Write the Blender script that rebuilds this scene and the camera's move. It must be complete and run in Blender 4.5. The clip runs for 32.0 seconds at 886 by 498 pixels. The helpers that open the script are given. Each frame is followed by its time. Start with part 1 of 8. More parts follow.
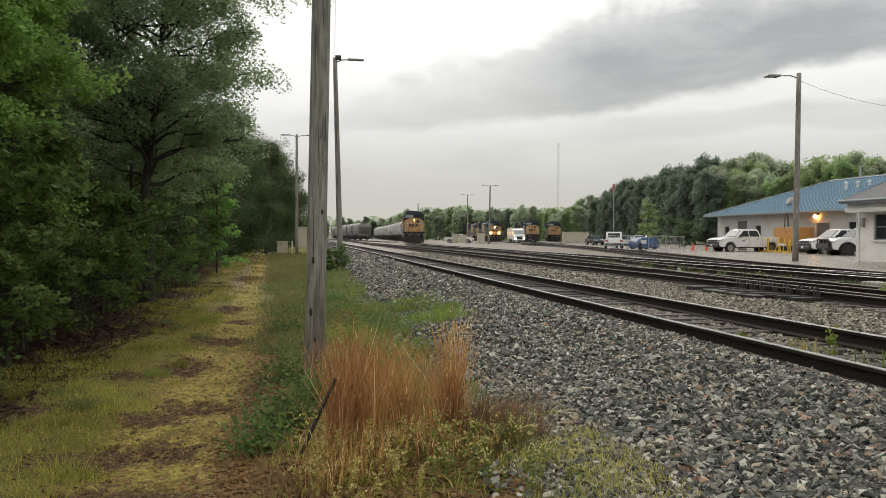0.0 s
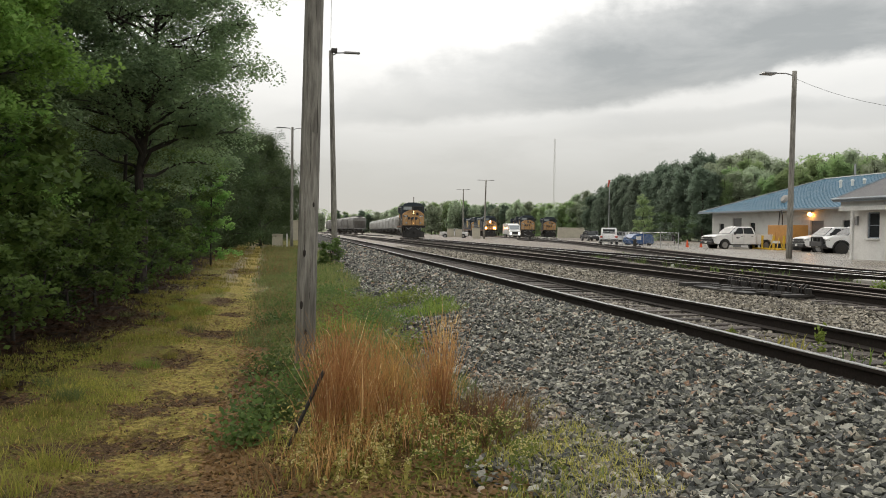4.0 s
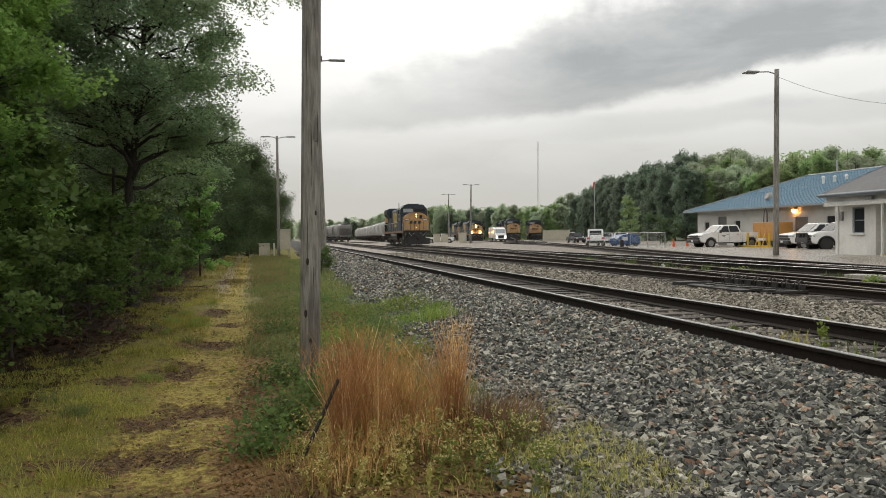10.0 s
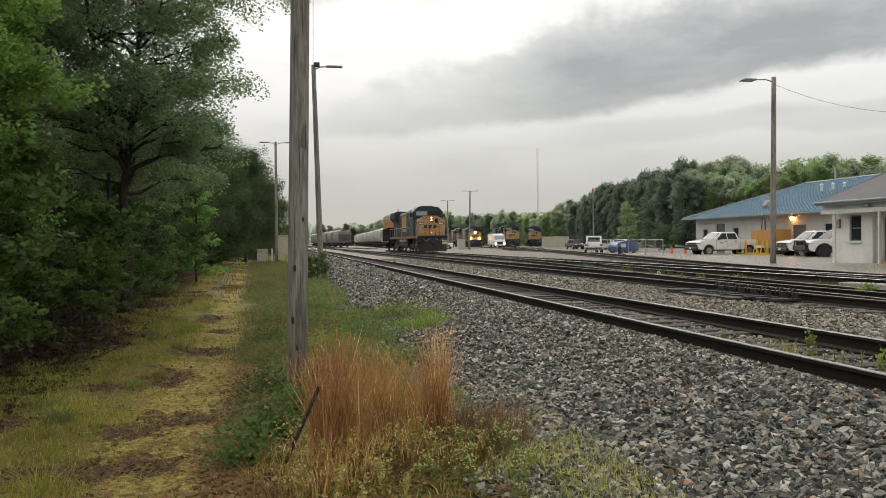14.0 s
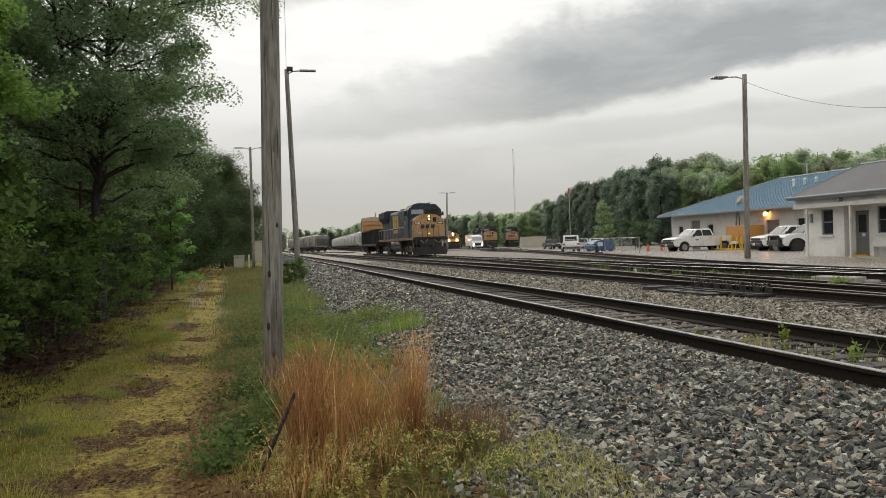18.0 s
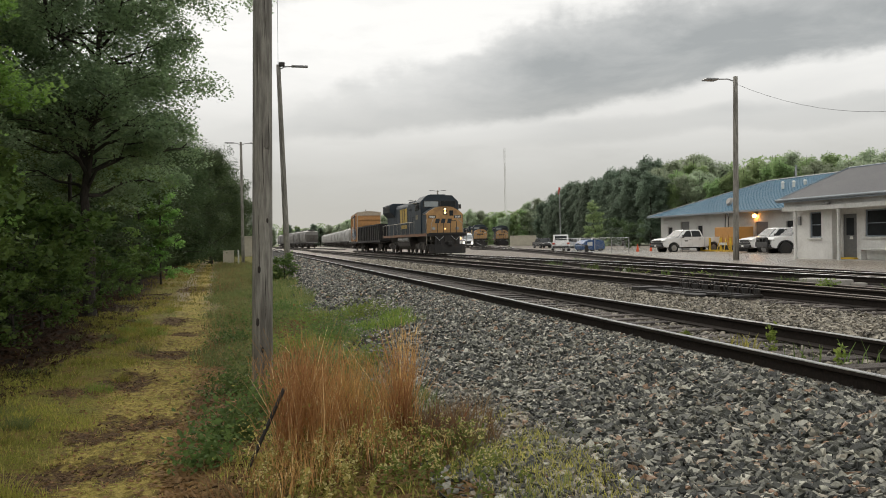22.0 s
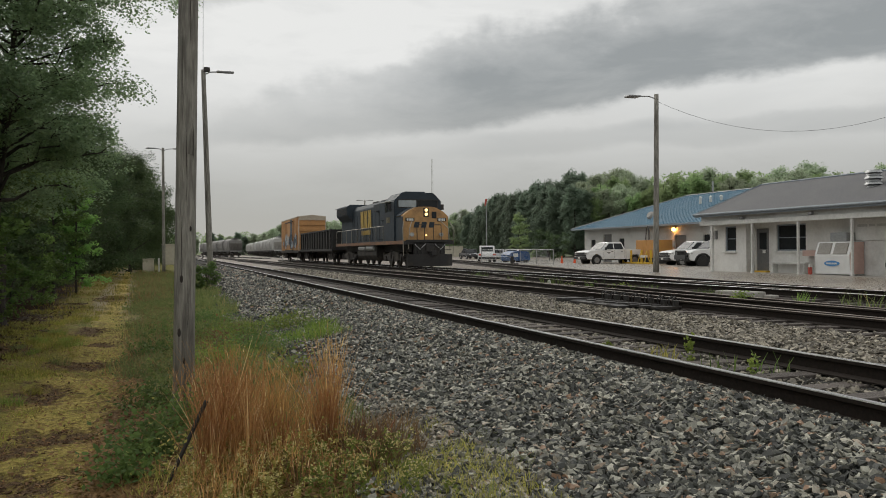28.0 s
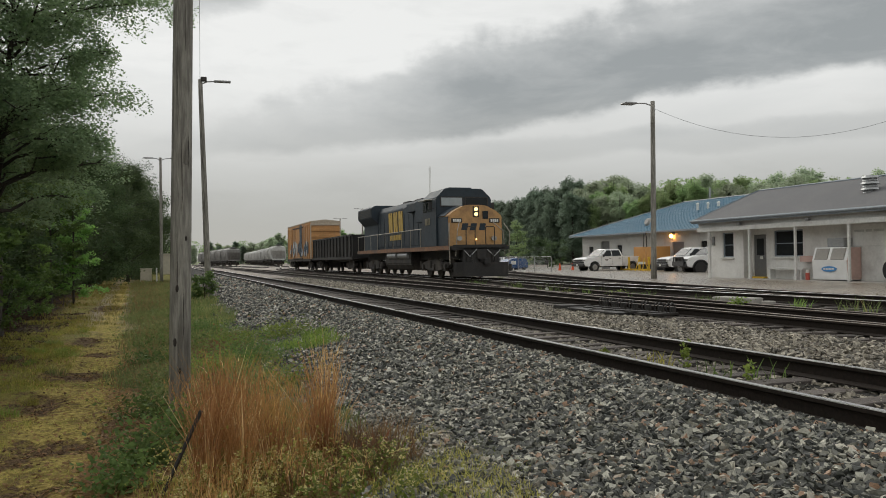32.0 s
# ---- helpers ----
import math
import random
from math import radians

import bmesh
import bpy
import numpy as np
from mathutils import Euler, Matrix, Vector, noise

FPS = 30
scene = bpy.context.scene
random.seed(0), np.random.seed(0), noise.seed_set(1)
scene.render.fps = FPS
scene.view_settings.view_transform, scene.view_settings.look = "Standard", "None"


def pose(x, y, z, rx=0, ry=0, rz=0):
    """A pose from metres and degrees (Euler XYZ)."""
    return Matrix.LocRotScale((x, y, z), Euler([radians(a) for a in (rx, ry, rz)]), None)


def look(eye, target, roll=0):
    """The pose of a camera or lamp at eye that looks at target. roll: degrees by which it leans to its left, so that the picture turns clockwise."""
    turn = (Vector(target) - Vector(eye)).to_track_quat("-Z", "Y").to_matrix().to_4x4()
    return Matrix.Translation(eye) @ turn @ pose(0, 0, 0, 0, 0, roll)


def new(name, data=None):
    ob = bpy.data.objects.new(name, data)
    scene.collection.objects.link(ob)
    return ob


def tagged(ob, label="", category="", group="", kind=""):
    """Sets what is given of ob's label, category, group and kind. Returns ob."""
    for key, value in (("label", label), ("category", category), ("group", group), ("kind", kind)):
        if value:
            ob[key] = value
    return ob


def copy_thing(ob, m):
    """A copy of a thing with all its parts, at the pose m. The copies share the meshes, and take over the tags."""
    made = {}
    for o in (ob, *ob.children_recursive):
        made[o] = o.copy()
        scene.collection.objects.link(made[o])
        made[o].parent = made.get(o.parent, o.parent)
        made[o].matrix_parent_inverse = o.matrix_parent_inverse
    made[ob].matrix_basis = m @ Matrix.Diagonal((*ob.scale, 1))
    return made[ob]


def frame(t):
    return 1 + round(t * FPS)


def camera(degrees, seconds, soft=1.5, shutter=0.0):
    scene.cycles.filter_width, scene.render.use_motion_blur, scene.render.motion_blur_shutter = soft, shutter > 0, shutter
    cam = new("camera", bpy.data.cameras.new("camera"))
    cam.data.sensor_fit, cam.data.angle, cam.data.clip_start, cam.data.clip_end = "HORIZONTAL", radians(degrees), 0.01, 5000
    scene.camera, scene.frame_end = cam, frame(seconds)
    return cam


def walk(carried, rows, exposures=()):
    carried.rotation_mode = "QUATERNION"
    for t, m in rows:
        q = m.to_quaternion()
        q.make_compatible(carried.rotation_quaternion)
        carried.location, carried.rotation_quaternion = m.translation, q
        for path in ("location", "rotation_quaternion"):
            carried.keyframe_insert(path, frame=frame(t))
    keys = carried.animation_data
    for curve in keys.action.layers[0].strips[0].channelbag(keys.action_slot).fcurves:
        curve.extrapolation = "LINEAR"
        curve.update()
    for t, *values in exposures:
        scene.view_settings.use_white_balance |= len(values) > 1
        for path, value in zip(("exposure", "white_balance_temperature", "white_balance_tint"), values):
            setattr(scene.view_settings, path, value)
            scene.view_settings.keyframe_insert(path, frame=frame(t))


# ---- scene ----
# Plan: x to the right of the footpath, y along the tracks away from the camera, z up; z = 0 on the footpath.
# Rail heads lie at z = 0.61, the yard ballast at 0.40, the car park at about 0.3.


def aim(x, y, z, yaw, pitch, roll):
    a, b = radians(yaw), radians(pitch)
    return look((x, y, z), (x + math.sin(a), y + math.cos(a), z + math.tan(b)), roll)


cam = camera(56.5, 32.0, soft=0.95)
walk(cam, [
    (0, aim(0.009, 0.002, 1.647, 9.772, -0.872, 0.123)),
    (0.5, aim(0.009, 0.003, 1.645, 9.787, -0.957, 0.136)),
    (1, aim(0.022, 0.008, 1.645, 9.798, -1.156, 0.217)),
    (1.5, aim(0.020, 0.008, 1.644, 9.788, -1.327, 0.319)),
    (2, aim(0.011, 0.006, 1.644, 9.645, -1.418, 0.151)),
    (2.5, aim(0.024, 0.012, 1.645, 9.627, -1.401, 0.186)),
    (3, aim(0.019, -0.002, 1.645, 9.898, -1.355, 0.119)),
    (3.5, aim(0.072, -0.016, 1.643, 9.873, -1.398, 0.560)),
    (5.5, aim(-0.039, 0.010, 1.647, 10.713, -0.576, 0.307)),
    (6, aim(0.021, 0.007, 1.648, 10.231, -0.739, -0.446)),
    (6.5, aim(0.027, 0.008, 1.647, 9.891, -0.966, -1.081)),
    (7, aim(0.016, 0.008, 1.650, 9.674, -0.873, -1.438)),
    (7.5, aim(0.011, 0.001, 1.649, 9.481, -0.668, -1.334)),
    (8, aim(0.023, 0.004, 1.652, 9.153, -0.564, -1.047)),
    (8.5, aim(0.004, 0.010, 1.651, 9.192, -0.644, -0.434)),
    (9, aim(-0.015, 0.009, 1.647, 9.611, -0.980, 0.000)),
    (9.5, aim(-0.081, 0.005, 1.638, 10.164, -1.011, -0.335)),
    (10, aim(-0.138, 0.017, 1.640, 11.095, -0.890, -0.747)),
    (10.5, aim(-0.086, 0.009, 1.647, 11.377, -0.621, -0.846)),
    (11, aim(-0.026, -0.004, 1.649, 11.654, -0.277, -1.008)),
    (11.5, aim(0.012, -0.011, 1.654, 11.698, -0.049, -1.127)),
    (12, aim(0.012, -0.007, 1.652, 11.547, -0.183, -0.902)),
    (12.5, aim(0.006, 0.003, 1.652, 11.273, -0.467, -0.655)),
    (13, aim(-0.014, 0.011, 1.649, 11.099, -0.446, -0.490)),
    (13.5, aim(-0.013, 0.011, 1.651, 11.170, -0.408, -0.535)),
    (14, aim(-0.005, 0.007, 1.650, 11.127, -0.465, -0.544)),
    (14.5, aim(-0.004, 0.011, 1.649, 11.092, -0.494, -0.779)),
    (16.5, aim(0.013, 0.004, 1.653, 12.127, -0.524, -1.468)),
    (17, aim(0.016, -0.002, 1.651, 12.321, -0.437, -1.584)),
    (17.5, aim(0.024, -0.001, 1.652, 12.576, -0.323, -1.840)),
    (18, aim(0.028, 0.008, 1.652, 12.647, -0.349, -1.737)),
    (18.5, aim(0.030, 0.009, 1.650, 12.588, -0.327, -1.567)),
    (19, aim(0.025, 0.014, 1.649, 12.612, -0.396, -1.407)),
    (19.5, aim(0.023, 0.013, 1.648, 12.585, -0.602, -1.282)),
    (20, aim(0.015, 0.012, 1.652, 12.663, -0.660, -1.262)),
    (20.5, aim(0.014, 0.010, 1.649, 12.903, -0.545, -1.224)),
    (21, aim(0.025, 0.002, 1.650, 13.211, -0.382, -1.141)),
    (21.5, aim(0.022, -0.004, 1.649, 13.300, -0.374, -1.055)),
    (22, aim(0.022, -0.002, 1.651, 13.338, -0.514, -1.022)),
    (22.5, aim(0.025, -0.003, 1.654, 13.489, -0.486, -1.114)),
    (23, aim(0.033, -0.003, 1.655, 13.678, -0.346, -1.165)),
    (23.5, aim(0.025, -0.005, 1.651, 13.995, -0.401, -0.899)),
    (24, aim(0.026, -0.008, 1.655, 14.388, -0.507, -0.424)),
    (24.5, aim(-0.045, -0.005, 1.651, 15.303, -0.285, -0.803)),
    (25, aim(-0.130, -0.002, 1.649, 16.587, -0.120, -0.940)),
    (25.5, aim(-0.092, -0.007, 1.650, 17.397, -0.385, -1.097)),
    (27.5, aim(0.042, -0.021, 1.656, 18.155, 0.005, -0.780)),
    (28, aim(0.011, -0.014, 1.656, 18.425, 0.132, -0.469)),
    (28.5, aim(0.012, -0.011, 1.656, 18.483, 0.294, -0.370)),
    (29, aim(0.027, -0.012, 1.657, 18.505, 0.406, -0.413)),
    (29.5, aim(0.018, -0.012, 1.654, 18.455, 0.283, -0.314)),
    (30, aim(-0.011, -0.009, 1.655, 18.436, 0.269, -0.271)),
    (30.5, aim(-0.035, -0.006, 1.653, 18.521, 0.623, -0.277)),
    (31, aim(-0.049, -0.010, 1.653, 18.567, 0.937, -0.393)),
    (31.5, aim(-0.027, -0.016, 1.657, 18.463, 0.879, -0.648)),
    (32, aim(0.037, -0.027, 1.657, 18.553, 0.679, -0.823)),
], [(0, 0.45, 6500, 10), (9, 0.44, 6500, 10), (14, 0.38, 6500, 10), (19, 0.34, 6500, 10), (24, 0.28, 6470, 10), (25, -0.04, 6420, 10), (27.5, 0.01, 6380, 9.5), (30, 0.06, 6360, 9), (32, 0.10, 6360, 9)])


# ---- world and sun ----
def socket(tree, value, slot):
    if isinstance(value, bpy.types.NodeSocket):
        tree.links.new(value, slot)
    elif value is not None:
        slot.default_value = value


class Nodes:
    """Short hand for the nodes of one material or world."""

    def __init__(self, tree):
        self.t = tree

    def add(self, kind):
        return self.t.nodes.new(kind)

    def math(self, op, a, b=0.0, c=None, clamp=False):
        n = self.add("ShaderNodeMath")
        n.operation, n.use_clamp = op, clamp
        for v, s in zip((a, b, c), n.inputs):
            socket(self.t, v, s)
        return n.outputs[0]

    def noise(self, vec, scale, detail=4.0, rough=0.55, distort=0.0):
        n = self.add("ShaderNodeTexNoise")
        socket(self.t, vec, n.inputs["Vector"])
        n.inputs["Scale"].default_value, n.inputs["Detail"].default_value = scale, detail
        n.inputs["Roughness"].default_value, n.inputs["Distortion"].default_value = rough, distort
        return n.outputs[0]

    def voronoi(self, vec, scale, feature="F1", out=0):
        n = self.add("ShaderNodeTexVoronoi")
        n.feature = feature
        socket(self.t, vec, n.inputs["Vector"])
        n.inputs["Scale"].default_value = scale
        return n.outputs[out]

    def step(self, v, lo, hi):
        n = self.add("ShaderNodeMapRange")
        n.interpolation_type = "SMOOTHSTEP"
        socket(self.t, v, n.inputs[0])
        n.inputs[1].default_value, n.inputs[2].default_value = lo, hi
        return n.outputs[0]

    def mix(self, fac, a, b):
        n = self.add("ShaderNodeMix")
        n.data_type = "RGBA"
        socket(self.t, fac, n.inputs[0])
        for v, s in ((a, n.inputs[6]), (b, n.inputs[7])):
            socket(self.t, (*v, 1.0) if isinstance(v, tuple) and len(v) == 3 else v, s)
        return n.outputs[2]

    def xyz(self, vec):
        n = self.add("ShaderNodeSeparateXYZ")
        socket(self.t, vec, n.inputs[0])
        return n.outputs

    def scaled(self, vec, s):
        n = self.add("ShaderNodeVectorMath")
        n.operation = "MULTIPLY"
        socket(self.t, vec, n.inputs[0])
        n.inputs[1].default_value = s
        return n.outputs[0]


SUN_EL, SUN_AZ = radians(38), radians(-8)
world = bpy.data.worlds.new("overcast_sky")
scene.world = world
world.use_nodes = True
world.node_tree.nodes.clear()
w = Nodes(world.node_tree)
direction = w.add("ShaderNodeTexCoord").outputs["Generated"]
dx, dy, dz = w.xyz(direction)
azimuth = w.math("MULTIPLY", w.math("ARCTAN2", dx, dy), 57.2958)
elevation = w.math("MULTIPLY", w.math("ARCSINE", dz), 57.2958)
flat = w.add("ShaderNodeCombineXYZ")
lift = w.math("ADD", w.math("MAXIMUM", dz, 0.0), 0.09)
socket(w.t, w.math("DIVIDE", dx, lift), flat.inputs[0])
socket(w.t, w.math("DIVIDE", dy, lift), flat.inputs[1])
puffs = w.noise(flat.outputs[0], 0.9, 6.0, 0.5, 0.3)
rag = w.noise(w.scaled(direction, (1.0, 1.0, 1.8)), 8.0, 8.0, 0.6)
wisps = w.noise(w.scaled(direction, (1.0, 1.0, 3.8)), 6.0, 9.0, 0.6, 0.3)
# the long grey roll of cloud that rises to the right: a dark base and a billowing crest
ragged = w.math("MULTIPLY", w.math("SUBTRACT", rag, 0.5), 5.0)
billow = w.math("MULTIPLY", w.math("SUBTRACT", w.noise(w.scaled(direction, (1.0, 1.0, 1.4)), 15.0, 6.0, 0.55), 0.5), 4.6)
base = w.math("MAXIMUM", w.math("ADD", w.math("MULTIPLY", azimuth, 0.09), 6.6), w.math("MINIMUM", w.math("ADD", w.math("MULTIPLY", azimuth, 0.19), 4.2), 11.3))
crest = w.math("MINIMUM", w.math("ADD", w.math("MULTIPLY", azimuth, 0.30), 8.9), w.math("ADD", w.math("MULTIPLY", azimuth, 0.17), 11.5))
above = w.math("SUBTRACT", w.math("ADD", elevation, w.math("MULTIPLY", ragged, 0.5)), base)
below = w.math("SUBTRACT", crest, w.math("ADD", elevation, w.math("ADD", billow, w.math("MULTIPLY", ragged, 0.3))))
roll_cloud = w.math("MULTIPLY", w.step(above, -0.35, 0.6), w.step(below, -0.5, 1.3))
roll_cloud = w.math("MULTIPLY", roll_cloud, w.math("ADD", 0.62, w.math("MULTIPLY", w.step(below, 0.0, 4.0), 0.38)))
roll_cloud = w.math("MULTIPLY", roll_cloud, w.math("ADD", w.math("MULTIPLY", w.step(azimuth, -6.0, 8.0), 0.62), w.math("MULTIPLY", w.step(azimuth, 8.0, 24.0), 0.38)))
roll_cloud = w.math("MULTIPLY", roll_cloud, w.math("SUBTRACT", 1.0, w.step(azimuth, 46.0, 75.0)))
# a thin grey streak under its right end
streak_de = w.math("DIVIDE", w.math("SUBTRACT", w.math("ADD", elevation, w.math("MULTIPLY", ragged, 0.4)), w.math("ADD", w.math("MULTIPLY", azimuth, 0.02), 6.9)), 0.9)
streak = w.math("MULTIPLY", w.math("SUBTRACT", 1.0, w.step(w.math("MULTIPLY", streak_de, streak_de), 0.1, 1.6)), w.math("MULTIPLY", w.step(azimuth, 14.0, 24.0), w.math("SUBTRACT", 1.0, w.step(azimuth, 46.0, 75.0))))
# a smaller grey bank higher up
da = w.math("DIVIDE", w.math("SUBTRACT", azimuth, 1.5), 5.5)
de = w.math("DIVIDE", w.math("ADD", w.math("SUBTRACT", elevation, 18.0), w.math("MULTIPLY", ragged, 0.8)), 2.6)
bank = w.math("SUBTRACT", 1.0, w.step(w.math("ADD", w.math("MULTIPLY", da, da), w.math("MULTIPLY", de, de)), 0.3, 1.3))
thick = w.math("ADD", w.math("MULTIPLY", roll_cloud, 0.86), w.math("ADD", w.math("MULTIPLY", bank, 0.6), w.math("MULTIPLY", streak, 0.3)))
thick = w.math("ADD", thick, w.math("MULTIPLY", w.math("SUBTRACT", wisps, 0.46), 0.8))
thick = w.math("ADD", thick, w.math("MULTIPLY", w.math("SUBTRACT", puffs, 0.5), 0.45))
thick = w.math("ADD", thick, w.math("MULTIPLY", w.step(azimuth, 18.0, 34.0), 0.05), clamp=True)
cloud = w.mix(thick, (0.84, 0.828, 0.795), (0.325, 0.338, 0.335))
low = w.math("SUBTRACT", 1.0, w.step(w.math("ADD", elevation, w.math("MULTIPLY", w.math("SUBTRACT", wisps, 0.5), 5.0)), 1.8, 13.3))
cloud = w.mix(w.math("MULTIPLY", low, 0.92), cloud, (0.395, 0.39, 0.366))
sky = w.add("ShaderNodeTexSky")
sky.sky_type, sky.sun_disc, sky.sun_elevation, sky.sun_rotation = "NISHITA", False, SUN_EL, SUN_AZ
sky_bg = w.add("ShaderNodeBackground")
sky_bg.inputs["Strength"].default_value = 0.05
w.t.links.new(sky.outputs[0], sky_bg.inputs["Color"])
cloud_bg = w.add("ShaderNodeBackground")
cloud_bg.inputs["Strength"].default_value = 1.0
w.t.links.new(cloud, cloud_bg.inputs["Color"])
both = w.add("ShaderNodeMixShader")
both.inputs[0].default_value = 0.93
w.t.links.new(sky_bg.outputs[0], both.inputs[1])
w.t.links.new(cloud_bg.outputs[0], both.inputs[2])
w.t.links.new(both.outputs[0], w.add("ShaderNodeOutputWorld").inputs[0])

sun_data = bpy.data.lights.new("sun", "SUN")
sun_data.energy, sun_data.angle, sun_data.color = 1.45, radians(40), (1.0, 0.94, 0.84)
sun = new("sun", sun_data)
sun.matrix_world = look((0, 0, 60), (-60 * math.sin(SUN_AZ) * math.cos(SUN_EL), -60 * math.cos(SUN_AZ) * math.cos(SUN_EL), 60 - 60 * math.sin(SUN_EL)))
scene.view_settings.exposure = 0.0


# ---- materials ----
def material(name, c1, c2=None, rough=0.7, metal=0.0, grain=12.0, stain=0.8, dirt=None, dirt_amount=0.35, bump=0.15, bump_scale=40.0,
             emit=None, glow=0.0, random_tint=0.0, clear=0.0, stretch=(1, 1, 1), island=False, spec=0.5):
    """A painted, metal, wood or stone surface: two tones by a fine grain, dirt by broad stains, fine relief."""
    m = bpy.data.materials.new(name)
    m.use_nodes = True
    n = Nodes(m.node_tree)
    b = m.node_tree.nodes["Principled BSDF"]
    where = n.scaled(n.add("ShaderNodeTexCoord").outputs["Object"], stretch)
    c2 = c2 or tuple(v * 0.75 for v in c1)
    colour = n.mix(n.step(n.noise(where, grain, 5.0, 0.6), 0.3, 0.7), c1, c2)
    if dirt:
        colour = n.mix(n.math("MULTIPLY", n.step(n.noise(where, stain, 6.0, 0.65), 0.42, 0.72), dirt_amount), colour, dirt)
    if random_tint:
        rnd = n.add("ShaderNodeNewGeometry").outputs["Random Per Island"] if island else n.add("ShaderNodeObjectInfo").outputs["Random"]
        hsv = n.add("ShaderNodeHueSaturation")
        socket(n.t, colour, hsv.inputs["Color"])
        socket(n.t, n.math("ADD", n.math("MULTIPLY", rnd, 2 * random_tint), 1.0 - random_tint), hsv.inputs["Value"])
        colour = hsv.outputs[0]
    socket(n.t, colour, b.inputs["Base Color"])
    socket(n.t, n.math("ADD", n.math("MULTIPLY", n.noise(where, grain * 0.4, 3.0), 0.2), rough - 0.1, clamp=True), b.inputs["Roughness"])
    b.inputs["Metallic"].default_value = metal
    b.inputs["Specular IOR Level"].default_value = spec
    b.inputs["Coat Weight"].default_value = clear
    if bump:
        bn = n.add("ShaderNodeBump")
        bn.inputs["Strength"].default_value, bn.inputs["Distance"].default_value = bump, 0.02
        socket(n.t, n.noise(where, bump_scale, 4.0), bn.inputs["Height"])
        socket(n.t, bn.outputs[0], b.inputs["Normal"])
    if emit:
        b.inputs["Emission Color"].default_value, b.inputs["Emission Strength"].default_value = (*emit, 1), glow
    return m


def foliage(name, dark, light, warm=None):
    m = bpy.data.materials.new(name)
    m.use_nodes = True
    n = Nodes(m.node_tree)
    b = m.node_tree.nodes["Principled BSDF"]
    rnd = n.add("ShaderNodeNewGeometry").outputs["Random Per Island"]
    where = n.add("ShaderNodeTexCoord").outputs["Object"]
    tone = n.math("ADD", n.math("MULTIPLY", rnd, 0.6), n.math("MULTIPLY", n.step(n.noise(where, 0.6, 3.0), 0.35, 0.65), 0.4))
    colour = n.mix(tone, dark, light)
    if warm:
        colour = n.mix(n.step(rnd, 0.85, 1.0), colour, warm)
    tint = n.add("ShaderNodeHueSaturation")
    socket(n.t, colour, tint.inputs["Color"])
    own = n.add("ShaderNodeObjectInfo").outputs["Random"]
    socket(n.t, n.math("ADD", n.math("MULTIPLY", own, 0.4), 0.8), tint.inputs["Value"])
    socket(n.t, n.math("ADD", n.math("MULTIPLY", own, 0.03), 0.485), tint.inputs["Hue"])
    socket(n.t, tint.outputs[0], b.inputs["Base Color"])
    b.inputs["Roughness"].default_value = 0.6
    b.inputs["Specular IOR Level"].default_value = 0.18
    thin = n.add("ShaderNodeBsdfTranslucent")
    socket(n.t, tint.outputs[0], thin.inputs[0])
    mixed = n.add("ShaderNodeMixShader")
    mixed.inputs[0].default_value = 0.5
    n.t.links.new(b.outputs[0], mixed.inputs[1])
    n.t.links.new(thin.outputs[0], mixed.inputs[2])
    n.t.links.new(mixed.outputs[0], n.t.nodes["Material Output"].inputs[0])
    return m


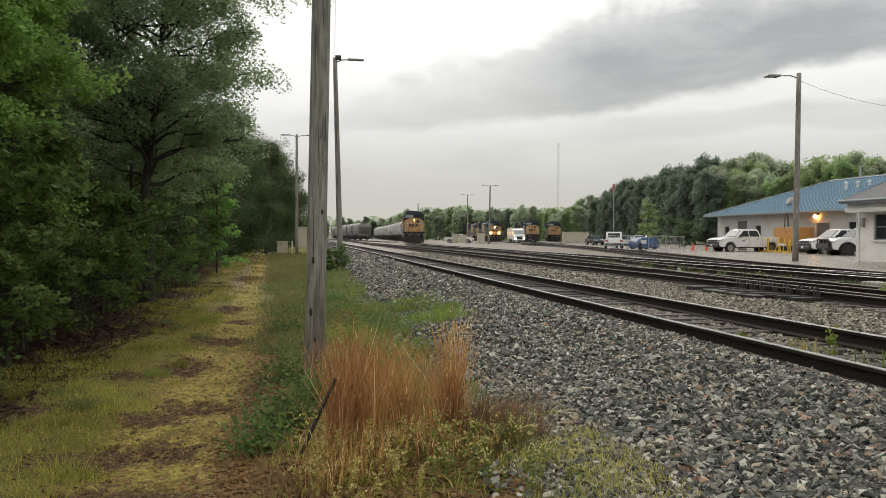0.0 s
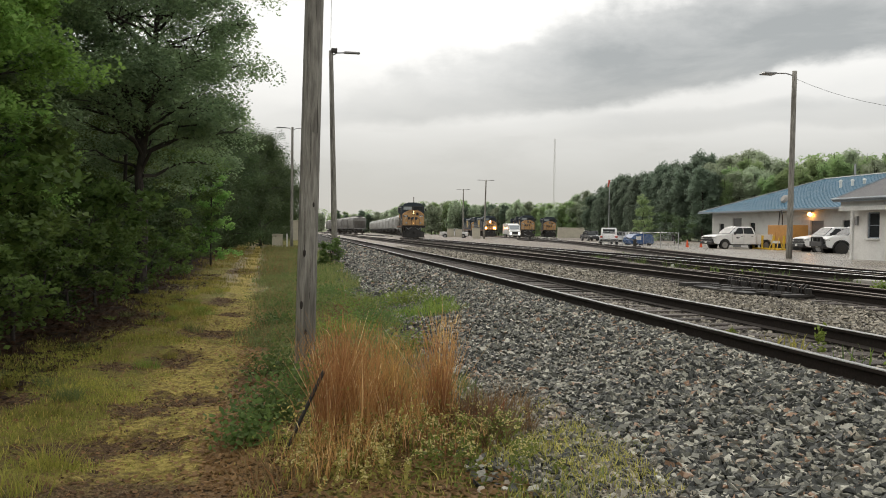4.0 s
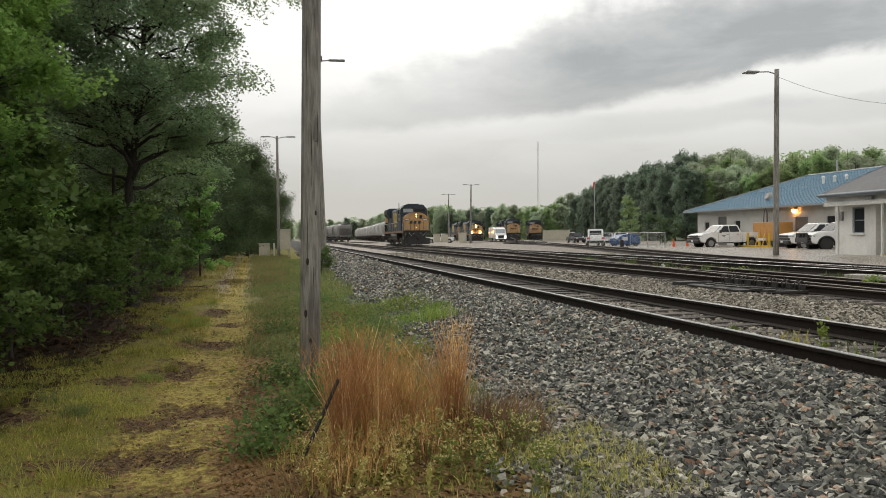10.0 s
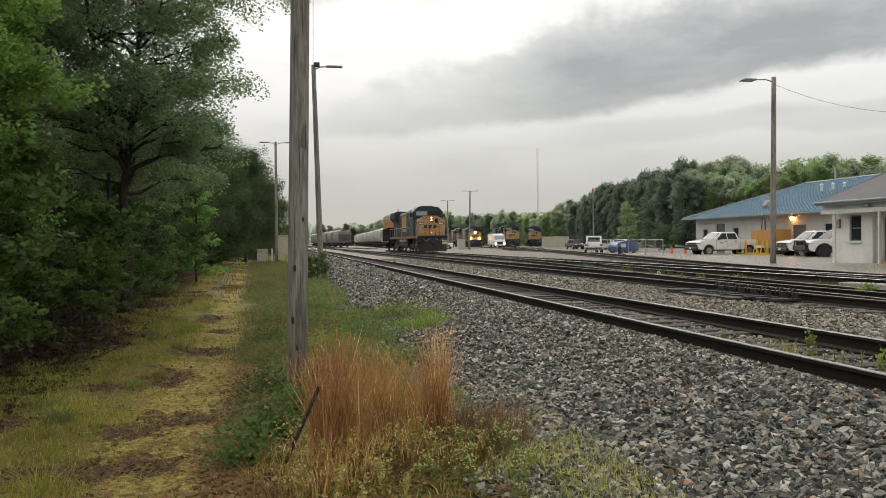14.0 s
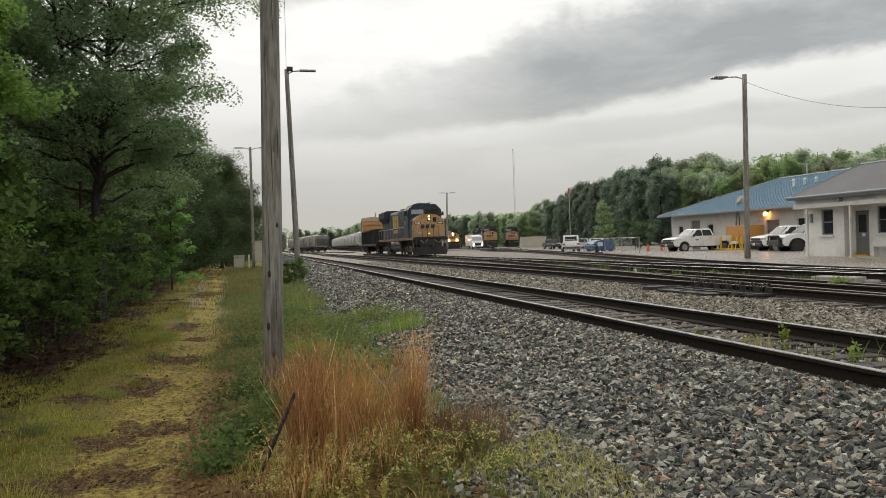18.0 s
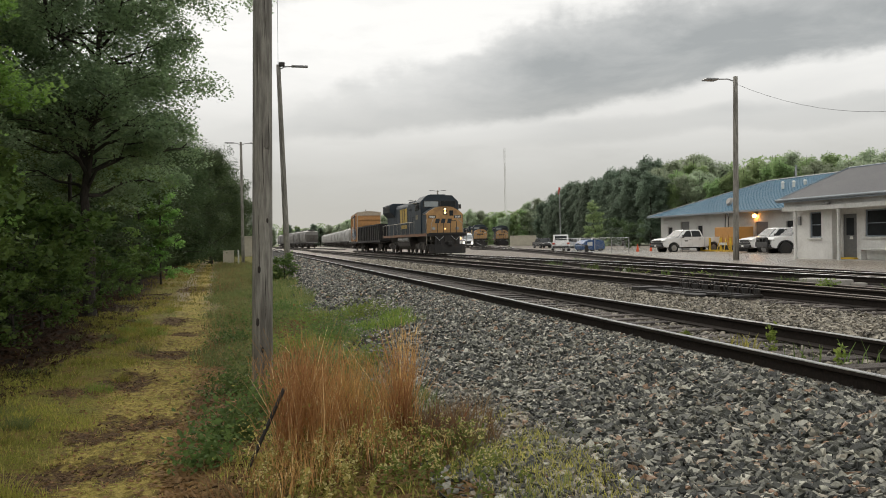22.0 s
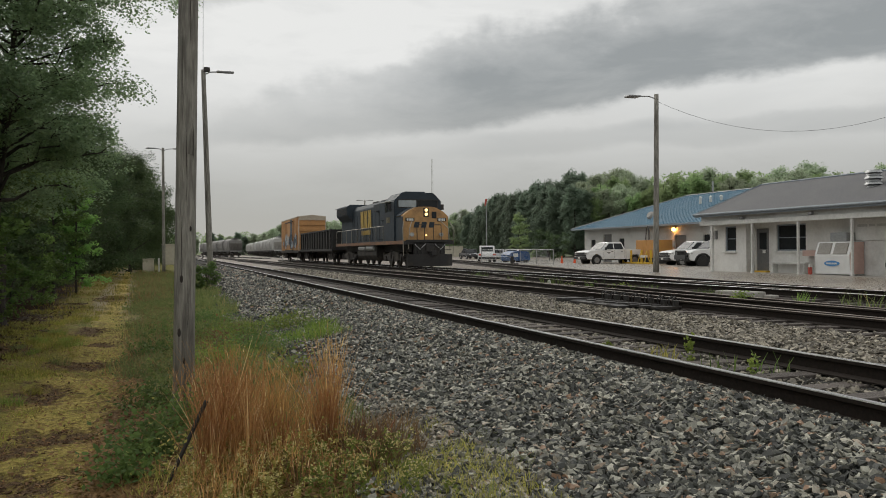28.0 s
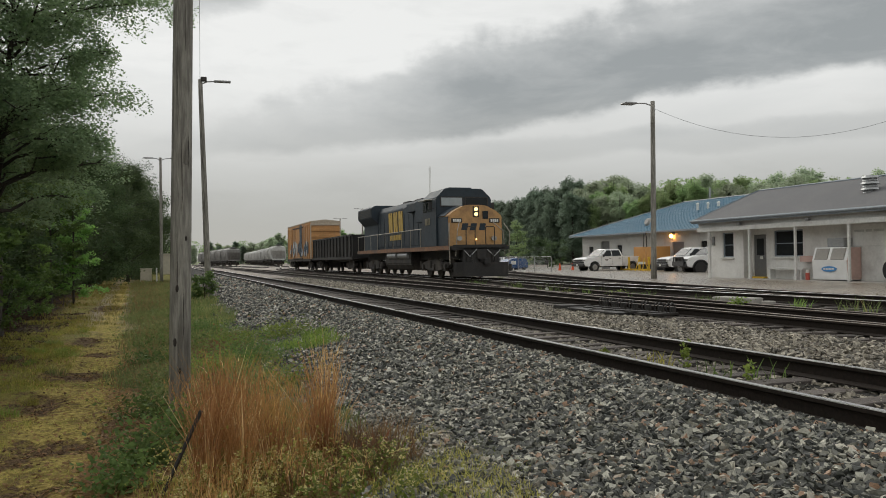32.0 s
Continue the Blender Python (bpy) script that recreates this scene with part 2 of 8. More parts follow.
M = {
    "rail": material("rail_rust", (0.026, 0.019, 0.015), (0.015, 0.012, 0.010), 0.8, 0.1, 30, bump=0.2, spec=0.2),
    "rail_head": material("rail_polished", (0.55, 0.54, 0.53), (0.40, 0.39, 0.38), 0.28, 1.0, 40, bump=0.05, stretch=(1, 0.1, 1)),
    "rail_dull": material("rail_dull_head", (0.20, 0.17, 0.145), (0.11, 0.09, 0.075), 0.5, 0.7, 30, bump=0.1, stretch=(1, 0.1, 1)),
    "tie": material("creosote_tie", (0.10, 0.085, 0.075), (0.055, 0.045, 0.04), 0.8, 0, 14, dirt=(0.2, 0.18, 0.16), stain=2.0, random_tint=0.35, bump=0.6, stretch=(1, 8, 8)),
    "pole": material("weathered_pole", (0.36, 0.345, 0.30), (0.17, 0.16, 0.14), 0.9, 0, 6, dirt=(0.05, 0.042, 0.036), stain=0.9, dirt_amount=0.75, bump=1.0, bump_scale=16, stretch=(5, 5, 0.5)),
    "bark": material("bark", (0.06, 0.05, 0.042), (0.025, 0.021, 0.018), 0.95, 0, 14, bump=0.9, bump_scale=18, stretch=(3, 3, 0.6)),
    "steel": material("grey_steel", (0.33, 0.33, 0.33), (0.24, 0.24, 0.24), 0.45, 0.7, 20, bump=0.05),
    "galv": material("galvanised", (0.42, 0.43, 0.43), (0.32, 0.33, 0.33), 0.5, 0.6, 20, bump=0.05),
    "black": material("black_iron", (0.018, 0.018, 0.019), (0.03, 0.027, 0.024), 0.6, 0.1, 18, dirt=(0.07, 0.055, 0.04), dirt_amount=0.5),
    "undergear": material("dusty_undergear", (0.045, 0.04, 0.036), (0.025, 0.022, 0.02), 0.8, 0.1, 10, dirt=(0.11, 0.09, 0.07), stain=1.5, dirt_amount=0.6),
    "wheel": material("steel_wheel", (0.09, 0.075, 0.06), (0.05, 0.04, 0.035), 0.6, 0.5, 15),
    "loco_blue": material("loco_dark_blue", (0.017, 0.032, 0.046), (0.012, 0.023, 0.034), 0.66, 0, 6, dirt=(0.03, 0.028, 0.027), stain=0.7, dirt_amount=0.5, bump=0.04),
    "emblem": material("worn_emblem_yellow", (0.52, 0.36, 0.07), (0.42, 0.28, 0.055), 0.55, 0, 8, dirt=(0.16, 0.11, 0.05), stain=1.5, dirt_amount=0.5, bump=0),
    "loco_yellow": material("loco_yellow", (0.52, 0.30, 0.115), (0.44, 0.25, 0.095), 0.5, 0, 8, dirt=(0.13, 0.075, 0.04), stain=1.2, dirt_amount=0.6, bump=0.04),
    "loco_sill": material("dusty_orange_sill", (0.26, 0.13, 0.06), (0.16, 0.085, 0.05), 0.7, 0, 8, dirt=(0.08, 0.06, 0.05), stain=1.0, dirt_amount=0.6),
    "handrail": material("pale_handrail", (0.36, 0.33, 0.27), (0.26, 0.24, 0.2), 0.5, 0, 20, bump=0),
    "glass": material("dark_glass", (0.03, 0.034, 0.036), (0.022, 0.025, 0.027), 0.22, 0, 3, bump=0, spec=0.14),
    # glass whose pale colour holds a painted sky reflection
    "pale_glass": material("painted_sky_glass", (0.30, 0.33, 0.34), (0.24, 0.27, 0.28), 0.12, 0.5, 3, bump=0, clear=1.0),
    "lamp": material("headlight_lens", (0.9, 0.8, 0.6), rough=0.2, bump=0, emit=(1.0, 0.62, 0.20), glow=2.4),
    "lamp_far": material("bright_headlight_lens", (0.9, 0.8, 0.6), rough=0.2, bump=0, emit=(1.0, 0.50, 0.14), glow=26.0),
    "lamp_white": material("white_headlight_lens", (0.9, 0.9, 0.85), rough=0.2, bump=0, emit=(1.0, 0.85, 0.65), glow=16.0),
    "lamp_off": material("unlit_lens", (0.5, 0.5, 0.48), (0.4, 0.4, 0.38), 0.15, 0.3, 5, bump=0, clear=1.0),
    "sodium": material("sodium_lamp", (0.9, 0.6, 0.3), rough=0.3, bump=0, emit=(1.0, 0.38, 0.07), glow=22.0),
    "mast": material("pale_mast_paint", (0.62, 0.62, 0.60), (0.52, 0.52, 0.50), 0.7, bump=0),
    "wire": material("grey_cable", (0.10, 0.10, 0.10), (0.07, 0.07, 0.07), 0.7, bump=0),
    "loco_mark": material("worn_grey_yellow_mark", (0.20, 0.18, 0.11), (0.14, 0.125, 0.08), 0.6, bump=0),
    "white_mark": material("white_marking", (0.7, 0.7, 0.66), (0.6, 0.6, 0.56), 0.6, bump=0),
    "gondola": material("sooty_black_gondola", (0.016, 0.016, 0.016), (0.025, 0.023, 0.021), 0.75, 0, 4, dirt=(0.05, 0.042, 0.036), stain=0.9, dirt_amount=0.5, stretch=(1, 1, 0.4)),
    "boxcar": material("faded_yellow_boxcar", (0.50, 0.255, 0.085), (0.43, 0.22, 0.08), 0.6, 0, 4, dirt=(0.22, 0.12, 0.06), stain=0.6, dirt_amount=0.5, stretch=(1, 1, 0.3)),
    "boxcar_roof": material("pale_boxcar_roof", (0.50, 0.42, 0.32), (0.42, 0.35, 0.27), 0.6, 0, 5, dirt=(0.25, 0.2, 0.15)),
    "hopper": material("light_grey_hopper", (0.50, 0.50, 0.48), (0.42, 0.42, 0.40), 0.55, 0, 3, dirt=(0.2, 0.18, 0.16), stain=0.7, dirt_amount=0.5, stretch=(1, 1, 0.3)),
    "hopper_dark": material("dingy_grey_hopper", (0.23, 0.225, 0.215), (0.17, 0.165, 0.155), 0.65, 0, 3, dirt=(0.10, 0.09, 0.08), stain=0.7, dirt_amount=0.5, stretch=(1, 1, 0.3)),
    "graffiti_pale": material("pale_spray_paint", (0.55, 0.60, 0.62), (0.35, 0.42, 0.48), 0.6, 0, 9),
    "graffiti_dark": material("dark_spray_paint", (0.02, 0.03, 0.05), (0.04, 0.08, 0.11), 0.6, 0, 9),
    "wall": material("painted_block_wall", (0.62, 0.62, 0.59), (0.55, 0.55, 0.525), 0.85, 0, 9, dirt=(0.24, 0.22, 0.20), stain=0.5, dirt_amount=0.5, bump=0.3),
    "wall_white": material("off_white_stucco", (0.78, 0.77, 0.74), (0.71, 0.70, 0.67), 0.85, 0, 9, dirt=(0.30, 0.28, 0.25), stain=0.6, dirt_amount=0.45, bump=0.3),
    "trim": material("white_trim", (0.70, 0.70, 0.67), (0.60, 0.60, 0.57), 0.6, 0, 10, dirt=(0.38, 0.36, 0.33), stain=1.5, dirt_amount=0.4, bump=0.08),
    "door": material("grey_door", (0.16, 0.16, 0.155), (0.12, 0.12, 0.115), 0.55, 0, 8, bump=0.08),
    "shingle": material("grey_shingles", (0.135, 0.135, 0.14), (0.075, 0.075, 0.079), 0.85, 0, 22, dirt=(0.16, 0.155, 0.15), stain=0.45, dirt_amount=0.35, random_tint=0.03, bump=0.4),
    "blue_roof": material("blue_metal_roof", (0.035, 0.135, 0.215), (0.028, 0.115, 0.185), 0.4, 0.1, 3, dirt=(0.05, 0.12, 0.16), stain=0.5, bump=0.04),
    "fascia": material("grey_fascia", (0.26, 0.30, 0.33), (0.2, 0.23, 0.26), 0.6, bump=0.05),
    "asphalt": material("wet_asphalt", (0.28, 0.24, 0.19), (0.185, 0.155, 0.12), 0.28, 0, 30, dirt=(0.07, 0.068, 0.066), stain=0.35, dirt_amount=0.7, bump=0.25, bump_scale=120),
    "white_paint": material("white_car_paint", (0.80, 0.80, 0.785), (0.76, 0.76, 0.745), 0.3, 0, 2, dirt=(0.36, 0.34, 0.32), stain=1.2, dirt_amount=0.25, bump=0, clear=0.4),
    "silver_paint": material("silver_car_paint", (0.40, 0.41, 0.42), (0.36, 0.37, 0.38), 0.3, 0.5, 2, bump=0, clear=0.8),
    "dark_paint": material("dark_car_paint", (0.03, 0.032, 0.035), (0.025, 0.026, 0.03), 0.25, 0.2, 2, bump=0, clear=0.8),
    "rubber": material("black_rubber", (0.02, 0.02, 0.02), (0.028, 0.027, 0.026), 0.8, 0, 20),
    "rim": material("wheel_rim", (0.45, 0.45, 0.45), (0.3, 0.3, 0.3), 0.35, 0.8, 10, bump=0),
    "plastic": material("black_plastic", (0.022, 0.022, 0.023), (0.03, 0.03, 0.03), 0.55, bump=0.03),
    "tarp": material("blue_tarp", (0.02, 0.085, 0.24), (0.015, 0.06, 0.18), 0.4, 0, 3, bump=0.5, bump_scale=6),
    "orange": material("safety_orange", (0.75, 0.10, 0.02), (0.62, 0.08, 0.02), 0.5, bump=0.03),
    "safety_yellow": material("safety_yellow", (0.70, 0.45, 0.03), (0.6, 0.38, 0.03), 0.5, 0, 8, dirt=(0.3, 0.2, 0.05)),
    "gen": material("orange_tan_enclosure", (0.55, 0.27, 0.07), (0.47, 0.23, 0.06), 0.5, 0, 4, dirt=(0.3, 0.16, 0.06), stain=0.8),
    "cream": material("cream_bungalow", (0.52, 0.48, 0.38), (0.45, 0.42, 0.33), 0.65, 0, 5, dirt=(0.28, 0.25, 0.2), stain=1.0),
    "pink": material("faded_pink_side", (0.60, 0.41, 0.35), (0.52, 0.36, 0.31), 0.6, 0, 5, dirt=(0.3, 0.22, 0.2)),
    "ice_blue": material("blue_badge", (0.06, 0.25, 0.55), (0.05, 0.2, 0.46), 0.5, bump=0),
    "red": material("faded_red", (0.5, 0.09, 0.06), (0.4, 0.07, 0.05), 0.6, 0, 8),
    "concrete": material("pale_concrete", (0.38, 0.36, 0.33), (0.30, 0.285, 0.26), 0.85, 0, 12, dirt=(0.18, 0.17, 0.155), stain=1.2, bump=0.4),
    # oak leaves are paled and greyed in colour to stand in for haze
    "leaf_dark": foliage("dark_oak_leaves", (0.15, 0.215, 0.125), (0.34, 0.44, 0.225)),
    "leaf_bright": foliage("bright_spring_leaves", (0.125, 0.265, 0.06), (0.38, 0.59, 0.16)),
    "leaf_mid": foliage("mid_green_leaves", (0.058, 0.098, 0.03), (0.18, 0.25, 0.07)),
    # canopy shade is painted into the next two leaf colours by darkening them
    "leaf_wood": foliage("shaded_woodland_leaves", (0.036, 0.06, 0.026), (0.105, 0.145, 0.058)),
    "leaf_fresh": foliage("shaded_undergrowth_leaves", (0.045, 0.08, 0.022), (0.155, 0.235, 0.06)),
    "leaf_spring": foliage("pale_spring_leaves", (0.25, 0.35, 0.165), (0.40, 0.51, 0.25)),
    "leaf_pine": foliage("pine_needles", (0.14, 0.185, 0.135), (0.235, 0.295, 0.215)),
    # distance haze is put into these far leaves as a paler green
    "leaf_far": foliage("haze_paled_leaves", (0.34, 0.40, 0.28), (0.48, 0.545, 0.385)),
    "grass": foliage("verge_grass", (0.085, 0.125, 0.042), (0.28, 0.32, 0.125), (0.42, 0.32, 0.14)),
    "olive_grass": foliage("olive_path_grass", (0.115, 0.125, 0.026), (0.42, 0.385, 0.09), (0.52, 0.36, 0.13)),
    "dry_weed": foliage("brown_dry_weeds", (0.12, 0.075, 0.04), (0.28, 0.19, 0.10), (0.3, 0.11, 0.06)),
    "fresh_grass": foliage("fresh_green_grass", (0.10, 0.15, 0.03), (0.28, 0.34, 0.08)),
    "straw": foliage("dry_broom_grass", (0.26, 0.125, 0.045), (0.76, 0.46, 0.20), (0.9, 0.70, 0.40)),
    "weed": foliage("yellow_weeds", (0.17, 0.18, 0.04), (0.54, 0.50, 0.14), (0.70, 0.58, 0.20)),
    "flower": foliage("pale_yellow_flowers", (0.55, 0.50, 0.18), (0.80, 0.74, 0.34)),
    "litter_dark": foliage("dark_leaf_litter", (0.03, 0.018, 0.011), (0.11, 0.065, 0.038)),
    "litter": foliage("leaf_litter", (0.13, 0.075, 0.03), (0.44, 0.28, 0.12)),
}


def stone_material(name, tones):
    """Broken stone: each piece takes one of the given tones, with a fine grain on it."""
    m = bpy.data.materials.new(name)
    m.use_nodes = True
    n = Nodes(m.node_tree)
    b = m.node_tree.nodes["Principled BSDF"]
    ramp = n.add("ShaderNodeValToRGB")
    socket(n.t, n.add("ShaderNodeNewGeometry").outputs["Random Per Island"], ramp.inputs[0])
    el = ramp.color_ramp.elements
    while len(el) < len(tones):
        el.new(0.5)
    for e, (at_, c) in zip(el, tones):
        e.position, e.color = at_, (*c, 1)
    where = n.add("ShaderNodeTexCoord").outputs["Object"]
    grain = n.noise(where, 70.0, 5.0, 0.7)
    socket(n.t, n.mix(n.math("MULTIPLY", n.step(grain, 0.35, 0.75), 0.45), ramp.outputs[0], (0.05, 0.048, 0.045)), b.inputs["Base Color"])
    b.inputs["Roughness"].default_value = 0.62
    bn = n.add("ShaderNodeBump")
    bn.inputs["Strength"].default_value, bn.inputs["Distance"].default_value = 0.5, 0.01
    socket(n.t, grain, bn.inputs["Height"])
    socket(n.t, bn.outputs[0], b.inputs["Normal"])
    return m


M["stone"] = stone_material("crushed_granite", ((0.0, (0.016, 0.018, 0.016)), (0.30, (0.036, 0.040, 0.034)), (0.55, (0.105, 0.107, 0.088)), (0.76, (0.275, 0.27, 0.22)), (0.92, (0.56, 0.545, 0.45)), (0.97, (0.33, 0.20, 0.12))))
M["stone_brown"] = material("brown_yard_stone", (0.265, 0.24, 0.19), (0.13, 0.118, 0.094), 0.7, 0, 25, dirt=(0.31, 0.275, 0.205), stain=0.8, random_tint=0.8, island=True, bump=0.5, bump_scale=60)


# muddy hollows in the footpath: place and half widths
MUD = ((-1.42, 10.9, 0.26, 0.6), (-1.24, 13.6, 0.6, 0.6), (-1.66, 6.5, 0.42, 0.32), (-1.15, 6.75, 0.42, 0.22), (-1.05, 8.5, 0.36, 0.34), (-1.35, 7.8, 0.3, 0.35), (-2.75, 15.6, 0.7, 1.3),
       (-2.0, 33.0, 0.6, 2.5), (-1.2, 16.7, 0.32, 0.5), (-0.9, 5.3, 1.0, 0.5), (-2.0, 10.2, 0.3, 0.35), (-1.6, 19.5, 0.35, 1.0), (-2.6, 8.2, 0.4, 0.3))


M["clod"] = material("mud_clod", (0.13, 0.082, 0.048), (0.07, 0.044, 0.028), 0.95, 0, 30, random_tint=0.4, island=True, bump=0.4, spec=0.05)


PATH_BEND = 0.035


def ground_material():
    """Footpath, verge, ballast, yard and woodland floor, told apart by their place in the plan."""
    m = bpy.data.materials.new("ground")
    m.use_nodes = True
    n = Nodes(m.node_tree)
    b = m.node_tree.nodes["Principled BSDF"]
    p = n.add("ShaderNodeNewGeometry").outputs["Position"]
    x, y, z = n.xyz(p)
    wob = n.math("MULTIPLY", n.math("SUBTRACT", n.noise(p, 0.8, 6.0, 0.7), 0.5), 2.6)
    xw = n.math("ADD", x, wob)
    fine = n.noise(p, 18.0, 6.0, 0.7)
    mid = n.noise(p, 2.2, 6.0, 0.65)
    broad = n.noise(p, 0.5, 4.0, 0.6)
    dirt = n.mix(fine, (0.09, 0.066, 0.046), (0.24, 0.19, 0.13))
    moss = n.mix(n.step(fine, 0.3, 0.7), (0.16, 0.125, 0.03), (0.54, 0.43, 0.13))
    grass = n.mix(n.step(fine, 0.3, 0.7), (0.075, 0.082, 0.016), (0.24, 0.225, 0.05))
    grass = n.mix(n.step(mid, 0.45, 0.7), grass, (0.20, 0.155, 0.055))
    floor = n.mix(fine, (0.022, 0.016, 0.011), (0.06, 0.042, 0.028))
    # ballast ground is darkened to paint shadow into the gaps between stones
    gravel = n.mix(n.voronoi(p, 20.0, out=1), (0.014, 0.014, 0.013), (0.075, 0.073, 0.068))
    yard = n.mix(n.voronoi(p, 16.0, out=1), (0.075, 0.062, 0.05), (0.27, 0.225, 0.175))
    yard = n.mix(n.math("MULTIPLY", n.step(n.noise(n.scaled(p, (0.5, 0.07, 1.0)), 1.0, 5.0, 0.65), 0.45, 0.62), 0.75), yard, n.mix(fine, (0.10, 0.088, 0.074), (0.19, 0.17, 0.145)))
    yard = n.mix(n.math("MULTIPLY", n.step(broad, 0.4, 0.7), 0.6), yard, n.mix(n.voronoi(p, 9.0, out=1), (0.05, 0.045, 0.04), (0.20, 0.17, 0.135)))
    # the footpath: one mossy strip with bare, muddy hollows, olive grass on its left, dead leaves on its right
    shove = n.math("MULTIPLY", n.math("SUBTRACT", n.noise(p, 2.6, 6.0, 0.7), 0.5), 1.3)
    shove2 = n.math("MULTIPLY", n.math("SUBTRACT", n.noise(n.scaled(p, (1.3, -1.0, 1.0)), 3.1, 6.0, 0.7), 0.5), 1.3)
    mud = None
    for cx, cy, rx, ry in MUD:
        u = n.math("DIVIDE", n.math("SUBTRACT", n.math("ADD", x, shove), cx), rx)
        v = n.math("DIVIDE", n.math("SUBTRACT", n.math("ADD", y, shove2), cy), ry)
        one = n.math("SUBTRACT", 1.0, n.step(n.math("ADD", n.math("MULTIPLY", u, u), n.math("MULTIPLY", v, v)), 0.35, 1.4))
        mud = one if mud is None else n.math("MAXIMUM", mud, one)
    speck = n.noise(p, 46.0, 4.0, 0.7)
    earth = n.mix(n.step(speck, 0.35, 0.7), (0.045, 0.028, 0.016), (0.21, 0.135, 0.075))
    tired = n.mix(n.step(mid, 0.35, 0.65), grass, n.mix(fine, (0.16, 0.105, 0.035), (0.40, 0.28, 0.10)))
    strip = n.mix(n.step(n.noise(n.scaled(p, (1.6, 0.6, 1.0)), 1.5, 6.0, 0.7), 0.50, 0.66), moss, tired)
    strip = n.mix(n.math("MULTIPLY", n.step(n.noise(p, 5.0, 7.0, 0.78), 0.52, 0.62), 0.85), strip, earth)
    side = n.mix(n.step(broad, 0.42, 0.6), n.mix(n.step(speck, 0.3, 0.7), (0.085, 0.09, 0.02), (0.33, 0.30, 0.075)), tired)
    side = n.mix(n.math("MULTIPLY", n.step(n.noise(p, 3.8, 7.0, 0.78), 0.52, 0.61), 0.8), side, earth)
    leaves = n.mix(n.step(n.voronoi(p, 26.0, out=1), 0.25, 0.8), (0.07, 0.042, 0.022), (0.48, 0.32, 0.15))
    bend = n.math("MULTIPLY", n.math("MINIMUM", n.math("MAXIMUM", n.math("SUBTRACT", y, 11.0), 0.0), 70.0), PATH_BEND)
    xs = n.math("ADD", n.math("ADD", x, bend), n.math("ADD", n.math("MULTIPLY", wob, 0.22), n.math("MULTIPLY", shove, 0.35)))
    # two bare wheel tracks show on the far footpath
    worn = n.math("SUBTRACT", 1.0, n.step(n.math("ABSOLUTE", n.math("SUBTRACT", n.math("ABSOLUTE", n.math("ADD", xs, 1.0)), 0.5)), 0.1, 0.38))
    worn = n.math("MULTIPLY", n.math("MULTIPLY", worn, n.step(y, 17.0, 30.0)), 0.75)
    colour = n.mix(n.step(xs, -1.75, -1.3), side, strip)
    colour = n.mix(n.step(xs, -0.78, -0.42), colour, n.mix(n.step(y, 10.0, 18.0), leaves, tired))
    colour = n.mix(worn, colour, n.mix(fine, (0.16, 0.135, 0.10), (0.36, 0.31, 0.235)))
    front = n.math("SUBTRACT", 1.0, n.step(n.math("ADD", y, shove), 5.3, 6.0))
    colour = n.mix(n.math("MULTIPLY", front, 0.7), colour, n.mix(n.step(speck, 0.4, 0.65), earth, (0.20, 0.16, 0.12)))
    colour = n.mix(n.math("MULTIPLY", mud, n.step(n.noise(p, 9.0, 6.0, 0.7), 0.34, 0.5)), colour, earth)
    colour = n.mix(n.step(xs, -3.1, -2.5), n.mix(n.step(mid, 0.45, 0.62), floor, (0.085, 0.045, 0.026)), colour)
    verge = n.mix(n.step(mid, 0.5, 0.62), grass, n.mix(n.step(y, 10.0, 16.0), leaves, n.mix(fine, (0.10, 0.085, 0.03), (0.24, 0.20, 0.075))))
    colour = n.mix(n.step(xs, -0.1, 0.5), colour, verge)
    edge = n.math("ADD", x, n.math("MULTIPLY", wob, 0.35))
    colour = n.mix(n.step(edge, 1.55, 1.8), colour, gravel)
    colour = n.mix(n.step(edge, 6.2, 6.9), colour, yard)
    far = n.mix(mid, (0.05, 0.075, 0.02), (0.12, 0.13, 0.04))
    colour = n.mix(n.step(x, 70.0, 78.0), colour, far)
    socket(n.t, colour, b.inputs["Base Color"])
    wet = n.step(edge, 6.2, 6.9)
    socket(n.t, n.math("SUBTRACT", 0.9, n.math("MULTIPLY", wet, 0.25)), b.inputs["Roughness"])
    socket(n.t, n.math("ADD", 0.12, n.math("MULTIPLY", wet, 0.18)), b.inputs["Specular IOR Level"])
    bn = n.add("ShaderNodeBump")
    bn.inputs["Strength"].default_value, bn.inputs["Distance"].default_value = 0.9, 0.05
    socket(n.t, n.math("ADD", n.math("MULTIPLY", speck, 0.8), n.math("SUBTRACT", n.math("ADD", fine, n.math("MULTIPLY", mid, 1.5)), mud)), bn.inputs["Height"])
    socket(n.t, bn.outputs[0], b.inputs["Normal"])
    return m


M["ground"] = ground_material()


# ---- mesh helpers ----
def box(bm, c, s, bevel=0.0, turn=None):
    r = bmesh.ops.create_cube(bm, size=1.0, matrix=Matrix.Translation(c) @ (turn or Matrix()) @ Matrix.Diagonal((*s, 1)))
    if bevel:
        edges = list({e for v in r["verts"] for e in v.link_edges})
        bmesh.ops.bevel(bm, geom=edges, offset=bevel, segments=2, affect="EDGES", profile=0.6)
    return bm


def rod(bm, a, b, r0, r1=None, seg=8, caps=True):
    a, b = Vector(a), Vector(b)
    m = Matrix.Translation((a + b) / 2) @ (b - a).to_track_quat("Z", "Y").to_matrix().to_4x4()
    bmesh.ops.create_cone(bm, cap_ends=caps, segments=seg, radius1=r0, radius2=r0 if r1 is None else r1, depth=(b - a).length, matrix=m)
    return bm


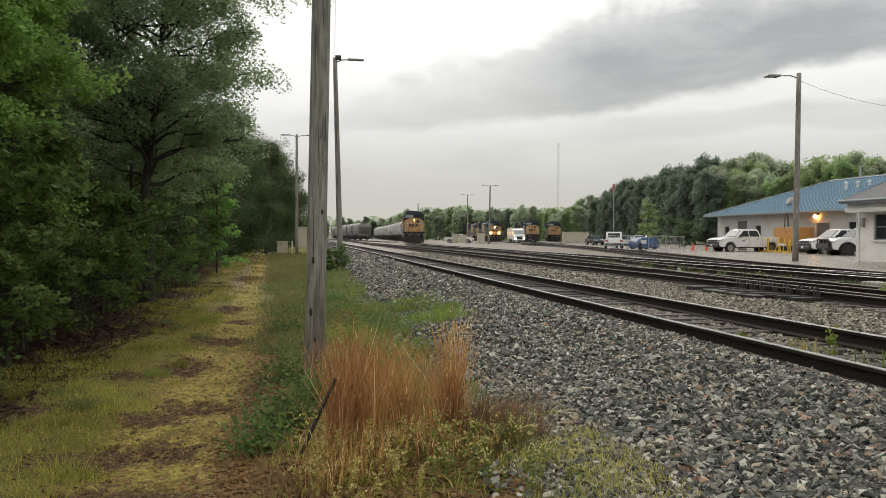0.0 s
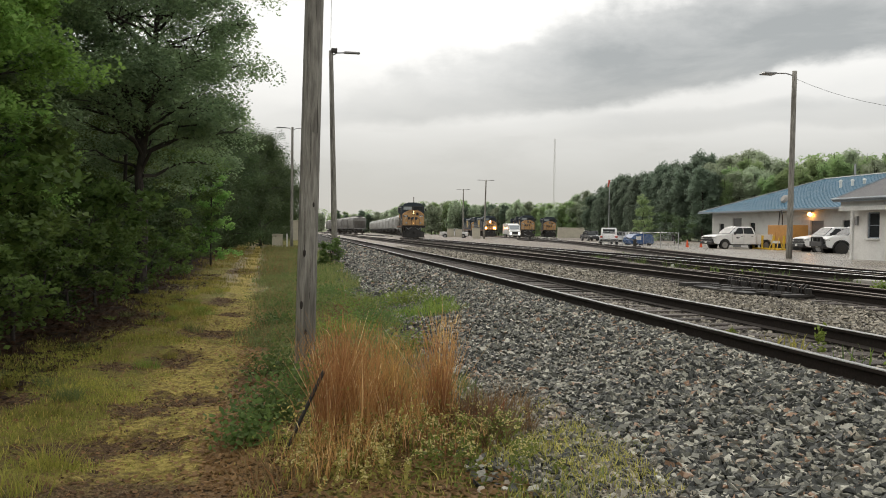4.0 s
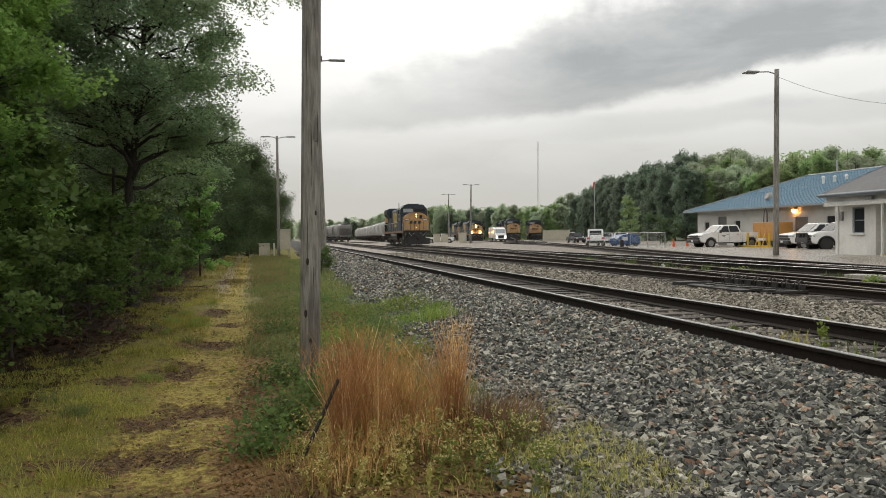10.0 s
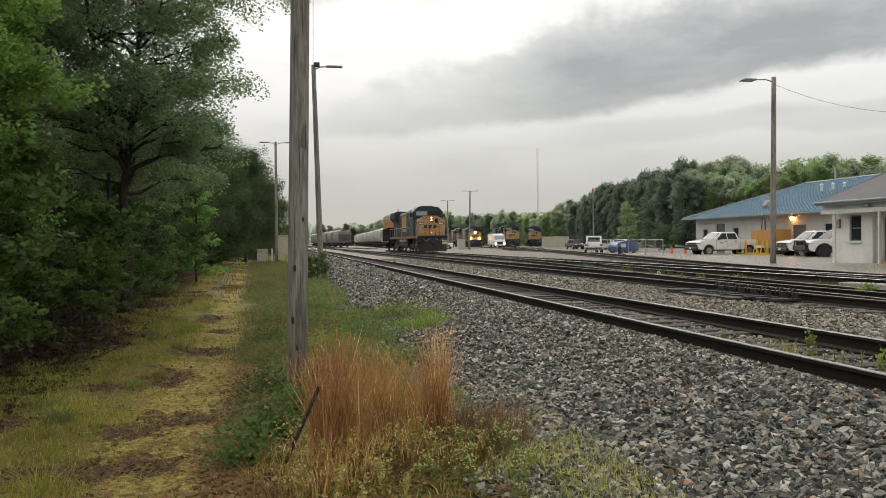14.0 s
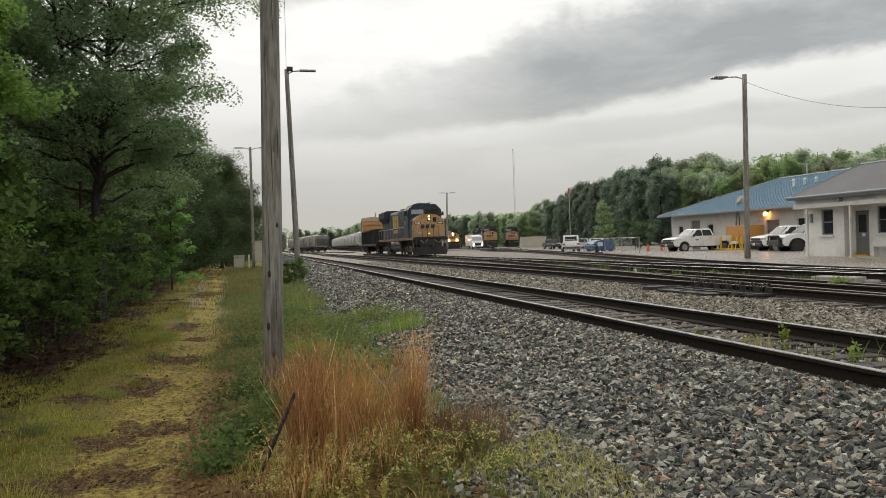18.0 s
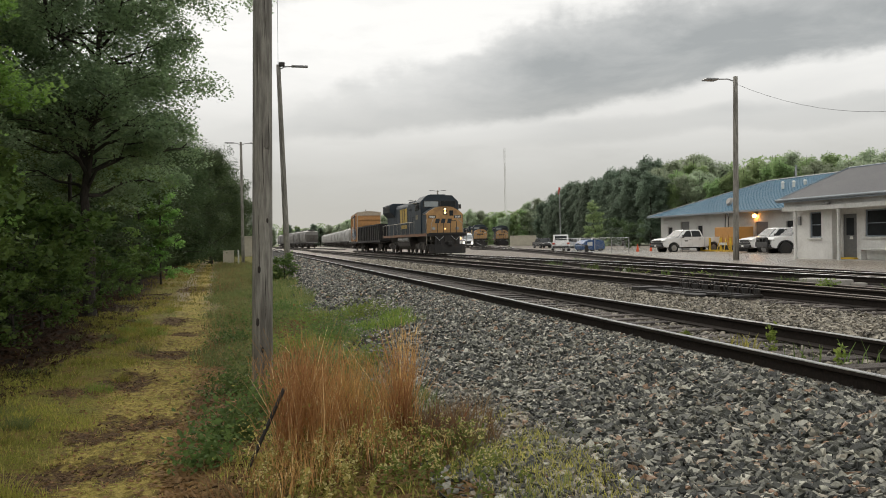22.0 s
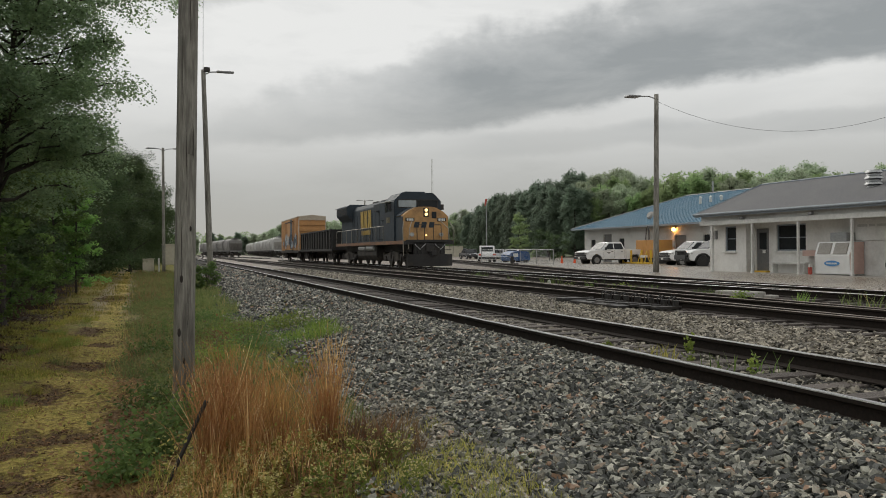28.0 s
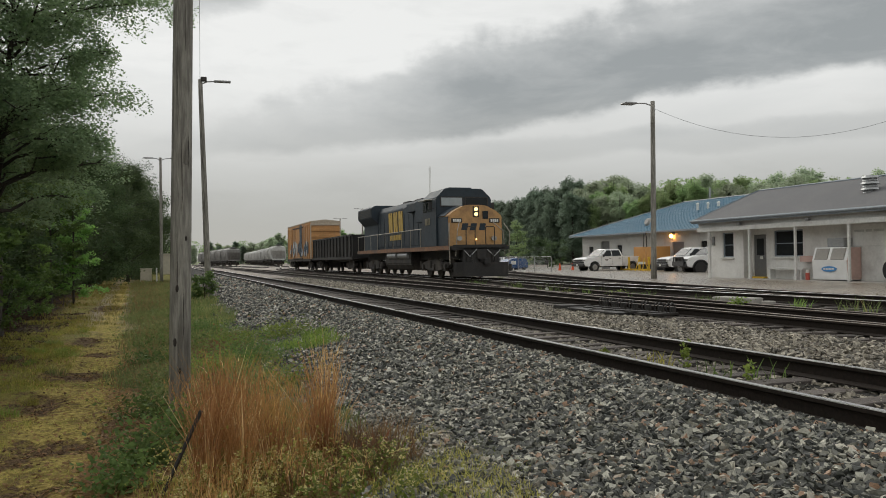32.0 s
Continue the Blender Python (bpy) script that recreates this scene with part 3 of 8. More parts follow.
def loft(bm, rings, closed_ends=True):
    """Skin a list of vertex rings into one surface."""
    k = len(rings[0])
    for r0, r1 in zip(rings, rings[1:]):
        for i in range(k):
            bm.faces.new((r0[i], r0[(i + 1) % k], r1[(i + 1) % k], r1[i]))
    if closed_ends:
        bm.faces.new(rings[0][::-1])
        bm.faces.new(rings[-1])
    return bm


def tube(bm, points, r, seg=6):
    """One bent tube through the points; r is a radius, or one for each point."""
    pts = [Vector(q) for q in points]
    radii = r if isinstance(r, (list, tuple)) else [r] * len(pts)
    rings, side = [], None
    for k, q in enumerate(pts):
        d = (pts[min(k + 1, len(pts) - 1)] - pts[max(k - 1, 0)]).normalized()
        side = d.orthogonal() if side is None else side - d * side.dot(d)
        side.normalize()
        other = d.cross(side)
        rings.append([bm.verts.new(q + (side * math.cos(a) + other * math.sin(a)) * radii[k]) for a in np.linspace(0, 2 * math.pi, seg, endpoint=False)])
    return loft(bm, rings)


def prism(bm, outline, axis, lo, hi, bevel=0.0):
    """An outline of two coordinates, drawn along x, y or z from lo to hi."""
    def at(u, v, s):
        return {"x": (s, u, v), "y": (u, s, v), "z": (u, v, s)}[axis]
    a = [bm.verts.new(at(u, v, lo)) for u, v in outline]
    b = [bm.verts.new(at(u, v, hi)) for u, v in outline]
    k = len(a)
    faces = [bm.faces.new(a[::-1]), bm.faces.new(b)]
    faces += [bm.faces.new((a[i], a[(i + 1) % k], b[(i + 1) % k], b[i])) for i in range(k)]
    bmesh.ops.recalc_face_normals(bm, faces=faces)
    if bevel:
        bmesh.ops.bevel(bm, geom=list({e for f in faces for e in f.edges}), offset=bevel, segments=2, affect="EDGES")
    return bm


def mesh_of(name, bm, mat):
    me = bpy.data.meshes.new(name)
    bm.normal_update()
    bm.to_mesh(me)
    bm.free()
    me.materials.append(mat)
    return me


def part(name, bm, mat, parent=None, label="", smooth=False):
    me = mesh_of(name, bm, mat)
    if smooth:
        me.shade_smooth()
    ob = new(name, me)
    ob.parent = parent
    if label:
        ob["label"] = label
    return ob


def fresh(fn, *a, **k):
    bm = bmesh.new()
    fn(bm, *a, **k)
    return bm


def boxes(*rows, bevel=0.0):
    bm = bmesh.new()
    for c, s in rows:
        box(bm, c, s, bevel)
    return bm


def thing(name, label, category, m=None, group=""):
    ob = new(name)
    ob.empty_display_size = 0.3
    tagged(ob, label, category, group)
    if m is not None:
        ob.matrix_basis = m
    return ob


def raw_mesh(name, verts, faces, mat):
    """A mesh from arrays: verts (n, 3), faces (m, k) of equal size k."""
    me = bpy.data.meshes.new(name)
    faces = np.asarray(faces, np.int32)
    me.vertices.add(len(verts))
    me.vertices.foreach_set("co", np.asarray(verts, np.float32).ravel())
    me.loops.add(faces.size)
    me.loops.foreach_set("vertex_index", faces.ravel())
    me.polygons.add(len(faces))
    me.polygons.foreach_set("loop_start", np.arange(0, faces.size, faces.shape[1], dtype=np.int32))
    me.update(calc_edges=True)
    me.materials.append(mat)
    return me


def leaf_mesh(name, centres, size, mat, rng, up=0.5, slim=0.6, facing=None, soft=0.9):
    """Leaves as bent four-cornered blades at the given places."""
    k = len(centres)
    n = rng.normal(size=(k, 3))
    n[:, 2] = np.abs(n[:, 2]) + up
    if facing is not None:
        n = n * soft + facing
    n /= np.linalg.norm(n, axis=1)[:, None]
    t = np.cross(n, rng.normal(size=(k, 3)))
    t /= np.linalg.norm(t, axis=1)[:, None]
    b = np.cross(n, t)
    s = (size * rng.uniform(0.6, 1.3, k))[:, None]
    v = np.stack([centres - t * s, centres + b * s * slim - n * s * 0.15, centres + t * s, centres - b * s * slim - n * s * 0.15], 1)
    return raw_mesh(name, v.reshape(-1, 3), np.arange(4 * k).reshape(k, 4), mat)


def blade_mesh(name, roots, height, width, lean, mat, rng, out=0.0):
    """Grass blades: two-piece tapering strips that bend over."""
    k = len(roots)
    a = rng.uniform(0, 2 * np.pi, k)
    side = np.stack([np.cos(a), np.sin(a), 0 * a], 1)
    way = rng.normal(size=(k, 3)) * lean + out
    way[:, 2] = 0
    h = (height * rng.uniform(0.55, 1.15, k))[:, None]
    w = (width * rng.uniform(0.7, 1.3, k))[:, None]
    up = np.array([0, 0, 1.0])
    mid = roots + up * h * 0.55 + way * h * 0.35
    tip = roots + up * h * 0.97 + way * h
    v = np.stack([roots - side * w, roots + side * w, mid + side * w * 0.8, mid - side * w * 0.8, tip + side * w * 0.25, tip - side * w * 0.25], 1)
    i = np.arange(k)[:, None] * 6
    f = np.concatenate([i + [0, 1, 2, 3], i + [3, 2, 4, 5]], 1).reshape(-1, 4)
    return raw_mesh(name, v.reshape(-1, 3), f, mat)


# ---- ground ----
def smooth(v, a, b):
    s = np.clip((np.asarray(v, float) - a) / (b - a), 0, 1)
    return s * s * (3 - 2 * s)


def ground_z(x, y):
    x, y = np.asarray(x, float), np.asarray(y, float)
    bumps = 0.03 * np.sin(1.7 * x + 0.6 * y) * np.sin(0.9 * y + 0.4) + 0.02 * np.sin(3.1 * y + 2.3 * x)
    z = bumps * (1 - smooth(x, 1.2, 2.0)) - 0.05 * smooth(x, -2.2, -1.0) * (1 - smooth(x, -1.0, 0.2))
    rough = np.sin(7.3 * x + 4.1 * y) * np.sin(5.9 * y - 3.7 * x) + 0.7 * np.sin(13.1 * x - 9.7 * y + 1.0) * np.sin(11.3 * y + 6.1 * x)
    z = z + 0.012 * rough * (1 - smooth(x, 1.0, 1.8)) * (1 - smooth(y, 16, 22))
    for cx, cy, rx, ry in MUD:
        z = z - 0.035 * np.exp(-((x - cx) / rx) ** 2 - ((y - cy) / ry) ** 2)
    z = z + 0.40 * smooth(x, 1.2, 4.3) + 0.055 * smooth(x, 3.3, 3.9) * (1 - smooth(x, 4.40, 4.62))
    z = z + 0.05 * smooth(x, 17.4, 18.0) - 0.17 * smooth(x, 27, 36)
    z = z + 0.25 * smooth(-x, 3.0, 6.0)
    return z - 0.15 * smooth(y, 110, 180) * smooth(x, 20, 40)


def axis_steps(*spans):
    out = []
    for a, b, d in spans:
        out += list(np.arange(a, b, d))
    return np.array(out + [spans[-1][1]])


gx = axis_steps((-3000, -300, 450), (-300, -40, 20), (-40, -6, 2), (-6, -4, 0.2), (-4, 1.6, 0.08), (1.6, 4.0, 0.2), (4.0, 4.8, 0.1), (4.8, 8, 0.2), (8, 30, 1), (30, 90, 5), (90, 400, 31), (400, 3000, 520))
gy = axis_steps((-400, -30, 37), (-30, 2, 2), (2, 4, 0.25), (4, 14, 0.08), (14, 24, 0.25), (24, 60, 1.0), (60, 260, 8), (260, 700, 44), (700, 4500, 475))
GX, GY = np.meshgrid(gx, gy)
verts = np.stack([GX, GY, ground_z(GX, GY)], -1).reshape(-1, 3)
nx, ny = len(gx), len(gy)
ii, jj = np.meshgrid(np.arange(nx - 1), np.arange(ny - 1))
q = (jj * nx + ii).ravel()
me = raw_mesh("ground", verts, np.stack([q, q + 1, q + nx + 1, q + nx], 1), M["ground"])
me.shade_smooth()
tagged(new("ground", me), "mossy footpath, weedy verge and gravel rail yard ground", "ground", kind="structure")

# the paved car park: one slab whose edge follows the yard's outermost track
bm = bmesh.new()
park = [(18.0, 2), (17.6, 12), (18.0, 20), (19.9, 31), (22.5, 41), (27, 58), (31, 76), (38, 105), (66, 105), (66, 2)]
top = [bm.verts.new((px, py, float(ground_z(px, py)) + 0.05)) for px, py in park]
low = [bm.verts.new((px, py, float(ground_z(px, py)) - 0.25)) for px, py in park]
bm.faces.new(top)
for i in range(len(park)):
    j = (i + 1) % len(park)
    bm.faces.new((top[j], top[i], low[i], low[j]))
bmesh.ops.triangulate(bm, faces=bm.faces[:])
bmesh.ops.recalc_face_normals(bm, faces=bm.faces[:])
tagged(part("pavement", bm, M["asphalt"]), "wet grey asphalt of the car park", "pavement", kind="structure")


def park_z(x, y):
    return float(ground_z(x, y)) + 0.05


# ---- tracks ----
RAIL_TOP, TIE_TOP = 0.61, 0.435


def rail_bm(points, shift):
    """A rail of flat-bottomed section, swept along the centre line at the given side shift."""
    bm = bmesh.new()
    prof = [(-0.075, 0.0), (0.075, 0.0), (0.075, 0.012), (0.012, 0.035), (0.012, 0.125), (0.036, 0.137), (0.036, 0.165), (-0.036, 0.165), (-0.036, 0.137), (-0.012, 0.125), (-0.012, 0.035), (-0.075, 0.012)]
    rings = []
    for k, (x, y) in enumerate(points):
        a, b = points[max(k - 1, 0)], points[min(k + 1, len(points) - 1)]
        d = Vector((b[0] - a[0], b[1] - a[1])).normalized()
        nrm = Vector((d.y, -d.x))
        rings.append([bm.verts.new((x + nrm.x * (u + shift), y + nrm.y * (u + shift), TIE_TOP + v)) for u, v in prof])
    for r0, r1 in zip(rings, rings[1:]):
        for i in range(len(prof)):
            j = (i + 1) % len(prof)
            bm.faces.new((r0[i], r1[i], r1[j], r0[j]))
    bmesh.ops.recalc_face_normals(bm, faces=bm.faces[:])
    return bm


def head_bm(points, shift):
    """The bright worn running band on top of a rail."""
    bm = bmesh.new()
    rings = []
    for k, (x, y) in enumerate(points):
        a, b = points[max(k - 1, 0)], points[min(k + 1, len(points) - 1)]
        d = Vector((b[0] - a[0], b[1] - a[1])).normalized()
        nrm = Vector((d.y, -d.x))
        rings.append([bm.verts.new((x + nrm.x * (u + shift), y + nrm.y * (u + shift), TIE_TOP + v)) for u, v in ((-0.033, 0.163), (-0.029, 0.172), (0.029, 0.172), (0.033, 0.163))])
    for r0, r1 in zip(rings, rings[1:]):
        for i in range(3):
            bm.faces.new((r0[i], r1[i], r1[i + 1], r0[i + 1]))
    bmesh.ops.recalc_face_normals(bm, faces=bm.faces[:])
    return bm


def along(points, step):
    """Places and headings every step metres along a polyline."""
    out, left = [], 0.0
    for (x0, y0), (x1, y1) in zip(points, points[1:]):
        length = math.hypot(x1 - x0, y1 - y0)
        s = left
        while s < length:
            out.append((x0 + (x1 - x0) * s / length, y0 + (y1 - y0) * s / length, math.atan2(-(x1 - x0), y1 - y0)))
            s += step
        left = s - length
    return out


tie_me = mesh_of("tie", boxes(((0, 0, 0), (2.6, 0.22, 0.18)), bevel=0.012), M["tie"])
rng = np.random.default_rng(7)


def track(points, label, near, far, step=0.56, lift=0.0, head="rail_head"):
    """Two rails, each with its bright head, on ties; the ties between y = near and y = far are single pieces."""
    root = tagged(thing("railway_track", label, "railway track", pose(0, 0, lift)), kind="structure")
    for side in (-0.7525, 0.7525):
        r = part("rail", rail_bm(points, side), M["rail"], root)
        part("rail_head", head_bm(points, side), M[head], r, "worn rail head")
    rest = bmesh.new()
    for x, y, a in along(points, step):
        z = TIE_TOP - 0.095 + rng.uniform(-0.012, 0.012)
        m = Matrix.Translation((x + rng.uniform(-0.06, 0.06), y + rng.uniform(-0.04, 0.04), z)) @ Matrix.Rotation(a + rng.uniform(-0.025, 0.025), 4, "Z")
        if near <= y <= far:
            t = new("tie", tie_me)
            t.parent, t.matrix_basis = root, m
        elif -6 < y < 130:
            bmesh.ops.create_cube(rest, size=1.0, matrix=m @ Matrix.Diagonal((2.6, 0.22, 0.18, 1)))
    tagged(part("far_ties", rest, M["tie"], root), kind="stuff")
    return root


def arc(x0, y0, x1, y1, heading0, heading1, k=24):
    """A smooth line between two places with the given side slopes at its ends."""
    out = []
    for i in range(k + 1):
        s = i / k
        h00, h10, h01, h11 = 2 * s**3 - 3 * s**2 + 1, s**3 - 2 * s**2 + s, -2 * s**3 + 3 * s**2, s**3 - s**2
        out.append((h00 * x0 + h10 * heading0 * (y1 - y0) + h01 * x1 + h11 * heading1 * (y1 - y0), y0 + (y1 - y0) * s))
    return out


T1, T2, T3 = 5.30, 10.62, 14.75
T3_LIFT, SIDING = 0.06, 15.7


SWING = ((-60, 0.0), (60, 0.0), (95, 0.0), (100, 0.08), (106, 0.35), (112, 0.75), (118, 1.35), (124, 2.05), (131, 3.0), (139, 4.1), (148, 5.3), (158, 6.4), (175, 8.0), (200, 9.9), (260, 13.2), (320, 15.8), (420, 19.5), (520, 23.0))


def line_x(x0, y):
    """The side place at y of the line that runs at x0 past the camera: the train's line swings to the right far off, the siding leans left."""
    if x0 == SIDING:
        return x0 - 0.03 * (y - 205.0)
    if x0 != T3:
        return x0
    k = 1
    while k < len(SWING) - 3 and SWING[k + 1][0] < y:
        k += 1
    (ya, xa), (yb, xb), (yc, xc), (yd, xd) = SWING[k - 1:k + 3]
    s, span = (y - yb) / (yc - yb), yc - yb
    m0, m1 = span * (xc - xa) / (yc - ya), span * (xd - xb) / (yd - yb)
    return x0 + (2 * s**3 - 3 * s**2 + 1) * xb + (s**3 - 2 * s**2 + s) * m0 + (3 * s**2 - 2 * s**3) * xc + (s**3 - s**2) * m1


def main_line(x):
    return [(x, -40), (x, 70)] + [(line_x(x, y), y) for y in range(80, 421, 8)]


track([(T1, -40), (T1, 150), (T1 + 0.8, 190), (T1 + 3.5, 240), (T1 + 9, 300), (T1 + 24, 400)], "rusty near railway track with bright railheads on weathered ties", 3, 45)
track([(SIDING + 1.5, 155), (SIDING - 6.0, 405)], "far siding that holds standing hopper wagons", 900, 900)
track(main_line(T2), "second railway track with dark ties in brown gravel", 6, 30, head="rail_dull")
track(main_line(T3), "railway track that carries the arriving train", 12, 30, lift=T3_LIFT)
track(arc(T2, 4.0, T3, 56.0, 0.0, 0.0), "crossover track between two railway tracks", 9, 20, lift=0.012, head="rail_dull")
lead = arc(T3, 6.0, 22.0, 50.0, 0.0, 0.23) + arc(22.0, 50.0, 42.0, 176.0, 0.23, 0.09)[1:] + [(44, 200), (46.5, 230)]
track(lead, "yard lead track that fans out past the car park", 15, 28, lift=0.04, head="rail_dull")
track(arc(25.0, 63.0, 48.6, 170.0, 0.21, 0.2) + [(54, 197), (58, 217)], "yard track that holds parked locomotives", 500, 500)
track(arc(32.0, 98.0, 57.0, 182.0, 0.28, 0.26) + [(63, 205), (69, 228)], "outer yard track that holds parked locomotives", 500, 500)


# ---- rolling stock: local y runs from the front end (0) to the rear, z = 0 on the rail head ----
def wheelset(parent, y, r=0.5):
    ob = part("wheelset", fresh(rod, (-0.85, 0, 0), (0.85, 0, 0), 0.09, seg=8), M["wheel"], parent)
    for s in (-1, 1):
        bm = bmesh.new()
        rod(bm, (s * 0.69, 0, 0), (s * 0.82, 0, 0), r, seg=20)
        rod(bm, (s * 0.82, 0, 0), (s * 0.85, 0, 0), r * 0.45, seg=12)
        box(bm, (s * 0.84, r * 0.55, 0), (0.03, r * 0.35, 0.06))
        part("wheel", bm, M["wheel"], ob)
    ob.location = (0, y, r)
    return ob


def bogie(parent, y, axles, r=0.5):
    """A truck: side frames with springs and journal boxes, and its wheelsets."""
    bm = bmesh.new()
    reach = max(axles) - min(axles) + 0.9
    for s in (-1, 1):
        prism(bm, [(y - reach / 2, 0.55), (y - reach / 2, 0.75), (y - 0.6, 0.95), (y + 0.6, 0.95), (y + reach / 2, 0.75), (y + reach / 2, 0.55), (y + 0.5, 0.35), (y - 0.5, 0.35)], "x", s * 1.08 - 0.09, s * 1.08 + 0.09)
        for a in axles:
            box(bm, (s * 1.12, y + a, r), (0.24, 0.34, 0.36), 0.03)
            rod(bm, (s * 1.16, y + a + 0.42, 0.5), (s * 1.16, y + a + 0.42, 0.88), 0.09, seg=8)
    box(bm, (0, y, 0.72), (2.0, 0.5, 0.3))
    # added filler block that keeps the see-through gaps between wheels dark
    box(bm, (0, y, 0.62), (1.1, reach - 0.3, 0.62))
    frame_ob = part("truck", bm, M["undergear"], parent, "dusty cast truck frame")
    return [wheelset(frame_ob, y + a, r) for a in axles]


def coupler(parent, y, s):
    bm = boxes(((0, y + s * 0.35, 0.85), (0.22, 0.7, 0.22)), ((0.05, y, 0.85), (0.3, 0.25, 0.3)), bevel=0.03)
    part("coupler", bm, M["black"], parent)


def bars(parent, mat, x, y, z, widths, h, gap, facing):
    """A row of plain marks: facing 'y' reads across x, facing 'x' reads along y."""
    bm = bmesh.new()
    u = -(sum(widths) + gap * (len(widths) - 1)) / 2
    for wd in widths:
        c = (x + u + wd / 2, y, z) if facing == "y" else (x, y + u + wd / 2, z)
        box(bm, c, (wd, 0.012, h) if facing == "y" else (0.012, wd, h))
        u += wd + gap
    return part("marking", bm, mat, parent, "plain painted marks")


def locomotive(label, lit, m, group=""):
    """A six-axle road diesel with a wide nose, dark hood and flared radiators."""
    L = 22.3
    ob = thing("locomotive", label, "locomotive", m, group)
    lamp = {"dim": M["lamp"], "bright": M["lamp_far"], "off": M["lamp_off"]}[lit]
    deck = part("underframe", boxes(((0, L / 2, 1.5), (3.0, L - 1.0, 0.2)), ((0, L / 2, 1.2), (1.6, L - 3, 0.5))), M["black"], ob)
    part("side_sill", boxes(((-1.53, L / 2, 1.52), (0.04, L - 1.6, 0.22)), ((1.53, L / 2, 1.52), (0.04, L - 1.6, 0.22))), M["loco_sill"], ob, "dusty orange side sill stripe")
    bm = bmesh.new()
    prism(bm, [(-0.95, 0.75), (-0.95, 1.62), (0.95, 1.62), (0.95, 0.75)], "y", 0.5, 0.75)
    box(bm, (0, 0.46, 1.2), (0.5, 0.08, 0.5), 0.03)
    for s_ in (-1, 1):
        box(bm, (s_ * 0.72, 0.46, 1.05), (0.12, 0.08, 0.45), 0.02)
        rod(bm, (s_ * 0.5, 0.3, 0.75), (s_ * 0.62, 0.42, 1.35), 0.03, seg=6)
    prism(bm, [(-1.44, 0.66), (-1.36, 0.36), (-1.04, 0.16), (-0.5, 0.07), (0.5, 0.07), (1.04, 0.16), (1.36, 0.36), (1.44, 0.66)], "z", 0.10, 0.80, 0.02)
    prism(bm, [(-1.42, 0.75), (-1.35, 0.5), (-0.9, 0.38), (0.9, 0.38), (1.35, 0.5), (1.42, 0.75)], "z", 1.5, 1.66, 0.02)
    part("plow", bm, M["black"], ob, "black pilot with snow plow")
    for s in (-1, 1):
        for k in range(4):
            part("step", boxes(((s * 1.30, 0.85 + 0.12 * k, 0.45 + 0.3 * k), (0.4, 0.3, 0.04))), M["black"], ob)
    # wide nose: yellow front with sloped top
    bm = bmesh.new()
    prism(bm, [(-1.42, 1.6), (-1.42, 3.12), (-1.1, 3.38), (-0.62, 3.62), (-0.4, 3.66), (0.4, 3.66), (0.62, 3.62), (1.1, 3.38), (1.42, 3.12), (1.42, 1.6)], "y", 1.25, 2.9, 0.04)
    part("nose", bm, M["loco_yellow"], ob, "dusty yellow short hood")
    for s in (-1, 1):
        part("nose_side", fresh(prism, [(1.31, 1.62), (1.31, 3.08), (2.9, 3.1), (2.9, 1.62)], "x", s * 1.43 - 0.015, s * 1.43 + 0.015), M["loco_blue"], ob, "dark blue nose side")
        part("nose_shoulder", fresh(prism, [(s * 1.44, 3.13), (s * 1.11, 3.40), (s * 0.63, 3.64), (s * 0.63, 3.66), (s * 1.12, 3.42), (s * 1.45, 3.15)], "y", 1.75, 2.9), M["loco_blue"], ob, "dark blue slope below the windshield")
    cab = bmesh.new()
    prism(cab, [(-1.52, 1.6), (-1.52, 4.12), (-1.02, 4.62), (1.02, 4.62), (1.52, 4.12), (1.52, 1.6)], "y", 2.9, 5.5, 0.05)
    cab = part("cab", cab, M["loco_blue"], ob, "dark blue cab")
    part("roof_unit", boxes(((0, 4.2, 4.66), (1.3, 1.4, 0.14)), bevel=0.05), M["loco_blue"], cab)
    for s in (-1, 1):
        # one pane is paler: its reflected sky is painted into the colour
        part("window_pane", boxes(((s * 0.68, 2.885, 3.93), (1.14, 0.02, 0.42)), bevel=0.008), M["pale_glass"] if s < 0 else M["glass"], cab, "windshield pane")
        part("window_frame", boxes(((s * 0.68, 2.89, 4.17), (1.26, 0.04, 0.05)), ((s * 0.68, 2.89, 3.70), (1.26, 0.04, 0.05)), ((s * 1.29, 2.89, 3.93), (0.05, 0.04, 0.42)), ((s * 0.06, 2.89, 3.93), (0.05, 0.04, 0.42))), M["black"], cab)
        part("side_window", boxes(((s * 1.53, 4.0, 3.72), (0.02, 0.75, 0.5)), ((s * 1.53, 4.85, 3.72), (0.02, 0.6, 0.5))), M["glass"], cab)
        part("mirror", boxes(((s * 1.72, 3.3, 3.75), (0.2, 0.05, 0.35)), ((s * 1.6, 3.3, 3.6), (0.22, 0.03, 0.03))), M["black"], cab)
        part("sunshade", boxes(((s * 1.66, 4.4, 4.08), (0.32, 1.5, 0.03))), M["white_mark"], cab, "pale cab awning")
    # long hood with doors, air intake and radiators
    bm = bmesh.new()
    prism(bm, [(-1.0, 1.6), (-1.0, 4.1), (-0.8, 4.42), (0.8, 4.42), (1.0, 4.1), (1.0, 1.6)], "y", 5.5, 18.4, 0.03)
    hood = part("hood", bm, M["loco_blue"], ob, "long dark blue engine hood")
    door_me = mesh_of("hood_door", boxes(((0, 0, 0), (0.03, 0.88, 1.9)), bevel=0.008), M["loco_blue"])
    for s in (-1, 1):
        for k in range(12):
            d = new("hood_door", door_me)
            d.parent, d.location = hood, (s * 1.008, 6.3 + 0.98 * k, 2.75)
    part("blower_housing", boxes(((-1.15, 6.4, 3.6), (0.5, 1.5, 1.2)), bevel=0.04), M["loco_blue"], hood)
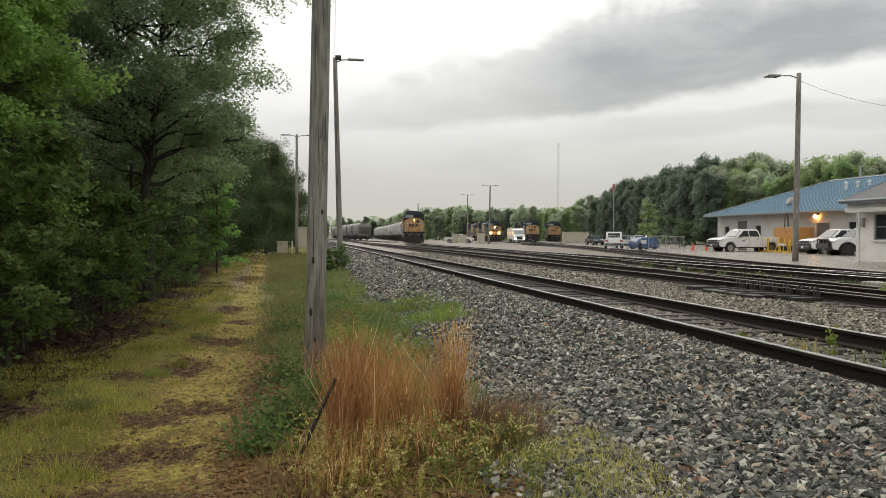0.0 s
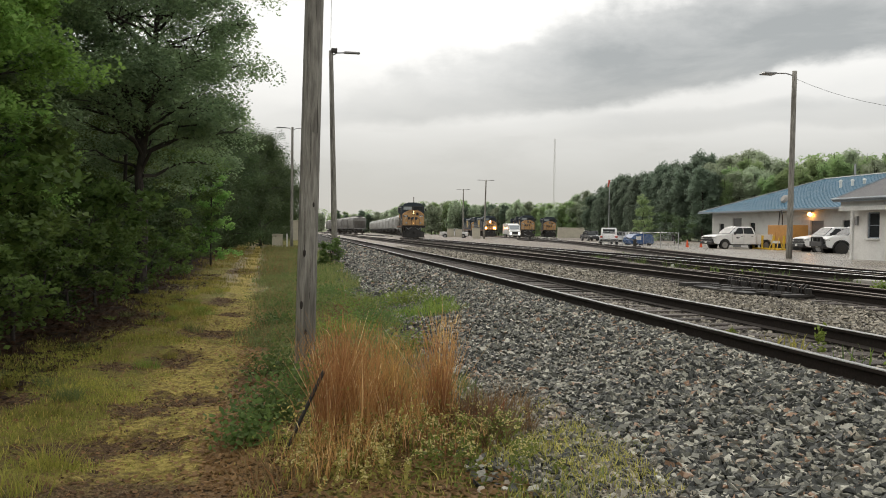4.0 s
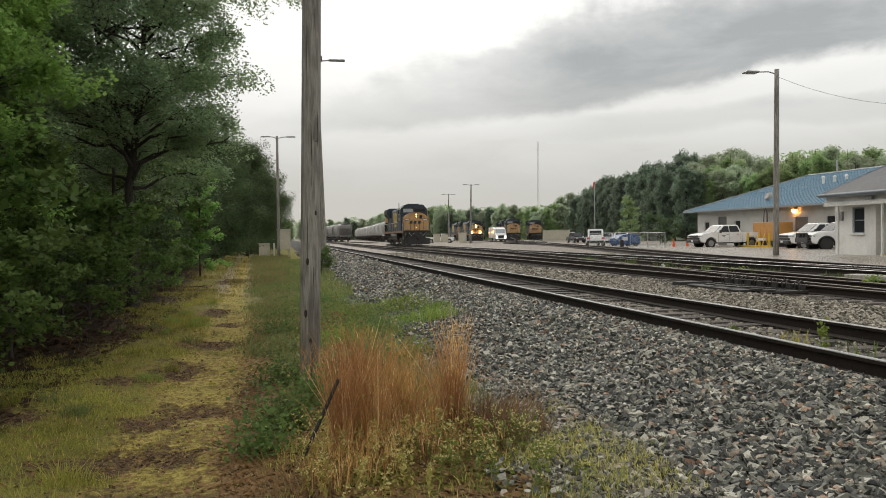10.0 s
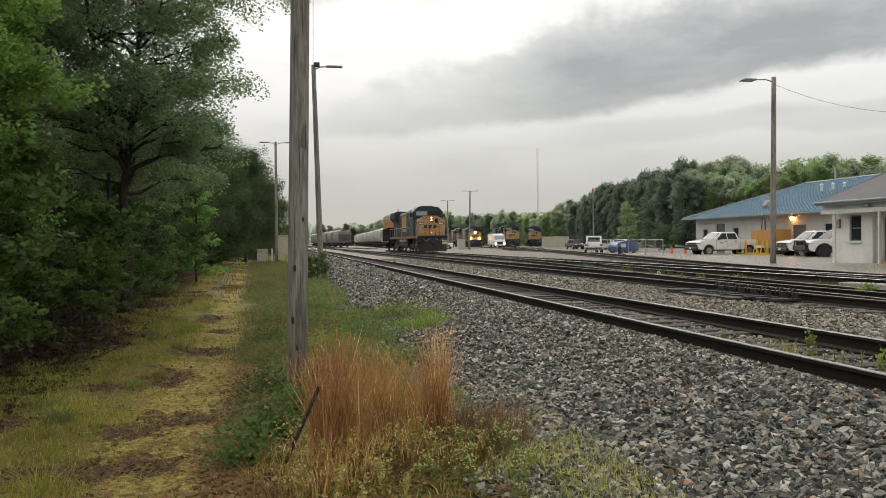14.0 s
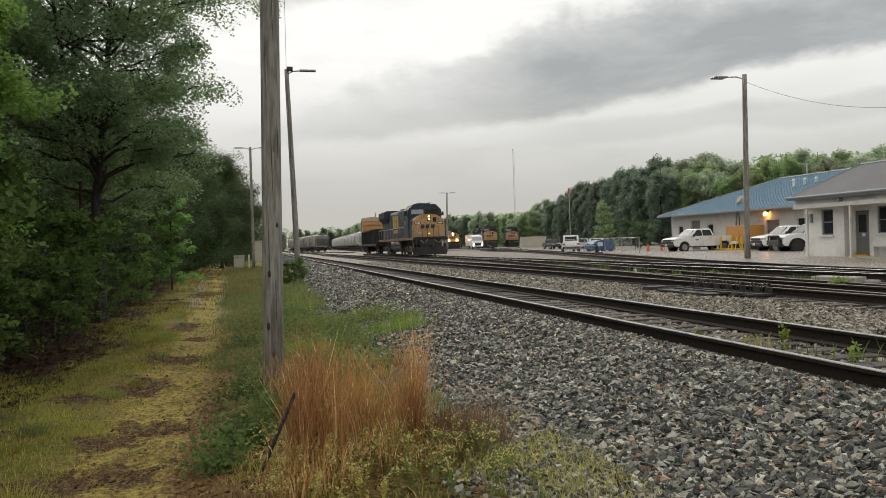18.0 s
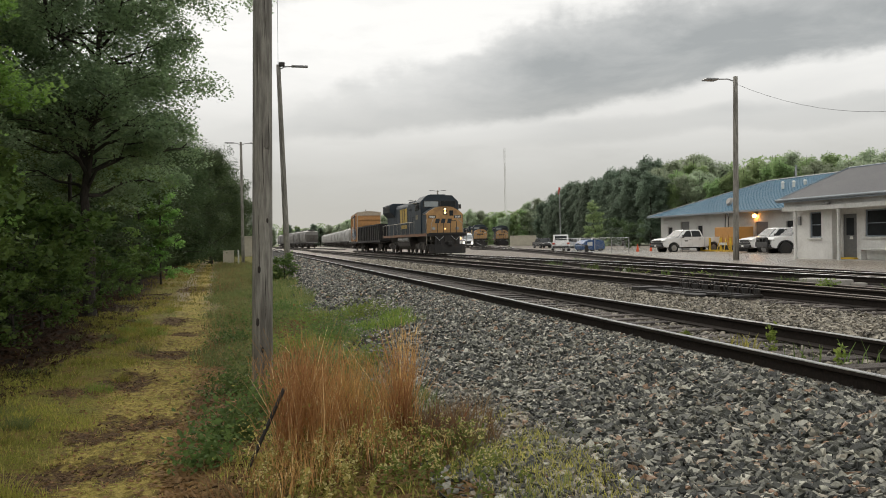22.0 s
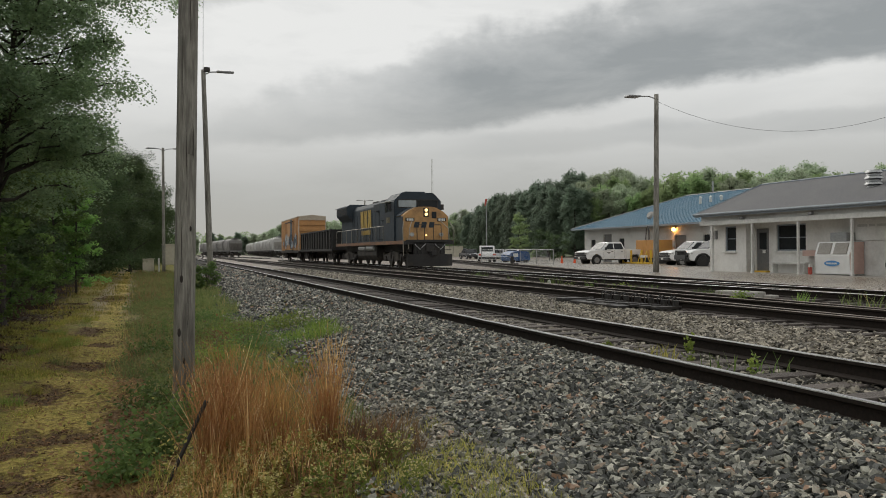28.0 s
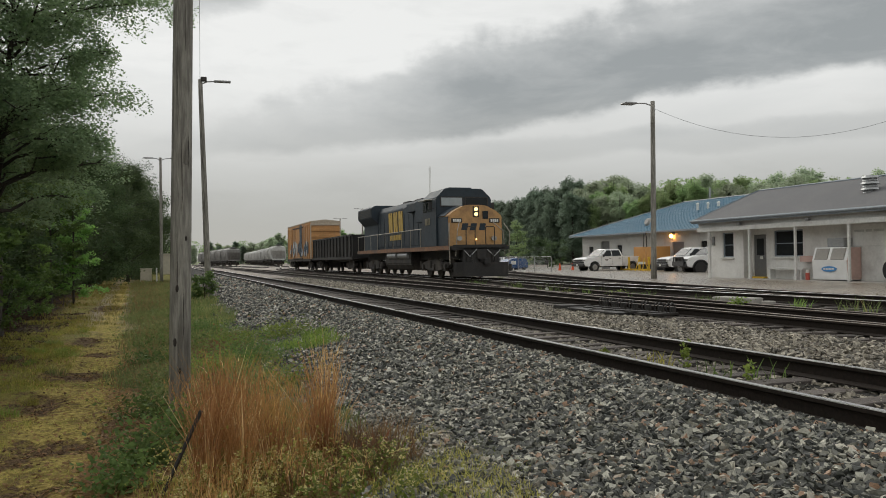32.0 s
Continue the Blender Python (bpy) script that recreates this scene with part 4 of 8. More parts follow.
    part("blower_housing", boxes(((1.15, 6.4, 3.6), (0.5, 1.5, 1.2)), bevel=0.04), M["loco_blue"], hood)
    part("air_intake", boxes(((-1.12, 8.3, 3.95), (0.4, 1.8, 0.5)), bevel=0.04), M["loco_blue"], hood)
    part("exhaust", boxes(((0, 12.2, 4.5), (1.0, 1.3, 0.18)), bevel=0.03), M["black"], hood)
    part("roof_hatch", boxes(((0, 9.0, 4.46), (1.3, 1.6, 0.12)), bevel=0.03), M["black"], hood)
    bm = bmesh.new()
    prism(bm, [(-1.05, 1.6), (-1.05, 3.35), (-1.5, 3.85), (-1.5, 4.5), (-1.2, 4.66), (1.2, 4.66), (1.5, 4.5), (1.5, 3.85), (1.05, 3.35), (1.05, 1.6)], "y", 17.2, 21.4, 0.03)
    rad = part("radiator", bm, M["loco_blue"], ob, "flared dark radiator section")
    for s in (-1, 1):
        part("grille", boxes(*[((s * 1.51, 19.3, 3.95 + 0.11 * k), (0.03, 3.7, 0.05)) for k in range(5)]), M["black"], rad)
    # fuel tank and air reservoirs
    part("fuel_tank", fresh(prism, [(-1.35, 1.35), (-1.35, 0.7), (-1.1, 0.35), (1.1, 0.35), (1.35, 0.7), (1.35, 1.35)], "y", 8.2, 14.2, 0.05), M["undergear"], ob, "dusty fuel tank")
    for s in (-1, 1):
        bm = bmesh.new()
        for k in range(2):
            rod(bm, (s * 1.3, 8.7 + 2.5 * k, 1.22), (s * 1.3, 10.8 + 2.5 * k, 1.22), 0.2, seg=12)
        part("air_reservoir", bm, M["galv"], ob, "pale grey air reservoir")
    # lights, number boards and marks
    # when lit bright, lenses are drawn wider to stand in for glare
    light = bmesh.new()
    for k in (0, 1):
        rod(light, (0.02, 1.2, 3.2 + 0.25 * k), (0.02, 1.27, 3.2 + 0.25 * k), 0.15 if lit == "bright" else 0.095, seg=14)
    part("headlight_box", boxes(((0.02, 1.26, 3.32), (0.34, 0.06, 0.56)), bevel=0.02), M["black"], ob)
    part("headlight", light, lamp, ob, "glowing twin headlight" if lit != "off" else "unlit twin headlight")
    part("nose_window", boxes(((0.52, 1.235, 3.16), (0.3, 0.03, 0.4)), bevel=0.01), M["glass"], ob)
    for s in (-1, 1):
        bm = bmesh.new()
        rod(bm, (s * 0.92, 1.05, 1.98), (s * 0.92, 1.2, 1.98), 0.19 if lit == "bright" else 0.13, seg=14)
        part("ditch_light", bm, M["lamp_far"] if lit == "bright" else M["lamp_off"], ob)
        board = part("number_board", boxes(((s * 1.0, 1.24, 2.88), (0.56, 0.05, 0.22)), bevel=0.01), M["black"], ob)
        bars(board, M["white_mark"], s * 1.0, 1.21, 2.88, (0.09, 0.07, 0.1, 0.08), 0.14, 0.025, "y")
    part("marker_light", fresh(rod, (0, 1.18, 1.95), (0, 1.25, 1.95), 0.04, seg=10), M["lamp"] if lit != "off" else M["lamp_off"], ob)
    nose_mark = bmesh.new()
    for x0 in (-0.58, -0.12, 0.36):
        prism(nose_mark, [(x0 - 0.19, 2.40), (x0 + 0.12, 2.40), (x0 + 0.19, 2.74), (x0 - 0.12, 2.74)], "y", 1.232, 1.25)
    part("nose_emblem", nose_mark, M["loco_blue"], ob, "dark emblem of plain strokes")
    for s in (-1, 1):
        side = bmesh.new()
        for yy in (11.5, 12.7, 13.9):
            prism(side, [(yy - 0.5, 2.65), (yy - 0.1, 2.65), (yy - 0.02, 3.05), (yy + 0.1, 2.65), (yy + 0.4, 2.65), (yy + 0.5, 3.95), (yy + 0.12, 3.95), (yy + 0.05, 3.5), (yy - 0.08, 3.95), (yy - 0.4, 3.95)], "x", s * 1.045 - 0.01, s * 1.045 + 0.01)
        bars(ob, M["emblem"], s * 1.045, 12.7, 2.35, (0.3, 0.22, 0.3, 0.26, 0.3, 0.2, 0.3, 0.24), 0.32, 0.1, "x")
        bars(ob, M["white_mark"], s * 1.03, 8.4, 3.75, (0.9, 1.1, 0.5), 0.07, 0.12, "x")
        part("side_emblem", side, M["emblem"], ob, "worn yellow emblem of plain shapes")
        bars(ob, M["loco_mark"], s * 1.54, 4.4, 2.95, (0.17, 0.12, 0.17, 0.15), 0.36, 0.08, "x")
        # handrails along the walkway and at the front steps
        rail_bm_ = bmesh.new()
        tube(rail_bm_, [(s * 1.48, 5.7, 2.62), (s * 1.48, 21.6, 2.62)], 0.022)
        for k in range(9):
            rod(rail_bm_, (s * 1.48, 5.9 + 1.95 * k, 1.6), (s * 1.48, 5.9 + 1.95 * k, 2.62), 0.018, seg=6)
        part("handrail", rail_bm_, M["handrail"], ob)
        front = bmesh.new()
        tube(front, [(s * 1.55, 0.75, 0.7), (s * 1.6, 0.7, 2.3), (s * 1.45, 1.1, 2.75)], 0.022)
        tube(front, [(s * 1.3, 0.62, 1.1), (s * 1.2, 0.6, 2.35), (s * 0.9, 1.15, 2.8)], 0.022)
        part("grab_iron", front, M["handrail"], ob, "pale grab iron")
    for s in (-1, 1):
        gate = bmesh.new()
        tube(gate, [(s * 0.28, 0.6, 1.6), (s * 0.28, 0.6, 2.5), (s * 0.33, 0.6, 2.55), (s * 0.7, 0.6, 2.55), (s * 0.75, 0.6, 2.5), (s * 0.75, 0.6, 1.6)], 0.024)
        part("front_handrail", gate, M["black"], ob)
    for s in (-1, 1):
        hoses = bmesh.new()
        tube(hoses, [(s * 0.28 + 0.36 * s * math.sin(a), 0.4, 1.42 - 0.34 * math.sin(a * 1.0)) for a in np.linspace(0, math.pi, 9) * 0.5] + [(s * 0.95, 0.4, 1.4)], 0.022)
        part("air_hose", hoses, M["galv"], ob)
    coupler(ob, -0.05, 1)
    coupler(ob, L + 0.05, -1)
    axles = bogie(ob, 4.5, (-1.9, 0, 1.9), 0.53) + bogie(ob, L - 4.5, (-1.9, 0, 1.9), 0.53)
    return ob, axles


def gondola(m, label="sooty black gondola wagon with ribbed sides"):
    L = 18.4
    ob = thing("gondola_wagon", label, "freight wagon", m)
    bm = bmesh.new()
    for s in (-1, 1):
        box(bm, (s * 1.45, L / 2, 2.05), (0.06, L - 1.0, 1.7))
    box(bm, (0, L / 2, 1.2), (2.9, L - 1.0, 0.1))
    part("body", bm, M["gondola"], ob)
    for y in (0.53, L - 0.53):
        part("end_wall", boxes(((0, y, 2.05), (2.9, 0.06, 1.7))), M["gondola"], ob)
    for s in (-1, 1):
        part("top_chord", boxes(((s * 1.48, L / 2, 2.86), (0.14, L - 1.0, 0.14))), M["gondola"], ob)
        part("side_sill", boxes(((s * 1.48, L / 2, 1.15), (0.14, L - 0.8, 0.22))), M["gondola"], ob)
        rib_me = mesh_of("rib", boxes(((0, 0, 0), (0.12, 0.14, 1.66))), M["gondola"])
        for k in range(13):
            r = new("rib", rib_me)
            r.parent, r.location = ob, (s * 1.53, 1.0 + k * (L - 2.0) / 12, 2.05)
        for k in range(4):
            part("ladder_rung", fresh(rod, (s * 1.56, 0.62, 1.3 + 0.4 * k), (s * 1.56, 1.0, 1.3 + 0.4 * k), 0.02, seg=6), M["gondola"], ob)
    part("centre_sill", boxes(((0, L / 2, 1.0), (0.6, L - 0.6, 0.35))), M["black"], ob)
    coupler(ob, 0.0, 1)
    coupler(ob, L, -1)
    return ob, bogie(ob, 2.4, (-0.9, 0.9), 0.46) + bogie(ob, L - 2.4, (-0.9, 0.9), 0.46)


def boxcar(m):
    L = 16.6
    ob = thing("boxcar", "faded yellow boxcar with graffiti on its side", "freight wagon", m)
    body = part("body", boxes(((0, L / 2, 2.95), (2.96, L - 1.0, 3.6)), bevel=0.03), M["boxcar"], ob)
    part("roof", fresh(prism, [(-1.5, 4.73), (-1.5, 4.82), (0, 4.98), (1.5, 4.82), (1.5, 4.73)], "y", 0.45, L - 0.45), M["boxcar_roof"], ob, "pale weathered roof")
    for y, d in ((0.47, -1), (L - 0.47, 1)):
        bm = boxes(*[((0, y + d * 0.03, 1.5 + 0.62 * k), (2.8, 0.07, 0.3)) for k in range(5)], bevel=0.025)
        part("end_corrugation", bm, M["boxcar"], ob)
        part("corner_post", boxes(((-1.44, y, 2.85), (0.1, 0.1, 3.4)), ((1.44, y, 2.85), (0.1, 0.1, 3.4)), ((0, y - d * 0.02, 4.56), (2.9, 0.08, 0.32))), M["boxcar_roof"], ob, "paler end edges")
    for s in (-1, 1):
        part("door", boxes(((s * 1.5, L / 2, 2.8), (0.06, 3.0, 3.1)), bevel=0.01), M["boxcar"], ob)
        part("door_track", boxes(((s * 1.53, L / 2, 1.2), (0.1, 6.5, 0.1)), ((s * 1.53, L / 2, 4.42), (0.1, 6.5, 0.1))), M["black"], ob)
        for k in range(14):
            y = 1.0 + k * (L - 2.0) / 13
            if abs(y - L / 2) > 1.6:
                part("rib", boxes(((s * 1.5, y, 2.85), (0.05, 0.1, 3.3))), M["boxcar"], ob)
        part("side_sill", boxes(((s * 1.46, L / 2, 1.06), (0.1, L - 1.0, 0.24))), M["undergear"], ob)
        # sprayed lettering as plain shapes
        g = np.random.default_rng(3)
        for mat, cnt in ((M["graffiti_pale"], 30), (M["graffiti_dark"], 22)):
            for k in range(cnt):
                hgt = g.uniform(0.4, 1.3)
                turn = Matrix.Rotation(g.uniform(-0.7, 0.7), 4, "X")
                c = (s * (1.535 + 0.02 * (cnt == 22) + 0.0006 * k), g.uniform(1.2, 14.5), 1.35 + hgt * 0.5 + g.uniform(0, 0.7))
                part("graffiti", fresh(box, c, (0.01, g.uniform(0.12, 0.55), hgt), 0, turn), mat, body)
        bm = boxes(((s * 1.535, 6.2, 3.0), (0.012, 1.5, 3.3)))
        part("dark_panel", bm, M["graffiti_dark"], body)
    part("centre_sill", boxes(((0, L / 2, 0.98), (0.6, L - 0.4, 0.35))), M["black"], ob)
    coupler(ob, 0.0, 1)
    coupler(ob, L, -1)
    return ob, bogie(ob, 2.4, (-0.9, 0.9), 0.46) + bogie(ob, L - 2.4, (-0.9, 0.9), 0.46)


def hopper(m, mat, label, group=""):
    """A covered hopper: bulging sides between ribs, sloped ends, roof walk and outlet bays."""
    L = 17.2
    ob = thing("hopper_wagon", label, "freight wagon", m, group)
    bm = bmesh.new()
    prism(bm, [(-1.3, 1.5), (-1.55, 2.3), (-1.58, 3.4), (-1.35, 4.1), (-0.7, 4.45), (0.7, 4.45), (1.35, 4.1), (1.58, 3.4), (1.55, 2.3), (1.3, 1.5)], "y", 1.6, L - 1.6, 0.03)
    part("body", bm, mat, ob)
    for y0, y1 in ((0.5, 1.6), (L - 0.5, L - 1.6)):
        bm = bmesh.new()
        v = [bm.verts.new(p) for p in ((-1.5, y0, 3.3), (1.5, y0, 3.3), (1.35, y0, 4.05), (-1.35, y0, 4.05), (-1.5, y1, 1.6), (1.5, y1, 1.6), (1.35, y1, 4.2), (-1.35, y1, 4.2))]
        for f in ((0, 1, 2, 3), (4, 5, 1, 0), (3, 2, 6, 7), (0, 3, 7, 4), (1, 5, 6, 2), (4, 7, 6, 5)):
            bm.faces.new([v[i] for i in f])
        bmesh.ops.recalc_face_normals(bm, faces=bm.faces[:])
        part("end_slope", bm, mat, ob)
        part("end_frame", boxes(*[((s * 1.45, y0, 2.4), (0.1, 0.1, 2.0)) for s in (-1, 1)], ((0, y0, 1.35), (3.0, 0.2, 0.25))), mat, ob)
    for k in range(5):
        y = 1.6 + k * (L - 3.2) / 4
        for s in (-1, 1):
            part("rib", boxes(((s * 1.6, y, 2.9), (0.08, 0.14, 2.4))), mat, ob)
    part("roof_walk", boxes(((0, L / 2, 4.56), (0.9, L - 1.4, 0.06)), ((0, L / 2, 4.5), (0.5, L - 2, 0.1))), M["steel"], ob, "grey roof walk")
    for k in range(3):
        bm = bmesh.new()
        y = L / 2 + (k - 1) * 3.6
        prism(bm, [(y - 1.6, 1.55), (y + 1.6, 1.55), (y + 0.4, 0.55), (y - 0.4, 0.55)], "x", -0.9, 0.9)
        part("outlet_bay", bm, M["undergear"], ob)
    part("side_sill", boxes(((-1.5, L / 2, 1.35), (0.12, L - 0.8, 0.28)), ((1.5, L / 2, 1.35), (0.12, L - 0.8, 0.28)), ((0, L / 2, 1.0), (0.6, L - 0.4, 0.3))), M["black"], ob)
    coupler(ob, 0.0, 1)
    coupler(ob, L, -1)
    return ob, bogie(ob, 2.2, (-0.9, 0.9), 0.46) + bogie(ob, L - 2.2, (-0.9, 0.9), 0.46)


def on_track(x0, y):
    """The pose of a wagon whose front end stands at y on the line at x0."""
    a, b = line_x(x0, y + 2.5), line_x(x0, y + 14.0)
    slope = (b - a) / 11.5
    return pose(a - 2.5 * slope, y, RAIL_TOP + (T3_LIFT if x0 == T3 else 0), 0, 0, -math.degrees(math.atan(slope)))


FRONT0 = 116.8


def rolled(t):
    """How far the train has come at t seconds, slowing a little."""
    return 2.78 * t - 0.0092 * t * t


consist = []
at = 0.0
moving, axles = locomotive("dark blue and yellow diesel locomotive with lit headlights", "dim", on_track(T3, FRONT0))
consist.append((moving, axles, 0.0, 0.53))
at = 22.9
consist.append((*gondola(on_track(T3, FRONT0 + at)), at, 0.46))
at += 19.0
consist.append((*boxcar(on_track(T3, FRONT0 + at)), at, 0.46))
pale = hopper(on_track(T3, 183.0), M["hopper"], "light grey covered hopper wagon standing in a row", "standing pale hopper wagons")[0]
for k in range(1, 9):
    copy_thing(pale, on_track(T3, 183.0 + 17.8 * k))

first = hopper(on_track(SIDING, 206.0), M["hopper_dark"], "dingy grey covered hopper wagon standing on the second track", "standing hopper wagons")[0]
for k in range(1, 6):
    copy_thing(first, on_track(SIDING, 206.0 + 17.8 * k))

locomotive("parked yellow and blue locomotive with bright headlights", "bright", pose(42.0, 176.0, RAIL_TOP - 0.2, 0, 0, -5), "parked locomotives")
parked = locomotive("parked dark blue and yellow diesel locomotive", "off", pose(48.6, 169.5, RAIL_TOP - 0.1, 0, 0, -11.5), "parked locomotives")[0]
for px, py, a in ((57.0, 181.0, -14.5), (53.4, 192.5, -11.5), (44.2, 199.5, -5)):
    copy_thing(parked, pose(px, py, RAIL_TOP - 0.15, 0, 0, a))


# ---- poles, lamps and wires ----
def wooden_pole(x, y, height, r0, r1, lean, label, arms=(), group=""):
    z = float(ground_z(x, y))
    ob = thing("light_pole" if arms else "utility_pole", label, "pole", pose(x, y, z), group)
    bm = bmesh.new()
    pts = [(lean[0] * s * height, lean[1] * s * height, s * height) for s in np.linspace(-0.03, 1, 9)]
    tube(bm, pts, [r0 + (r1 - r0) * k / 8 for k in range(9)], 20)
    part("shaft", bm, M["pole"], ob, smooth=True)
    tip = Vector(pts[-1])
    for d, reach in arms:
        bm = bmesh.new()
        base = tip - Vector((0, 0, 0.25))
        tube(bm, [base, base + Vector((d[0] * reach * 0.4, d[1] * reach * 0.4, 0.16)), base + Vector((d[0] * reach, d[1] * reach, 0.2))], 0.03)
        arm = part("lamp_arm", bm, M["steel"], ob)
        bm = bmesh.new()
        end = base + Vector((d[0] * (reach + 0.25), d[1] * (reach + 0.25), 0.2))
        box(bm, end, (0.56 * abs(d[0]) + 0.22, 0.56 * abs(d[1]) + 0.22, 0.10), 0.04)
        part("lamp_head", bm, M["steel"], arm, "grey lamp head")
    return ob


near_pole = wooden_pole(0.15, 9.25, 11.0, 0.114, 0.088, (0.019, 0.0), "weathered grey wooden utility pole beside the footpath")
for x, z, wd, h in ((0.0, 2.62, 0.007, 0.85), (0.065, 2.9, 0.006, 0.5), (-0.04, 1.7, 0.006, 0.7), (0.03, 1.15, 0.007, 0.55), (-0.055, 3.6, 0.005, 0.9), (0.02, 4.3, 0.005, 0.8)):
    r = 0.113 - 0.0024 * z
    bm = fresh(prism, [(-wd, -h / 2), (0.3 * wd, -0.2 * h), (-0.2 * wd, 0.1 * h), (0.0, h / 2), (wd, 0.15 * h), (0.9 * wd, -0.3 * h)], "y", -0.004, 0.004)
    crack = part("crack", bm, M["bark"], near_pole, "dark split in the weathered wood")
    crack.location = (0.019 * z + x, -math.sqrt(r * r - x * x) - 0.0005, z)
sliver = part("sliver", fresh(prism, [(-0.024, -0.13), (0.022, -0.15), (0.026, 0.1), (0.004, 0.16), (-0.02, 0.09)], "y", -0.008, 0.006, 0.002), M["pole"], near_pole, "lifted sliver of grey wood")
sliver.location = (0.019 * 2.88 + 0.035, -0.103, 2.88)
for x, z, s_ in ((-0.035, 1.42, 0.026), (0.05, 1.95, 0.018), (-0.05, 0.85, 0.03), (0.0, 0.55, 0.022)):
    bm = bmesh.new()
    bmesh.ops.create_icosphere(bm, subdivisions=2, radius=1.0, matrix=Matrix.Diagonal((s_ * 0.7, s_ * 0.3, s_ * 1.6, 1)))
    knot = part("knot", bm, M["bark"], near_pole, "dark knot in the wood")
    knot.location = (0.019 * z + x, -math.sqrt(0.0121 - x * x), z)
second = wooden_pole(1.89, 40.0, 10.15, 0.15, 0.10, (-0.027, 0.0), "leaning wooden pole with a floodlight and lamp arm", [((1, 0), 0.75)])
part("floodlight", boxes(((-0.12, -0.1, 10.15), (0.28, 0.22, 0.2)), bevel=0.03), M["black"], second)
part("insulator", boxes(((-0.3, 0, 9.6), (0.06, 0.1, 0.1)), bevel=0.02), M["black"], second)
wooden_pole(-0.35, 72.0, 10.4, 0.14, 0.1, (0.0, 0.0), "wooden light pole at the edge of the woods", [((-1, 0), 0.7), ((1, 0), 0.9)])
lot_pole = wooden_pole(23.7, 36.6, 9.15, 0.15, 0.11, (0.012, 0.0), "wooden light pole at the car park's edge", [((-0.83, 0.55), 0.95)])
wooden_pole(31.3, 136.0, 10.0, 0.16, 0.11, (0.02, 0.0), "distant wooden yard light pole", [((-1, 0), 0.8), ((1, 0), 0.8)], "yard light poles")
wooden_pole(33.5, 165.0, 10.0, 0.15, 0.1, (0.0, 0.0), "distant wooden yard light pole", [((-1, 0), 0.8), ((1, 0), 0.8)], "yard light poles")
wooden_pole(27.0, 190.0, 9.0, 0.14, 0.1, (-0.02, 0.0), "distant bare wooden pole in the yard", (), "yard light poles")
wire = thing("overhead_wire", "sagging overhead wire between pole and shed", "wire")
bm = bmesh.new()
a, b = Vector((23.8, 36.6, 9.25)), Vector((37.0, 24.0, 12.0))
tube(bm, [a.lerp(b, s) - Vector((0, 0, 13.0 * s * (1 - s))) for s in np.linspace(0, 1, 25)], 0.008, 5)
part("strand", bm, M["wire"], wire)
drop = thing("overhead_wire", "thin overhead wire between two wooden poles", "wire")
bm = bmesh.new()
a, b = Vector((1.60, 39.9, 9.95)), Vector((0.44, 9.25, 10.85))
tube(bm, [a.lerp(b, s) - Vector((0, 0, 1.2 * s * (1 - s))) for s in np.linspace(0, 1, 25)], 0.008, 5)
part("strand", bm, M["wire"], drop)

tower = thing("radio_mast", "tall thin guyed radio mast beyond the trees", "mast", pose(600 * math.sin(radians(17.71)), 600 * math.cos(radians(17.71)), 0))
bm = bmesh.new()
for k in range(3):
    c, s = 0.6 * math.cos(2.094 * k), 0.6 * math.sin(2.094 * k)
    tube(bm, [(c, s, 0), (c, s, 69)], 0.10, 4)
for k in range(24):
    a0, a1 = 2.094 * (k % 3), 2.094 * ((k + 1) % 3)
    rod(bm, (0.6 * math.cos(a0), 0.6 * math.sin(a0), 2.8 * k), (0.6 * math.cos(a1), 0.6 * math.sin(a1), 2.8 * k + 2.8), 0.06, seg=4)
part("lattice", bm, M["mast"], tower)

sock = thing("windsock_pole", "thin pole with a limp red windsock", "windsock", pose(34.6, 88.0, park_z(34.6, 88.0)))
part("shaft", fresh(rod, (0, 0, 0), (0, 0, 7.2), 0.05, 0.035), M["galv"], sock)
part("sock", fresh(rod, (0.0, 0, 7.2), (-0.16, 0, 6.45), 0.13, 0.06, seg=10), M["red"], sock, "faded red cloth sock")


# ---- buildings ----
def wall_with_openings(x, y0, y1, z0, z1, thick, openings, mat, parent, name="wall"):
    """A wall in the plane x, its outer face towards smaller x, cut by openings of (ya, yb, za, zb)."""
    bm = bmesh.new()
    cuts = sorted({y0, y1, *[o[0] for o in openings], *[o[1] for o in openings]})
    for a, b in zip(cuts, cuts[1:]):
        mine = [o for o in openings if o[0] <= a and o[1] >= b]
        lo = z0
        for o in sorted(mine, key=lambda o: o[2]):
            if o[2] > lo:
                box(bm, (x + thick / 2, (a + b) / 2, (lo + o[2]) / 2), (thick, b - a, o[2] - lo))
            lo = o[3]
        if lo < z1:
            box(bm, (x + thick / 2, (a + b) / 2, (lo + z1) / 2), (thick, b - a, z1 - lo))
    bmesh.ops.remove_doubles(bm, verts=bm.verts[:], dist=1e-4)
    return part(name, bm, mat, parent)


